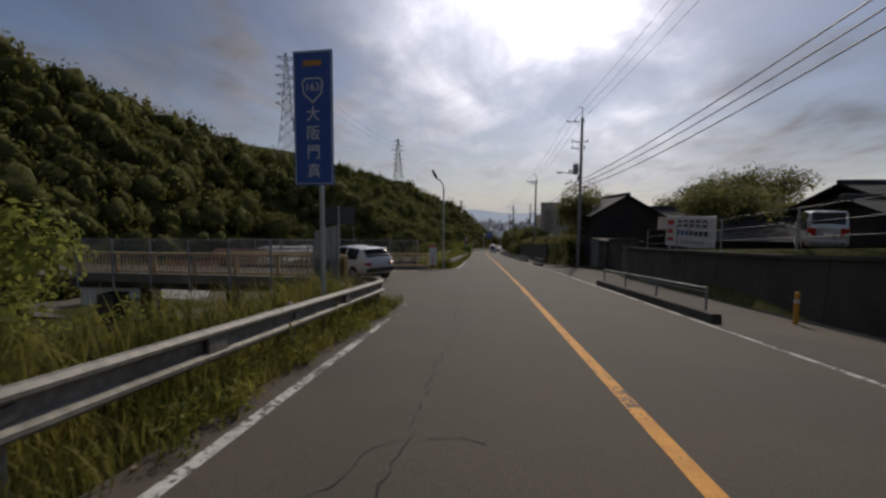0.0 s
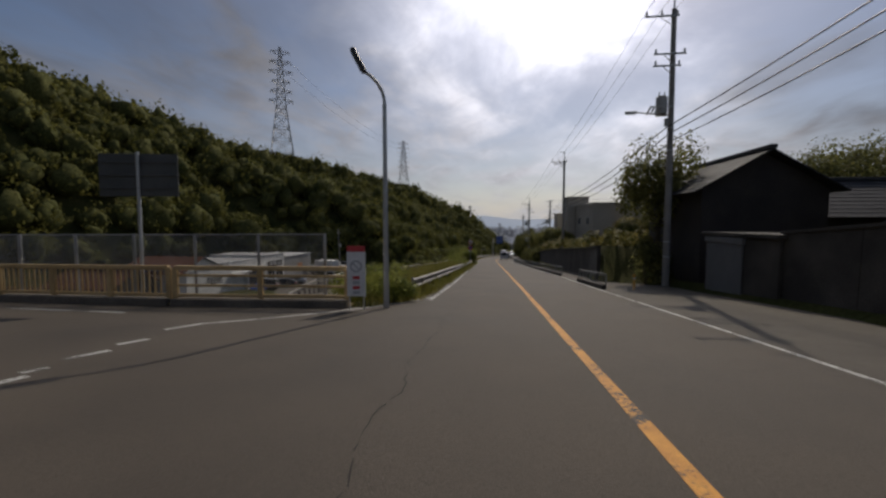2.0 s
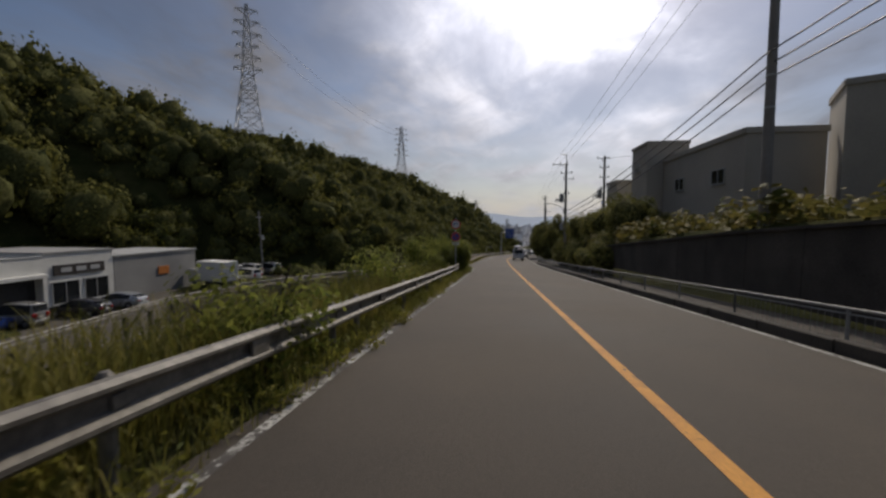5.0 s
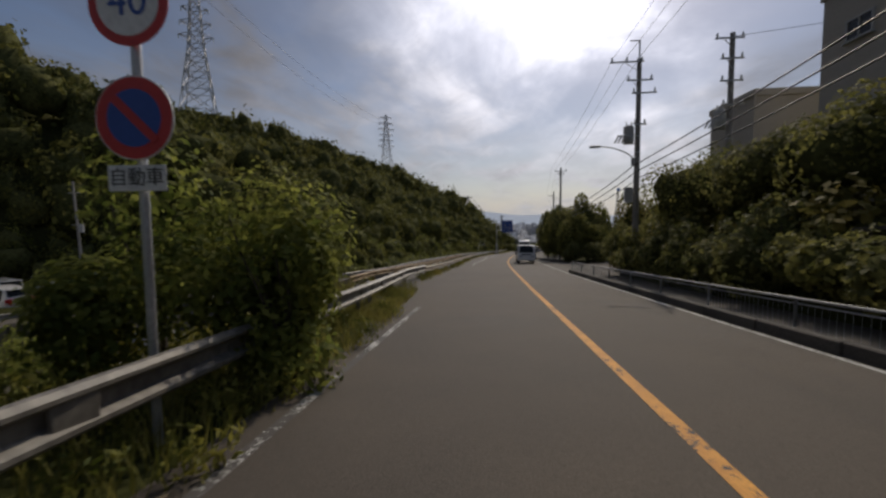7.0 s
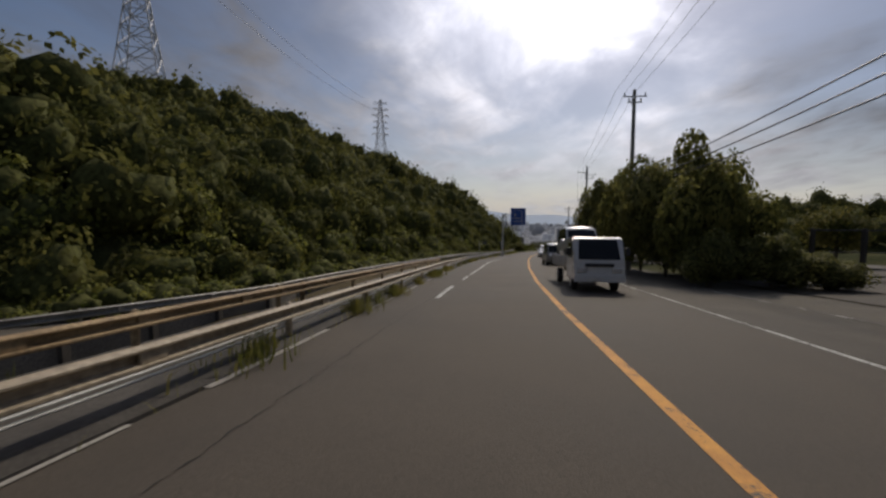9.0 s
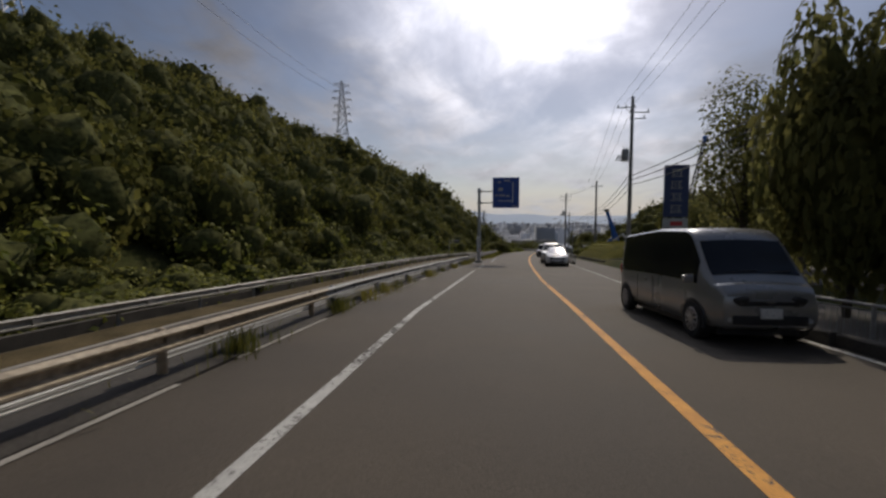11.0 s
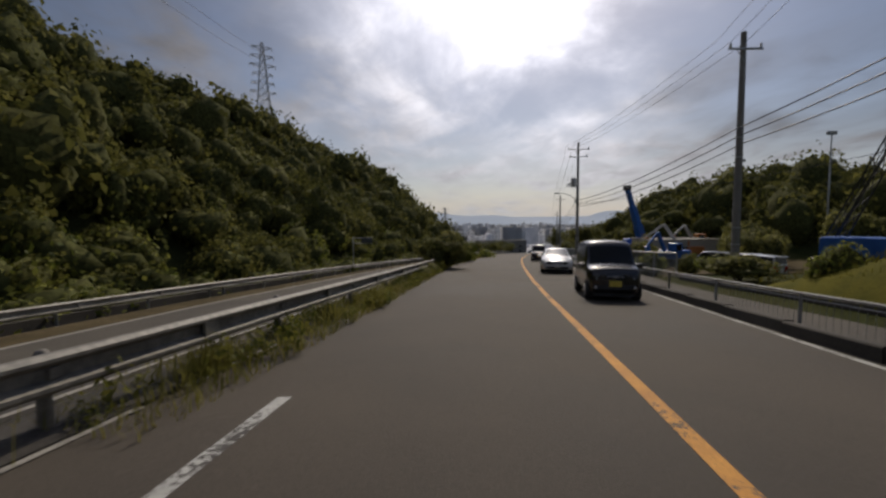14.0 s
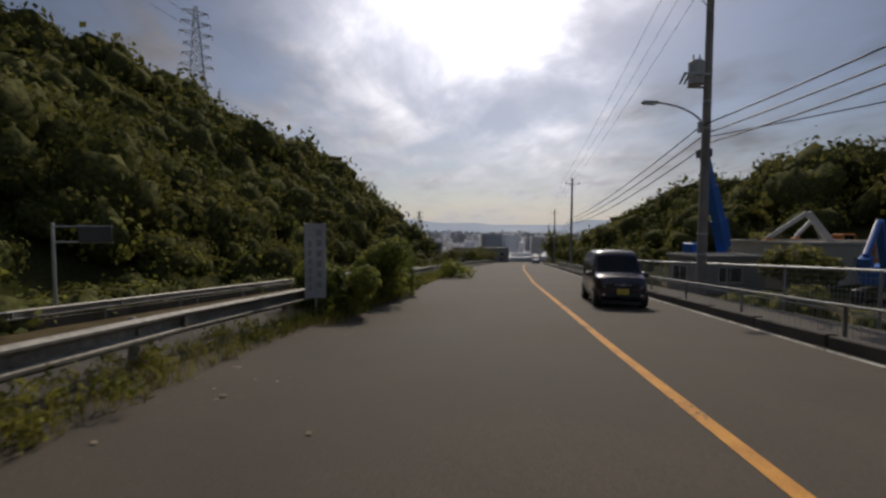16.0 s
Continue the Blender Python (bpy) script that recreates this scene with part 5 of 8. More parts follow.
POLES = ((12.0, -28.0, 13.0), (10.2, 7.5, 13.0), (9.2, 42.4, 14.0), (8.2, 70.4, 12.7), (7.05, 106.8, 12.0), (8.2, 142.6, 12.4), (11.9, 177.2, 13.0), (17.25, 206.6, 10.6), (18.3, 233.4, 12.2), (27.8, 274.1, 11.4), (37.0, 310, 11.4), (48, 350, 11.4))
TEL = (8.2, 8.2, 8.2, 7.97, 6.12, 6.4, 7.2, 6.8, 6.4, 6.4, 6.4, 6.4)
for (x0, y0, h0), (x1, y1, h1), ta, tb in zip(POLES, POLES[1:], TEL, TEL[1:]):
    za, zb = float(road_z(y0)), float(road_z(y1))
    for k in range(3):
        o = -1.4 + 0.7 * k
        cable((x0 + o, y0 - 0.16, za + h0 + 0.3), (x1 + o, y1 - 0.16, zb + h1 + 0.3), 0.010, 0.35)
    for k, hh in enumerate((0.2, -0.09, -0.43)):
        cable((x0 - 0.2 + 0.2 * k, y0, za + ta + hh), (x1 - 0.2 + 0.2 * k, y1, zb + tb + hh), 0.026, 0.45 + 0.05 * k, "thick black telephone cable between poles", "telephone cables")
cable((11.05, 105.3, float(road_z(105)) + 12.4), (40, 96, 7), 0.012, 0.8)
cable((18.3, 233.4, float(road_z(234)) + 6.2), (46, 205, -3.5), 0.022, 0.9)


def lattice_tower(x, y, top, height, base_w, n_arms, label):
    """A tapering steel pylon of angles and braces with pairs of cross arms."""
    root = thing("transmission_tower", pose(x, y, top - height, 0, 0, 28), label, "transmission tower", "pylons")
    legs = [(-1, -1), (1, -1), (1, 1), (-1, 1)]
    levels = [0, 0.12, 0.24, 0.34, 0.43, 0.51, 0.58, 0.65, 0.72, 0.79, 0.86, 0.93, 1.0]
    r = height * 0.0022

    def w(t):
        return base_w * ((1 - t / 0.5) * 0.62 + 0.38 if t < 0.5 else 0.38 - 0.30 * (t - 0.5) / 0.5) / 2

    for i, (sx, sy) in enumerate(legs):
        bm = bmesh.new()
        for t0, t1 in zip(levels, levels[1:]):
            rod(bm, (sx * w(t0), sy * w(t0), t0 * height), (sx * w(t1), sy * w(t1), t1 * height), r * 1.5, seg=4)
        part("leg", bm, TOWER_STEEL, root)
    for i in range(4):
        (ax, ay), (bx, by) = legs[i], legs[(i + 1) % 4]
        bm = bmesh.new()
        for t0, t1 in zip(levels, levels[1:]):
            rod(bm, (ax * w(t0), ay * w(t0), t0 * height), (bx * w(t1), by * w(t1), t1 * height), r, seg=4)
            rod(bm, (bx * w(t0), by * w(t0), t0 * height), (ax * w(t1), ay * w(t1), t1 * height), r, seg=4)
            rod(bm, (ax * w(t1), ay * w(t1), t1 * height), (bx * w(t1), by * w(t1), t1 * height), r, seg=4)
        part("bracing", bm, TOWER_STEEL, root)
    for k in range(n_arms):
        t = 0.97 - k * 0.40 / max(1, n_arms - 1)
        ln = base_w * (0.34 + 0.05 * (k % 3))
        for s in (-1, 1):
            bm = bmesh.new()
            tip = (s * ln, 0, t * height - 0.2)
            for sy in (-1, 1):
                rod(bm, (s * w(t), sy * w(t), t * height), tip, r * 1.1, seg=4)
                rod(bm, (s * w(t - 0.03), sy * w(t - 0.03), (t - 0.035) * height), tip, r, seg=4)
            arm = part("cross_arm", bm, TOWER_STEEL, root)
            bm = bmesh.new()
            rod(bm, tip, (tip[0], 0, tip[2] - 1.6), r * 1.3, seg=6)
            part("insulator", bm, WHITE_SIGN, arm)
    return root


lattice_tower(-111.2, 229.6, 90.8, 62, 13, 6, "tall grey steel lattice transmission tower on a wooded ridge")
lattice_tower(-82.1, 392.2, 73.2, 52, 13, 6, "grey steel lattice transmission tower beyond the ridge")
lattice_tower(-33.1, 578.2, 22.9, 44, 11, 5, "faint grey transmission tower beyond the hill")
lattice_tower(5.6, 540.8, -0.7, 36, 9, 5, "faint grey transmission tower on the plain")
for s in (-1, 1):
    cable((-111.2 + 4 * s, 229.6, 84), (-82 + 4 * s, 392, 66), 0.06, 6, "thin power line between pylons", "power lines")


def street_lamp():
    root = thing("street_lamp", on_road(-3.05, 30.7), "grey street lamp with a curved arm beside shrubs", "street lamp")
    bm = bmesh.new()
    rod(bm, (0, 0, -0.4), (0, 0, 5.9), 0.085, 0.06, 12)
    prev = Vector((0, 0, 5.9))
    for k in range(1, 9):
        a = k / 8 * 1.25
        q = Vector((-0.8 * (1 - math.cos(a)) * 0.9, -0.5 * (1 - math.cos(a)), 5.9 + 0.85 * math.sin(a)))
        rod(bm, prev, q, 0.05, 0.048, 10)
        prev = q
    part("pole", bm, STEEL, root)
    bm = bmesh.new()
    box(bm, (0.72, 0.26, 0.15), Matrix.Translation(prev + Vector((-0.12, -0.1, 0.26))) @ pose(0, 0, 0, 0, 62, 12), 0.05)
    head = part("lamp_head", bm, DARK, root)
    bm = bmesh.new()
    box(bm, (0.5, 0.19, 0.03), Matrix.Translation(prev + Vector((-0.19, -0.1, 0.23))) @ pose(0, 0, 0, 0, 62, 12), 0.01)
    part("lens", bm, LAMP_CLEAR, head)


street_lamp()


def yard_pole():
    x, y = -36.0, 113.4
    g = float(ground_z(x, y))
    root = thing("utility_pole", pose(x, y, g, 0, -3, 0), "thin pale utility pole leaning beside the lower road", "utility pole")
    bm = bmesh.new()
    rod(bm, (0, 0, -0.5), (0, 0, -1.2 - g), 0.13, 0.09, 10)
    part("pole", bm, POLE, root)
    for z in (0.62, 0.9):
        bm = bmesh.new()
        box(bm, (1.0, 0.08, 0.08), Matrix.Translation((0.1, -0.1, z * (-1.2 - g))), 0.01)
        part("cross_arm", bm, STEEL, root)
    bm = bmesh.new()
    rod(bm, (0.35, 0, 0.55 * (-1.2 - g)), (0.35, 0, 0.62 * (-1.2 - g)), 0.2, seg=12)
    part("transformer", bm, SHUTTER, root)


yard_pole()


# ---------------------------------------------------------------- signs
def text_mesh(name, body, size, mat, m, parent, spacing=1.0):
    cu = bpy.data.curves.new("lettering", "FONT")
    cu.body, cu.size, cu.align_x, cu.align_y, cu.extrude, cu.space_line = body, size, "CENTER", "CENTER", 0.002, spacing
    tmp = bpy.data.objects.new("lettering", cu)
    scene.collection.objects.link(tmp)
    bpy.context.view_layer.update()
    me = bpy.data.meshes.new_from_object(tmp.evaluated_get(bpy.context.evaluated_depsgraph_get()))
    bpy.data.objects.remove(tmp)
    bpy.data.curves.remove(cu)
    me.materials.append(mat)
    ob = new(name, me)
    ob.parent = parent
    ob.matrix_basis = m
    return ob


def panel(w, h, mat, m, parent, name="panel", t=0.03, label="", bevel=0.008):
    bm = bmesh.new()
    box(bm, (w, t, h), None, bevel)
    ob = part(name, bm, mat, parent, label)
    ob.matrix_basis = m
    return ob


def bar(w, h, mat, x, z, parent, name="lettering", y=-0.021):
    bm = bmesh.new()
    box(bm, (w, 0.006, h), Matrix.Translation((x, y, z)))
    return part(name, bm, mat, parent)


UP = Matrix.Rotation(radians(90), 4, "X")


def route_sign():
    """Tall blue route panel with a shield and place names on one pole."""
    root = thing("route_sign", on_road(-2.95, 7.3, 0, -4), "tall blue route sign on a grey pole above the verge", "road sign")
    bm = bmesh.new()
    rod(bm, (0, 0.06, -0.3), (0, 0.06, 5.0), 0.045, seg=12)
    part("pole", bm, STEEL, root)
    p = panel(0.74, 2.34, BLUE_SIGN, Matrix.Translation((-0.1, 0, 3.86)), root)
    bar(0.70, 0.012, WHITE_SIGN, 0, 1.14, p, "border", -0.018)
    bar(0.70, 0.012, WHITE_SIGN, 0, -1.14, p, "border", -0.018)
    for s in (-1, 1):
        bar(0.012, 2.29, WHITE_SIGN, s * 0.345, 0, p, "border", -0.018)
    bar(0.34, 0.09, LINE_YELLOW, 0, 0.95, p)
    bm = bmesh.new()
    prism(bm, [(-0.2, 0.13), (-0.14, 0.2), (0.14, 0.2), (0.2, 0.13), (0.17, -0.08), (0.0, -0.24), (-0.17, -0.08)], -0.019, -0.024, "y")
    sh = part("shield", bm, WHITE_SIGN, p)
    sh.location = (0, 0, 0.5)
    bm = bmesh.new()
    prism(bm, [(-0.175, 0.12), (-0.125, 0.175), (0.125, 0.175), (0.175, 0.12), (0.15, -0.07), (0.0, -0.205), (-0.15, -0.07)], -0.0245, -0.027, "y")
    part("shield_field", bm, BLUE_SIGN, sh)
    text_mesh("number", "163", 0.19, WHITE_SIGN, Matrix.Translation((0, -0.029, 0.53)) @ UP, p)
    for k, ch in enumerate("大阪門真"):
        text_mesh("character", ch, 0.27, WHITE_SIGN, Matrix.Translation((0, -0.02, 0.06 - 0.33 * k)) @ UP, p)
    for z in (3.0, 4.6):
        bm = bmesh.new()
        box(bm, (0.18, 0.06, 0.05), Matrix.Translation((0.0, 0.04, z)))
        part("bracket", bm, STEEL, root)


route_sign()


def disc(r, mat, parent, name, y0, y1, z):
    bm = bmesh.new()
    rod(bm, (0, y0, z), (0, y1, z), r, seg=40)
    return part(name, bm, mat, parent)


def speed_signs():
    root = thing("road_sign", on_road(-3.74, 84.85, 0, 3), "speed limit and no parking discs on a grey post", "road sign")
    bm = bmesh.new()
    rod(bm, (0, 0.05, -0.4), (0, 0.05, 4.0), 0.038, seg=12)
    part("post", bm, STEEL, root)
    a = disc(0.335, RED_SIGN, root, "speed_disc", -0.012, 0.0, 3.56)
    disc(0.26, WHITE_SIGN, a, "disc_field", -0.016, -0.010, 3.56)
    text_mesh("number", "40", 0.335, BLUE_SIGN, Matrix.Translation((0, -0.018, 3.56)) @ UP, a)
    b = disc(0.335, WHITE_SIGN, root, "no_parking_disc", -0.010, 0.0, 2.66)
    disc(0.325, RED_SIGN, b, "disc_ring", -0.014, -0.008, 2.66)
    disc(0.23, BLUE_SIGN, b, "disc_field", -0.018, -0.012, 2.66)
    bm = bmesh.new()
    box(bm, (0.52, 0.006, 0.07), pose(0, -0.021, 2.66, 0, 45, 0))
    part("slash", bm, RED_SIGN, b)
    p = panel(0.50, 0.21, WHITE_SIGN, Matrix.Translation((0, -0.012, 2.18)), root, "plate", 0.012)
    text_mesh("lettering", "自動車", 0.158, DARK, Matrix.Translation((0, -0.009, 0)) @ UP, p)


speed_signs()


def direction_sign():
    y0 = 179.9
    z0 = float(road_z(y0))
    root = thing("direction_sign", pose(-0.6, y0 + 0.2, z0), "large blue direction sign on a cantilever pole over the lane", "road sign")
    bm = bmesh.new()
    rod(bm, (0, 0, -0.5), (0, 0, 6.85), 0.16, 0.13, 16)
    part("pole", bm, STEEL, root)
    bm = bmesh.new()
    rod(bm, (0, 0, 6.85), (0, 0, 6.92), 0.15, 0.10, 16)
    part("cap", bm, STEEL, root)
    for z in (6.6, 5.55):
        bm = bmesh.new()
        rod(bm, (0.1, 0, z), (3.45, 0, z), 0.065, 0.055, 10)
        box(bm, (0.46, 0.4, 0.2), Matrix.Translation((0.05, 0, z)), 0.04)
        box(bm, (0.1, 0.34, 0.12), Matrix.Translation((1.7, -0.12, z)), 0.01)
        box(bm, (0.1, 0.34, 0.12), Matrix.Translation((3.1, -0.12, z)), 0.01)
        part("arm", bm, STEEL, root)
    p = panel(2.42, 2.78, BLUE_SIGN, Matrix.Translation((2.43, -0.3, 6.46)), root, "panel", 0.06, "blue panel with a pale route diagram", 0.03)
    for w, h, x, z in ((0.07, 1.85, 0.62, 0.0), (1.35, 0.07, -0.04, -0.75)):
        bar(w, h, WHITE_SIGN, x, z, p, "route_line", -0.035)
    for w, h, x, z in ((0.32, 0.14, -0.6, 0.95), (0.5, 0.14, 0.1, 1.08), (0.4, 0.3, -0.5, 0.3), (0.24, 0.16, -0.85, -0.25), (0.5, 0.16, -0.35, -0.25), (0.34, 0.14, 0.15, -0.3), (0.5, 0.1, 0.78, -1.2)):
        bar(w, h, SHUTTER, x, z, p, "lettering", -0.034)
    n = panel(0.36, 1.47, WHITE_SIGN, pose(-0.02, -0.19, 1.72, 0, -1.5, 0), root, "notice_board", 0.03, "narrow pale notice board strapped to the pole")
    for k in range(11):
        bar(0.10, 0.09, RED_SIGN if k > 8 else DARK, 0.09, 0.62 - 0.122 * k, n, y=-0.017)
    for k in range(9):
        bar(0.05, 0.07, WALL_GREY, -0.05, 0.52 - 0.13 * k, n, y=-0.017)
    for k in range(4):
        bar(0.03, 0.10, WALL_GREY, -0.13, -0.15 - 0.14 * k, n, y=-0.017)
    bm = bmesh.new()
    box(bm, (0.7, 0.7, 0.28), Matrix.Translation((0, 0, 0.1)), 0.03)
    part("footing", bm, CONCRETE, root)


direction_sign()


def shop_sign():
    x, y = 22.2, 191.8
    g = float(ground_z(x, y))
    root = thing("shop_sign", pose(x, y, g, 0, 0, -8), "tall faded blue vertical shop sign with pale characters on posts", "shop sign")
    top, bot = -2.6 - g, -8.6 - g
    for s in (-1, 1):
        bm = bmesh.new()
        rod(bm, (s * 0.95, 0.1, -0.4), (s * 0.95, 0.1, top), 0.11, seg=10)
        part("post", bm, STEEL, root)
    p = panel(2.6, top - bot, SIGN_DULL, Matrix.Translation((0, 0, (top + bot) / 2)), root, "panel", 0.3, "", 0.02)
    rs = random.Random(12)
    for k in range(4):
        z = (top - bot) / 2 - 0.95 - 1.38 * k
        for dx, dz, w, h in ((0, 0.42, 1.2, 0.10), (0, -0.34, 1.3, 0.10), (rs.uniform(-0.5, -0.2), 0, 0.12, 0.9), (rs.uniform(0.2, 0.5), -0.05, 0.12, 0.8), (rs.uniform(-0.2, 0.2), 0.16, 0.9, 0.09), (rs.uniform(-0.2, 0.2), -0.1, 0.8, 0.09)):
            bar(w, h, WALL_GREY, dx, z + dz, p, "lettering", -0.155)
    q = panel(2.6, 1.3, SHUTTER, Matrix.Translation((0, 0, bot - 0.8)), root, "lower_panel", 0.25, "grey lower panel with a red mark")
    bar(1.3, 0.5, RED_SIGN, 0.1, 0.05, q, "mark", -0.13)


shop_sign()


def verge_signs():
    # pale standing board with a prohibition ring
    root = thing("notice_sign", on_road(-3.75, 30.1, 0, 8), "white standing notice board with a grey ring beside shrubs", "notice sign")
    p = panel(0.52, 1.25, WHITE_SIGN, Matrix.Translation((0, 0, 1.02)), root, "board", 0.03)
    a = disc(0.17, SHUTTER, p, "ring", -0.02, -0.014, 0.22)
    disc(0.125, WHITE_SIGN, a, "ring_field", -0.023, -0.016, 0.22)
    bm = bmesh.new()
    box(bm, (0.3, 0.005, 0.035), pose(0, -0.025, 0.22, 0, 45, 0))
    part("slash", bm, SHUTTER, a)
    for k in range(4):
        bar(0.2, 0.09, RED_SIGN if k % 2 == 0 else SHUTTER, 0.0, -0.1 - 0.14 * k, p, "lettering", -0.018)
    q = panel(0.5, 0.16, RED_SIGN, Matrix.Translation((0, 0, 1.73)), root, "header", 0.03)
    for s in (-1, 1):
        bm = bmesh.new()
        rod(bm, (s * 0.2, 0.03, -0.3), (s * 0.2, 0.03, 1.6), 0.02, seg=8)
        part("leg", bm, STEEL, root)
    # large board seen from behind
    root = thing("direction_sign", pose(-11.0, 30.75, float(road_z(30)), 0, 0, 12), "grey back of a large sign board on a steel post", "road sign")
    panel(2.35, 1.32, SIGN_BACK, Matrix.Translation((0, 0.05, 3.95)), root, "panel", 0.04)
    for z in (3.55, 3.95, 4.35):
        bm = bmesh.new()
        box(bm, (2.25, 0.05, 0.05), Matrix.Translation((0, 0.0, z)))
        part("stiffener", bm, SIGN_BACK, root)
    bm = bmesh.new()
    rod(bm, (0, 0.0, -3.5), (0, 0.0, 4.66), 0.055, seg=10)
    part("post", bm, STEEL, root)
    # white vertical notice in the creeper
    root = thing("notice_sign", on_road(4.66, 227.6, 0, 2), "white upright notice board rising out of creepers", "notice sign")
    p = panel(0.50, 1.8, SHUTTER, Matrix.Translation((0, 0, 1.42)), root, "board", 0.03)
    for k in range(6):
        bar(0.12, 0.15, WALL_GREY, 0.10, 0.68 - 0.25 * k, p, "lettering", -0.018)
        bar(0.07, 0.14, WALL_GREY, -0.12, 0.4 - 0.21 * k, p, "lettering", -0.018)
    bm = bmesh.new()
    rod(bm, (0, 0.03, -0.3), (0, 0.03, 1.4), 0.03, seg=8)
    part("post", bm, STEEL, root)
    # board over the lower road
    x, y = -6.9, 234.2
    g = float(road_z(y) + low_d(y))
    root = thing("road_sign", pose(x, y, g), "dark grey board on a pale post beside the lower road", "road sign")
    bm = bmesh.new()
    rod(bm, (0, 0, -0.4), (0, 0, 3.9), 0.06, seg=10)
    for z in (3.75, 3.15):
        rod(bm, (0, 0, z), (2.2, 0, z), 0.035, seg=8)
    part("post", bm, STEEL, root)
    panel(1.25, 0.62, SIGN_BACK, Matrix.Translation((1.6, -0.05, 3.45)), root, "panel", 0.04)


verge_signs()
# ---------------------------------------------------------------- bridge mouth
def side_road():
    """The deck of the side road that leaves over the lower road."""
    bm = bmesh.new()
    zt = lambda x, y: float(road_z(np.clip(y, 9, 33))) + 0.002 + (0.004 * min(0, x + 4))
    near = [(-2.3, 10.8), (-3.4, 12.6), (-5.2, 15.2), (-7.0, 17.7), (-9.0, 18.2), (-18, 18.9), (-34, 19.8)]
    farl = [(-2.3, 33.2), (-3.4, 31.0), (-5.2, 30.2), (-7.0, 30.0), (-9.0, 30.0), (-18, 30.4), (-34, 31.0)]
    rows = []
    for (ax, ay), (bx, by) in zip(near, farl):
        rows.append([bm.verts.new((ax + (bx - ax) * t, ay + (by - ay) * t, zt(ax, ay + (by - ay) * t))) for t in np.linspace(0, 1, 7)])
    low = []
    for r in rows:
        low.append([bm.verts.new((v.co.x, v.co.y, v.co.z - 0.55)) for v in (r[0], r[-1])])
    for i in range(len(rows) - 1):
        for k in range(6):
            bm.faces.new((rows[i][k], rows[i + 1][k], rows[i + 1][k + 1], rows[i][k + 1]))
        bm.faces.new((rows[i][0], low[i][0], low[i + 1][0], rows[i + 1][0]))
        bm.faces.new((rows[i][-1], rows[i + 1][-1], low[i + 1][1], low[i][1]))
        bm.faces.new((low[i][0], low[i][1], low[i + 1][1], low[i + 1][0]))
    bmesh.ops.recalc_face_normals(bm, faces=bm.faces)
    tagged(part("side_road", bm, ASPHALT), "asphalt bridge deck of a side road", "road", "", "structure")
    for x, y in ((-19, 19.5), (-19, 30), (-26, 20), (-26, 30)):
        bm = bmesh.new()
        box(bm, (1.0, 1.0, 4.6), Matrix.Translation((x, y, float(road_z(25)) - 2.8)), 0.05)
        tagged(part("bridge_pier", bm, CONCRETE_DARK), "stained concrete pier under the side road", "bridge pier", "", "structure")


side_road()


def patch(name, corners, mat, label, lift=0.006):
    bm = bmesh.new()
    vs = [bm.verts.new((x, y, float(road_z(y)) + lift + (0.004 * min(0, x + 4) if x < -3.5 else 0))) for x, y in corners]
    bm.faces.new(vs)
    bmesh.ops.recalc_face_normals(bm, faces=bm.faces)
    for f in bm.faces:
        if f.normal.z < 0:
            f.normal_flip()
    return tagged(part(name, bm, mat), label, "road marking", "", "structure")


for (ax, ay), (bx, by) in (((-2.15, 34.2), (-2.75, 32.4)), ((-2.75, 32.4), (-3.44, 30.95)), ((-3.44, 30.95), (-4.35, 29.5)), ((-4.35, 29.5), (-5.45, 28.15)), ((-5.45, 28.15), (-6.35, 27.3)), ((-6.35, 27.4), (-6.6, 26.5)), ((-6.15, 25.6), (-6.28, 25.1)), ((-6.02, 24.7), (-6.16, 24.1)), ((-5.94, 23.7), (-5.98, 23.4)), ((-5.75, 23.3), (-5.8, 22.9)), ((-2.15, 11.2), (-2.5, 12.3)), ((-3.4, 14.1), (-4.0, 15.4)), ((-9.5, 22.2), (-11.5, 22.0)), ((-9.6, 28.6), (-13.5, 28.9))):
    d = Vector((bx - ax, by - ay)).normalized() * 0.075
    patch("edge_line", ((ax - d.y, ay + d.x), (ax + d.y, ay - d.x), (bx + d.y, by - d.x), (bx - d.y, by + d.x)), LINE_GHOST if by < 16 else LINE_WHITE, "worn white line at the junction mouth")


def deck_z(x, y):
    return float(road_z(np.clip(y, 9, 33))) + 0.004 * min(0, x + 4)


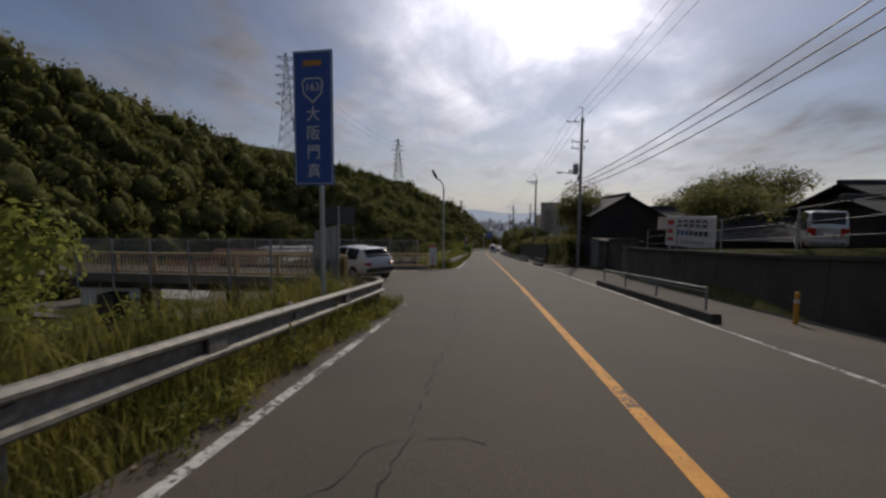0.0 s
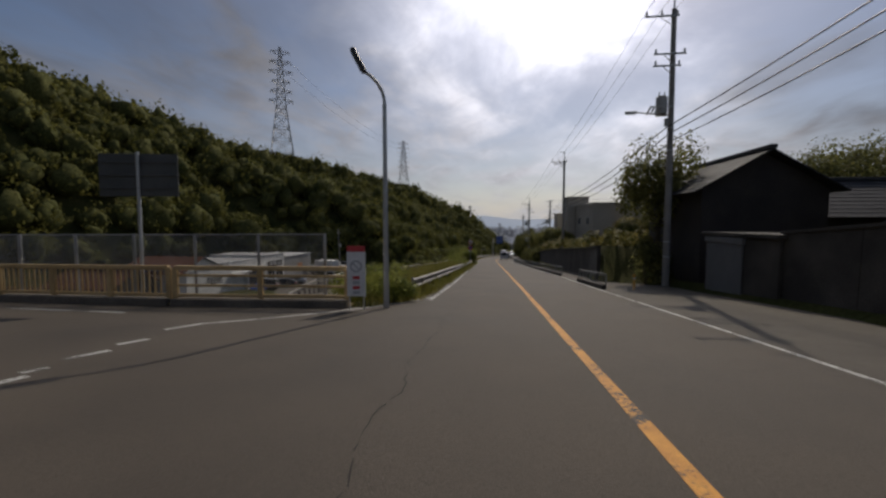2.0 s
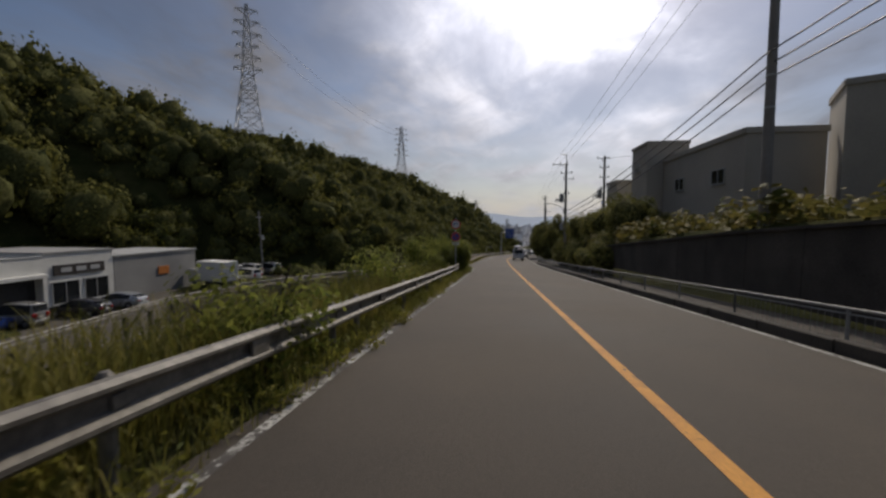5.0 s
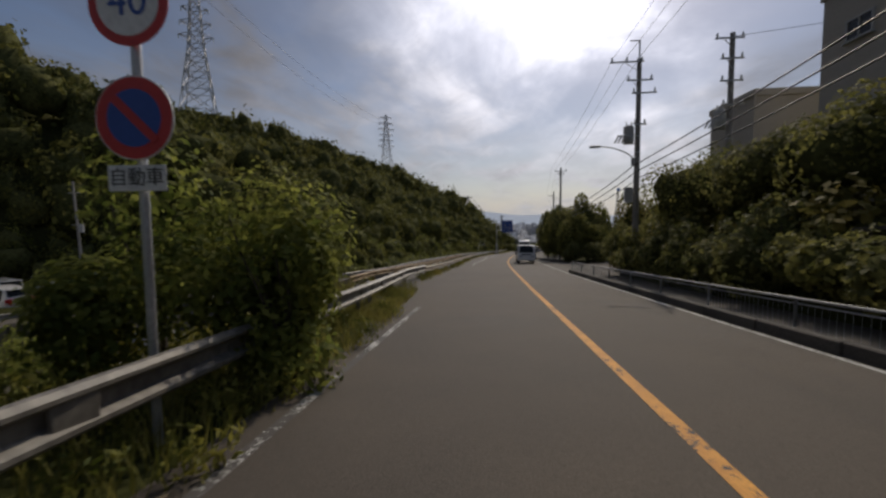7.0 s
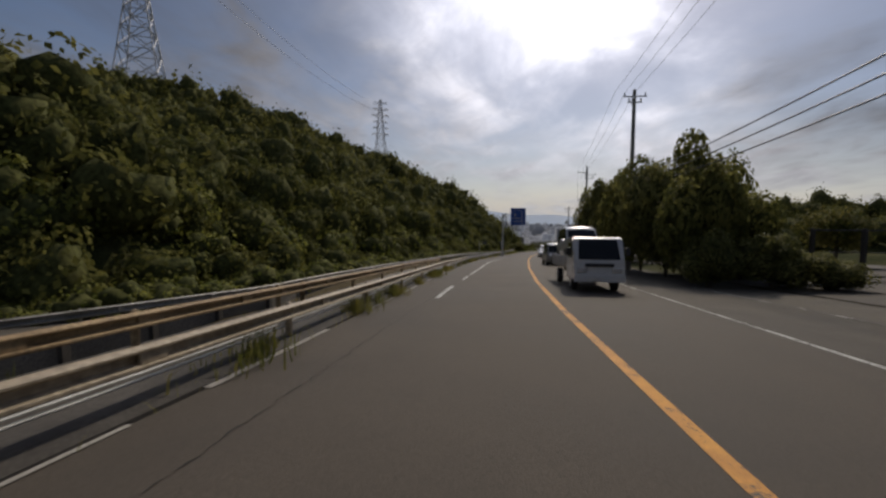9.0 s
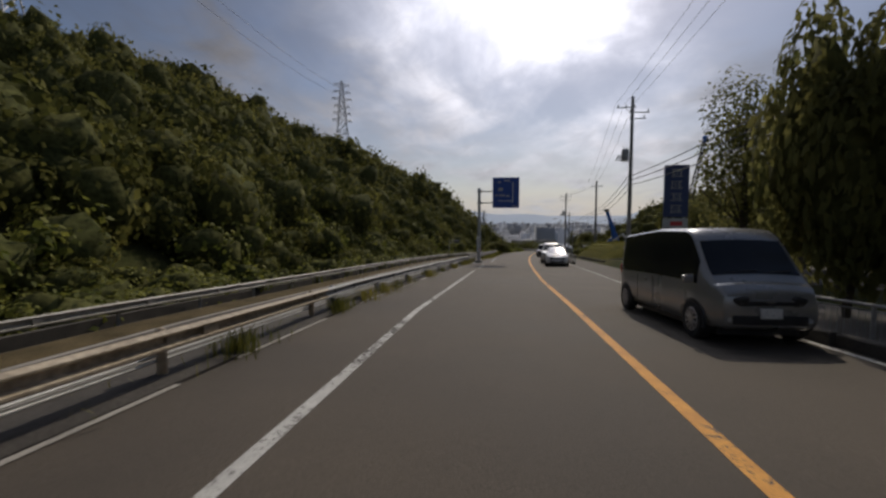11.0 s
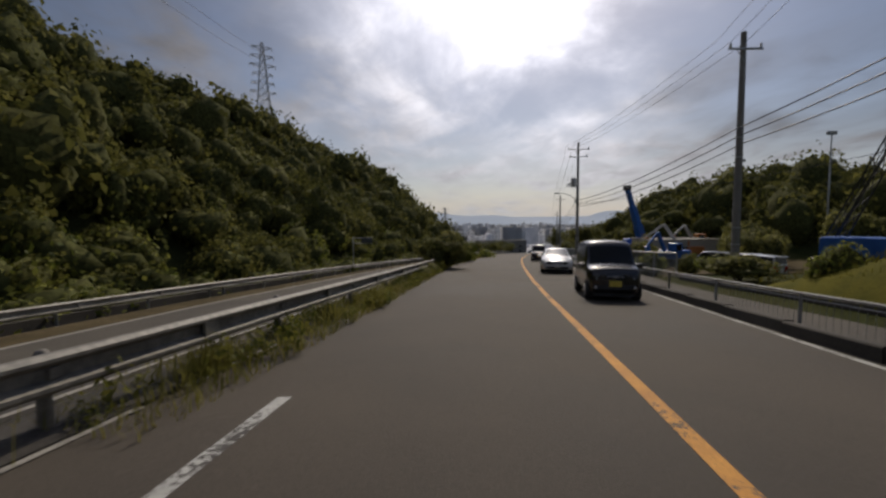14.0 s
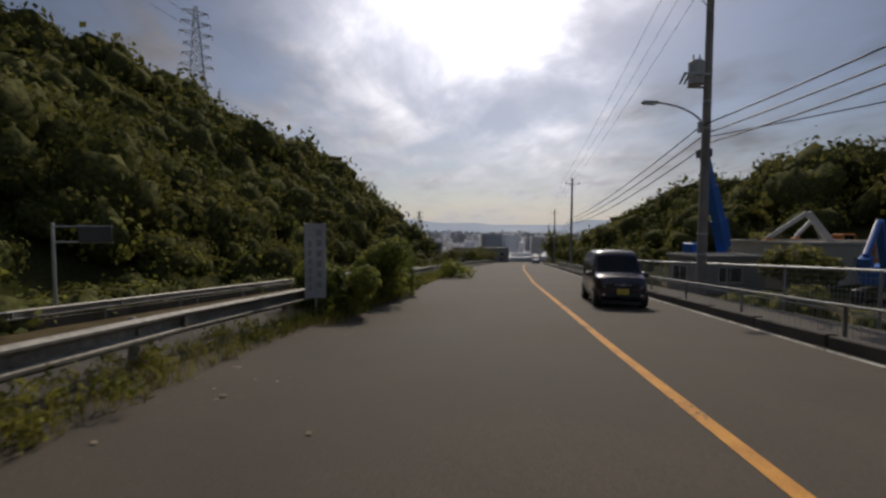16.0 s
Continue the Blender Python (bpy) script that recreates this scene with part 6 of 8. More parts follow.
def bridge_railing(pts, label, infill, h=1.25, group="bridge railings"):
    """Beige railing: top beam, bottom beam, posts and upright bars or panels."""
    base = Vector((*pts[0], deck_z(*pts[0])))
    root = thing("bridge_railing", Matrix.Translation(base), label, "railing", group)
    P = [Vector((x, y, deck_z(x, y))) - base for x, y in pts]
    bm = bmesh.new()
    for a, b in zip(P, P[1:]):
        d = b - a
        q = d.to_track_quat("Y", "Z").to_matrix().to_4x4()
        box(bm, (0.72 if infill == "panel" else 0.42, d.length + 0.1, 0.42), Matrix.Translation((a + b) / 2 + Vector((0, 0, 0.02))) @ q @ Matrix.Translation((0.12 if infill == "panel" else 0.0, 0, 0)), 0.02)
    part("footing", bm, DUSTY, root, "dusty concrete plinth")
    for a, b in zip(P, P[1:]):
        d = b - a
        q = d.to_track_quat("Y", "Z").to_matrix().to_4x4()
        for z, sx, sz, nm in ((h, 0.14, 0.13, "top_beam"), (0.44 if infill == "panel" else 0.32, 0.08, 0.10, "bottom_beam")):
            bm = bmesh.new()
            box(bm, (sx, d.length, sz), Matrix.Translation((a + b) / 2 + Vector((0, 0, z))) @ q, 0.02)
            part(nm, bm, BEIGE, root)
        n = max(1, int(d.length / (1.5 if infill == "panel" else 1.9)))
        for k in range(n + 1):
            c = a.lerp(b, k / n)
            bm = bmesh.new()
            box(bm, (0.11, 0.09 if infill == "panel" else 0.15, h), Matrix.Translation(c + Vector((0, 0, h / 2))) @ q, 0.012)
            box(bm, (0.24, 0.24, 0.03), Matrix.Translation(c + Vector((0, 0, 0.245 if infill == "panel" else 0.09))) @ q)
            part("post", bm, BEIGE, root)
        if infill == "bars":
            m = int(d.length / 0.2)
            for k in range(m):
                c = a.lerp(b, (k + 0.5) / m)
                bm = bmesh.new()
                box(bm, (0.03, 0.045, h - 0.4), Matrix.Translation(c + Vector((0, 0, 0.32 + (h - 0.4) / 2))) @ q)
                part("bar", bm, BEIGE, root)
        elif infill == "panel":
            bm = bmesh.new()
            box(bm, (0.02, d.length, h - 0.52), Matrix.Translation((a + b) / 2 + Vector((0, 0, 0.47 + (h - 0.52) / 2))) @ q @ Matrix.Translation((-0.03, 0, 0)))
            part("panel", bm, BEIGE_MESH, root, "perforated dull beige infill panel")
        else:
            for z in (0.62, 0.92):
                bm = bmesh.new()
                box(bm, (0.06, d.length, 0.07), Matrix.Translation((a + b) / 2 + Vector((0, 0, z))) @ q, 0.01)
                part("bottom_beam", bm, BEIGE, root)


bridge_railing([(-4.55, 13.35), (-7.05, 17.6)], "beige steel railing with perforated panels at the bridge corner", "panel")
bridge_railing([(-7.2, 17.9), (-20, 18.8)], "beige steel bridge railing with upright bars", "bars", 1.2)
bridge_railing([(-4.2, 30.6), (-9.4, 30.2)], "beige steel railing with long beams over the bank", "beams", 1.15)
bridge_railing([(-9.6, 30.2), (-20, 30.6)], "beige steel bridge railing with upright bars", "bars", 1.15)


def mesh_fence(pts, h, label, lift=0.0, mat=None):
    base = Vector((*pts[0], deck_z(*pts[0]) + lift))
    root = thing("mesh_fence", Matrix.Translation(base), label, "fence", "tall mesh fences")
    P = [Vector((x, y, deck_z(x, y) + lift)) - base for x, y in pts]
    for a, b in zip(P, P[1:]):
        d = b - a
        n = max(1, int(d.length / (1.2 if h > 2.25 else 1.9)))
        for k in range(n + 1):
            c = a.lerp(b, k / n)
            bm = bmesh.new()
            rod(bm, c + Vector((0, 0, -0.6)), c + Vector((0, 0, h)), 0.05, seg=10)
            part("post", bm, MESH_GREY, root)
        for k in range(n):
            c, e = a.lerp(b, k / n), a.lerp(b, (k + 1) / n)
            bm = bmesh.new()
            for z in (0.05, h * 0.5, h - 0.02):
                rod(bm, c + Vector((0, 0, z)), e + Vector((0, 0, z)), 0.016, seg=6)
            for j in range(1, 44):
                f = c.lerp(e, j / 44)
                rod(bm, f, f + Vector((0, 0, h)), 0.007, seg=3)
            part("panel", bm, MESH_GREY, root)


mesh_fence([(-4.75, 13.15), (-7.3, 17.5)], 2.3, "tall grey mesh fence panels behind the railing")
mesh_fence([(-7.5, 17.75), (-20, 18.6)], 1.9, "tall grey mesh fence along the bridge")
mesh_fence([(-5.0, 30.9), (-20, 31.0)], 2.2, "tall grey mesh fence along the bridge")


# ---------------------------------------------------------------- buildings
def gable_house(x0, x1, y0, y1, zb, eave, ridge, along, wall, roof, label, over=0.6, windows=(), name="house", group=""):
    """Walls, a pitched roof of tile courses with a ridge, and windows: (face, offset, height, w, h)."""
    cx, cy = (x0 + x1) / 2, (y0 + y1) / 2
    root = thing(name, pose(cx, cy, zb), label, name.replace("_", " "), group)
    w, d = x1 - x0, y1 - y0
    bm = bmesh.new()
    if along == "y":
        prism(bm, [(-w / 2, -0.4), (w / 2, -0.4), (w / 2, eave), (0, ridge - 0.1), (-w / 2, eave)], -d / 2, d / 2, "y")
    else:
        prism(bm, [(-d / 2, -0.4), (d / 2, -0.4), (d / 2, eave), (0, ridge - 0.1), (-d / 2, eave)], -w / 2, w / 2, "x")
    part("wall", bm, wall, root)
    half, run = (w / 2, d) if along == "y" else (d / 2, w)
    pitch = math.atan2(ridge - eave, half)
    ln = (half + over) / math.cos(pitch)
    n = max(6, int(ln / 0.42))
    for s in (-1, 1):
        for k in range(n):
            t = (k + 0.5) / n * ln
            off = half + over - t * math.cos(pitch)
            z = eave - over * math.tan(pitch) + t * math.sin(pitch) + 0.06
            m = Matrix.Translation((s * off, 0, z) if along == "y" else (0, s * off, z))
            rot = Matrix.Rotation(s * (pitch - 0.05), 4, "Y") if along == "y" else Matrix.Rotation(-s * (pitch - 0.05), 4, "X")
            size = (ln / n * 1.12, run + 2 * over, 0.055) if along == "y" else (run + 2 * over, ln / n * 1.12, 0.055)
            bm = bmesh.new()
            box(bm, size, m @ rot)
            part("roof_course", bm, roof, root)
    bm = bmesh.new()
    size = (0.34, run + 2 * over + 0.1, 0.26) if along == "y" else (run + 2 * over + 0.1, 0.34, 0.26)
    box(bm, size, Matrix.Translation((0, 0, ridge + 0.16)), 0.06)
    part("ridge", bm, roof, root)
    for face, off, z, ww, hh in windows:
        m = {"-y": pose(off, -d / 2 - 0.02, z), "-x": pose(-w / 2 - 0.02, off, z, 0, 0, -90), "+x": pose(w / 2 + 0.02, off, z, 0, 0, 90)}[face]
        window(root, m, ww, hh)
    return root


def window(root, m, w, h, sill=True):
    bm = bmesh.new()
    for x, z, sx, sz in ((0, h / 2, w + 0.1, 0.07), (0, -h / 2, w + 0.1, 0.07), (-w / 2, 0, 0.07, h), (w / 2, 0, 0.07, h), (0, 0, 0.05, h)):
        box(bm, (sx, 0.09, sz), Matrix.Translation((x, 0, z)))
    fr = part("window", bm, SHUTTER, root)
    fr.matrix_basis = m
    for s in (-1, 1):
        bm = bmesh.new()
        box(bm, (w / 2 - 0.06, 0.02, h - 0.06), Matrix.Translation((s * w / 4, 0.01, 0)))
        part("pane", bm, GLASS, fr)
    if sill:
        bm = bmesh.new()
        box(bm, (w + 0.2, 0.16, 0.05), Matrix.Translation((0, -0.04, -h / 2 - 0.05)))
        part("sill", bm, SHUTTER, fr)


def block_building(x0, x1, y0, y1, zb, zt, wall, label, parapet=0.35, windows=(), name="building", category="building", turn=0):
    cx, cy = (x0 + x1) / 2, (y0 + y1) / 2
    root = thing(name, pose(cx, cy, zb, 0, 0, turn), label, category)
    w, d, h = x1 - x0, y1 - y0, zt - zb
    bm = bmesh.new()
    box(bm, (w, d, h + 0.5), Matrix.Translation((0, 0, h / 2 - 0.25)))
    part("wall", bm, wall, root)
    bm = bmesh.new()
    for sx, sy, px, py in ((w + 0.16, 0.24, 0, -d / 2), (w + 0.16, 0.24, 0, d / 2), (0.24, d - 0.3, -w / 2, 0), (0.24, d - 0.3, w / 2, 0)):
        box(bm, (sx, sy, parapet), Matrix.Translation((px, py, h + parapet / 2 - 0.05)), 0.02)
    part("parapet", bm, wall, root)
    for face, off, z, ww, hh in windows:
        m = {"-y": pose(off, -d / 2 - 0.03, z), "-x": pose(-w / 2 - 0.03, off, z, 0, 0, -90), "+x": pose(w / 2 + 0.03, off, z, 0, 0, 90)}[face]
        window(root, m, ww, hh)
    return root


# house by the junction, with its garage
zb = float(road_z(40))
gable_house(10.4, 16.2, 41.4, 48.5, zb - 0.3, 5.3, 7.0, "y", WALL_DARK, ROOF_TILE, "house with a tiled gable roof, backlit shade in its dark walls", 0.55,
            (("-x", 1.0, 4.2, 1.6, 0.9),))
gable_house(16.3, 25.0, 43.0, 50.0, zb - 0.3, 4.0, 5.9, "x", WALL_DARK, ROOF_TILE, "lower dark wing of a house with a tiled roof", 0.5)
gable_house(15.0, 22.0, 30.5, 36.0, zb + 0.3, 3.0, 4.2, "x", WALL_DARK, ROOF_TILE, "low dark house wing with a tiled roof", 0.6)
gable_house(24.0, 38.0, 24.0, 36.0, float(ground_z(30, 30)), 2.6, 4.7, "x", WALL_DARK, ROOF_TILE, "large traditional house with layered dark tiled roofs", 1.1, (("-x", 0.0, 2.4, 2.4, 1.2), ("-x", -3.2, 2.4, 1.6, 1.2)))
gable_house(20.5, 27.0, 22.0, 29.0, float(ground_z(24, 26)), 1.9, 3.1, "x", WALL_DARK, ROOF_TILE, "low tiled outbuilding beside a large house", 0.8)


def garage():
    root = thing("garage", pose(10.9, 36.6, zb), "grey concrete garage with a closed roller shutter", "garage")
    bm = bmesh.new()
    box(bm, (2.6, 5.0, 2.95), Matrix.Translation((0, 0, 1.2)), 0.03)
    part("wall", bm, CONCRETE_DARK, root)
    bm = bmesh.new()
    box(bm, (2.9, 5.3, 0.16), Matrix.Translation((0, 0, 2.74)), 0.03)
    part("roof", bm, CONCRETE_DARK, root)
    bm = bmesh.new()
    box(bm, (0.03, 2.7, 2.36), Matrix.Translation((-1.32, 0.9, 1.22)))
    sh = part("shutter", bm, SHUTTER_DIM, root, "dull grey roller shutter")
    for k in range(26):
        bm = bmesh.new()
        box(bm, (0.05, 2.7, 0.085), Matrix.Translation((-1.34, 0.9, 0.1 + k * 0.09)), 0.012)
        part("slat", bm, SHUTTER_DIM, sh)
    bm = bmesh.new()
    box(bm, (0.14, 2.9, 0.24), Matrix.Translation((-1.35, 0.9, 2.5)), 0.02)
    part("shutter_box", bm, SHUTTER_DIM, sh)


garage()
retaining_wall(28, 34.2, 2.4, CONCRETE_DARK, "dark boundary wall beside the garage", "wall_garden", lambda y: 9.7 + 0 * y)


def car_park_fence():
    pts = [(right_x(y) + 0.6, y) for y in np.arange(-8, 28, 4.0)]
    base = Vector((float(pts[0][0]), pts[0][1], float(ground_z(pts[0][0] + 1.0, pts[0][1]))))
    root = thing("wire_fence", Matrix.Translation(base), "low grey wire fence along the car park edge", "fence")
    P = [Vector((float(x), y, float(ground_z(float(x) + 1.0, y)))) - base for x, y in pts]
    for p in P:
        bm = bmesh.new()
        rod(bm, p + Vector((0, 0, -0.4)), p + Vector((0, 0, 1.1)), 0.03, seg=8)
        part("post", bm, MESH_GREY, root)
    for a, b in zip(P, P[1:]):
        bm = bmesh.new()
        for z in (0.3, 0.7, 1.08):
            rod(bm, a + Vector((0, 0, z)), b + Vector((0, 0, z)), 0.008, seg=6)
        part("rail", bm, DARK, root)


car_park_fence()
sheet("car_park", lambda y: right_x(y) + 1.2, lambda y: right_x(y) + 15, np.arange(-30, 27, 1.5), 6, lambda X, Y: ground_z(X, Y) - road_z(Y) + 0.05, SOIL, "bare earth car park above the retaining wall", "ground")


def billboard():
    root = thing("billboard", pose(10.15, 22.1, 0.08, 0, 0, -83), "white roadside hoarding with red and dark lettering", "billboard")
    p = panel(4.0, 1.55, WHITE_SIGN, Matrix.Translation((0, 0, 0.78)), root, "board", 0.05)
    for x in (-1.8, 0, 1.8):
        bm = bmesh.new()
        box(bm, (0.08, 0.08, 2.2), Matrix.Translation((x, 0.07, 0.5)))
        part("post", bm, STEEL, root)
    bar(0.62, 0.26, RED_SIGN, -1.55, 0.45, p, "arrow", -0.03)
    bar(0.5, 0.24, RED_SIGN, -1.6, 0.0, p, "lettering", -0.03)
    bar(0.6, 0.2, RED_SIGN, -1.55, -0.42, p, "lettering", -0.03)
    for k in range(5):
        bar(0.34, 0.36, DARK, -0.75 + 0.5 * k, 0.42, p, "lettering", -0.03)
        bar(0.2, 0.1, WHITE_SIGN, -0.75 + 0.5 * k, 0.42, p, "lettering", -0.034)
    for k in range(7):
        bar(0.28, 0.24, BLUE_SIGN if k < 3 else DARK, -0.85 + 0.37 * k, -0.05, p, "lettering", -0.03)
    bar(1.9, 0.16, SHUTTER, 0.3, -0.5, p, "lettering", -0.03)


billboard()

# works on the hill above the creeper bank
block_building(14.6, 19.2, 84.0, 97.4, -6.0, 2.8, WALL_TAN, "plain tan factory block above the thicket", 0.4, windows=(("-x", -3.5, 6.4, 1.8, 1.0), ("-x", 3.0, 6.4, 1.8, 1.0)))
block_building(13.2, 16.9, 97.7, 102.4, -6.5, 4.6, WALL_TAN, "tan stair tower of the works with a flat parapet", 0.3, windows=(("-x", 0.4, 9.2, 1.2, 0.8),))
block_building(19.2, 22.6, 80.4, 85.4, -5.0, 4.8, WALL_TAN, "tan tower block of the works with a parapet", windows=(), turn=-27)
block_building(12.6, 16.0, 106.0, 110.5, -6.0, 1.7, WALL_TAN, "low tan annex of the works")

# the garage works in the yard below
ZB = -10.4


def workshop():
    """White facade in three stretches: a lettered wall, two vehicle bays and an office corner."""
    x, y0, y1 = -38.2, 66.5, 91.0
    root = thing("workshop", pose(x, 0, ZB), "long white vehicle workshop with open bays below the road", "workshop")

    def slab(name, a, b, z0, z1, xa, xb, mat, label="", bev=0.02):
        bm = bmesh.new()
        box(bm, (xb - xa, b - a, z1 - z0), Matrix.Translation(((xa + xb) / 2, (a + b) / 2, (z0 + z1) / 2)), bev)
        return part(name, bm, mat, root, label)

    slab("wall", y0, 75.0, -0.5, 4.3, -10.0, 0.0, WALL_WHITE)
    slab("wall", 75.0, 84.6, -0.5, 4.5, -10.0, -0.9, WALL_GREY)
    slab("wall", 84.6, y1, -0.5, 4.9, -10.0, 0.0, WALL_WHITE)
    slab("lintel", 75.0, 84.6, 3.1, 4.7, -0.9, 0.02, WALL_WHITE)
    slab("pier", 79.55, 79.95, -0.3, 3.1, -0.9, 0.0, WALL_WHITE)
    slab("pier", 75.0, 75.3, -0.3, 3.1, -0.9, 0.0, WALL_WHITE)
    door = slab("roller_door", 75.3, 79.55, 0.0, 3.1, -0.52, -0.47, WALL_WHITE, "closed white roller door")
    for k in range(30):
        bm = bmesh.new()
        box(bm, (0.05, 4.2, 0.10), Matrix.Translation((-0.45, 77.42, 0.05 + k * 0.104)))
        part("slat", bm, WALL_WHITE, door)
    # inner shade of the open bay is a dark sheet before its back wall
    slab("bay_shade_sheet", 79.95, 84.6, 0.0, 3.1, -0.88, -0.80, DARK, "dark sheet standing in for the shade inside an open bay")
    slab("canopy", 75.2, 79.7, 2.85, 3.15, 0.0, 0.7, WALL_WHITE)
    slab("canopy", 80.0, 84.5, 3.0, 3.3, 0.0, 0.7, WALL_WHITE)
    slab("roof", y0 - 0.1, 84.6, 4.5, 4.66, -10.2, -0.9, WALL_GREY)
    slab("roof", 84.6, y1 + 0.1, 4.9, 5.06, -10.2, 0.1, WALL_GREY)
    slab("coping", y0 - 0.1, 75.05, 4.3, 4.42, -0.3, 0.08, SHUTTER)
    slab("coping", 75.05, 84.6, 4.7, 4.8, -0.3, 0.08, SHUTTER)
    slab("fascia_sign", 85.4, 90.0, 3.0, 3.9, 0.0, 0.12, WALL_DARK, "dark sign board over the office windows")
    for k in range(3):
        slab("logo_shape", 86.0 + k * 1.3, 86.9 + k * 1.3, 3.25, 3.65, 0.12, 0.14, SHUTTER, "", 0.0)
    for yy in (86.4, 89.2):
        window(root, pose(0.03, yy, 1.5, 0, 0, 90), 2.3, 1.9)
    for a, w, h, z in ((70.6, 0.62, 0.95, 2.55), (71.3, 0.5, 0.75, 2.6), (71.95, 0.5, 0.9, 2.65), (72.6, 0.5, 0.62, 2.7), (73.25, 0.5, 0.9, 2.75)):
        bm = bmesh.new()
        for dz, ww in ((h / 2, w), (-h / 2, w), (0, w * 0.8)):
            box(bm, (0.03, ww, 0.13), Matrix.Translation((0.03, a, z + dz)) @ pose(0, 0, 0, 6, 0, 0))
        box(bm, (0.03, 0.14, h), Matrix.Translation((0.03, a - w / 2 + 0.05, z)) @ pose(0, 0, 0, -14, 0, 0))
        part("logo_shape", bm, DARK, root)
    # the gabled hall behind the lettered wall
    bm = bmesh.new()
    prism(bm, [(66.4, 3.6), (66.4, 4.2), (69.9, 5.85), (73.4, 4.4), (73.4, 3.6)], -9.0, -0.35, "x")
    part("gable", bm, WALL_WHITE, root)
    for s, (a, za, b, zc) in ((-1, (65.9, 4.0, 69.9, 5.95)), (1, (69.9, 5.95, 73.9, 4.2))):
        ln, p = math.hypot(b - a, zc - za), math.atan2(zc - za, b - a)
        for k in range(9):
            t = (k + 0.5) / 9
            bm = bmesh.new()
            box(bm, (9.4, ln / 9 * 1.08, 0.07), Matrix.Translation((-4.7, a + (b - a) * t, za + (zc - za) * t + 0.05)) @ Matrix.Rotation(p, 4, "X"))
            part("roof_course", bm, ROOF_RUST if s < 0 else WALL_GREY, root)
    # grey annex
    r2 = thing("annex", pose(x, 96.6, ZB), "blue-grey metal shed beside the white workshop", "shed")
    bm = bmesh.new()
    box(bm, (8, 11.0, 4.6), Matrix.Translation((-4.0, 0, 1.9)))
    part("wall", bm, WALL_GREY, r2)
    bm = bmesh.new()
    box(bm, (8.3, 11.2, 0.16), Matrix.Translation((-4.0, 0, 4.26)))
    part("roof", bm, SHUTTER, r2)
    bm = bmesh.new()
    box(bm, (0.08, 1.5, 0.9), Matrix.Translation((0.05, 0.5, 2.2)), 0.02)
    part("banner", bm, MACHINE_ORANGE, r2, "small orange banner")
    gable_house(-50, -41.5, 59.5, 65.6, ZB, 3.4, 4.9, "x", WALL_DARK, ROOF_RUST, "gabled shed with a rusty brown roof, shade in its dark walls", 0.4, name="shed")
    gable_house(-47, -38, 44, 54, ZB + 0.4, 3.2, 4.4, "x", WALL_WHITE, ROOF_RUST, "low pale shed with a brown roof", 0.4, name="shed")


workshop()


def yard_dz(X, Y):
    t = np.clip((low_l(Y) - X) / np.maximum(low_l(Y) - foot_x(Y), 1.0), 0, 1)
    return rail_d(Y) + (yard_d(Y) - rail_d(Y)) * t + 0.05


sheet("yard", lambda y: np.minimum(foot_x(y) + 1.5, low_l(y) - 3.0), lambda y: low_l(y) - 0.25, np.arange(36, 136, 1.5), 10, yard_dz, ASPHALT_OLD, "paved yard in front of the workshop", "yard")


def lot():
    sheet("side_lot", lambda y: right_x(y) + 0.12, lambda y: right_x(y) + 16, np.arange(111, 134, 1.5), 8, lambda X, Y: ground_z(X, Y) - road_z(Y) + 0.05, ASPHALT_OLD, "asphalt lot entrance beside the road", "yard")
    sheet("side_lane", lambda y: right_x(y) + 0.12, lambda y: right_x(y) + 22, np.arange(158.5, 177.6, 1.5), 8, lambda X, Y: ground_z(X, Y) - road_z(Y) + 0.05, ASPHALT_OLD, "asphalt entrance of a side lane", "yard")
    sheet("gated_yard", lambda y: 13.6 + 0 * y, lambda y: 33.0 + 0 * y, np.arange(134, 160, 2.0), 8, lambda X, Y: ground_z(X, Y) - road_z(Y) + 0.05, ASPHALT_OLD, "grey yard behind a metal gate", "yard")
    root = thing("metal_gate", on_ground(14.6, 134.2, 0, 4), "dark metal gate of open frames across a lot entrance", "gate")
    for x in (0.0, 2.55, 5.1, 7.6):
        bm = bmesh.new()
        box(bm, (0.13, 0.13, 2.85), Matrix.Translation((x, 0, 1.3)), 0.01)
        part("post", bm, DARK, root)
    for k in range(3):
        x = 0.07 + 2.53 * k
        leaf = None
        for nm, size, at in (("leaf", (2.36, 0.05, 0.09), (1.2, 0, 2.62)), ("bottom_rail", (2.36, 0.05, 0.08), (1.2, 0, 0.26)), ("middle_rail", (2.36, 0.04, 0.05), (1.2, 0, 1.5)), ("stile", (0.06, 0.05, 2.3), (0.06, 0, 1.44)), ("stile", (0.06, 0.05, 2.3), (2.34, 0, 1.44))):
            bm = bmesh.new()
            box(bm, size, Matrix.Translation((x + at[0], 0, at[2])), 0.006)
            leaf = leaf or part(nm, bm, DARK, root)
            if nm != "leaf":
                part(nm, bm, DARK, leaf)


lot()


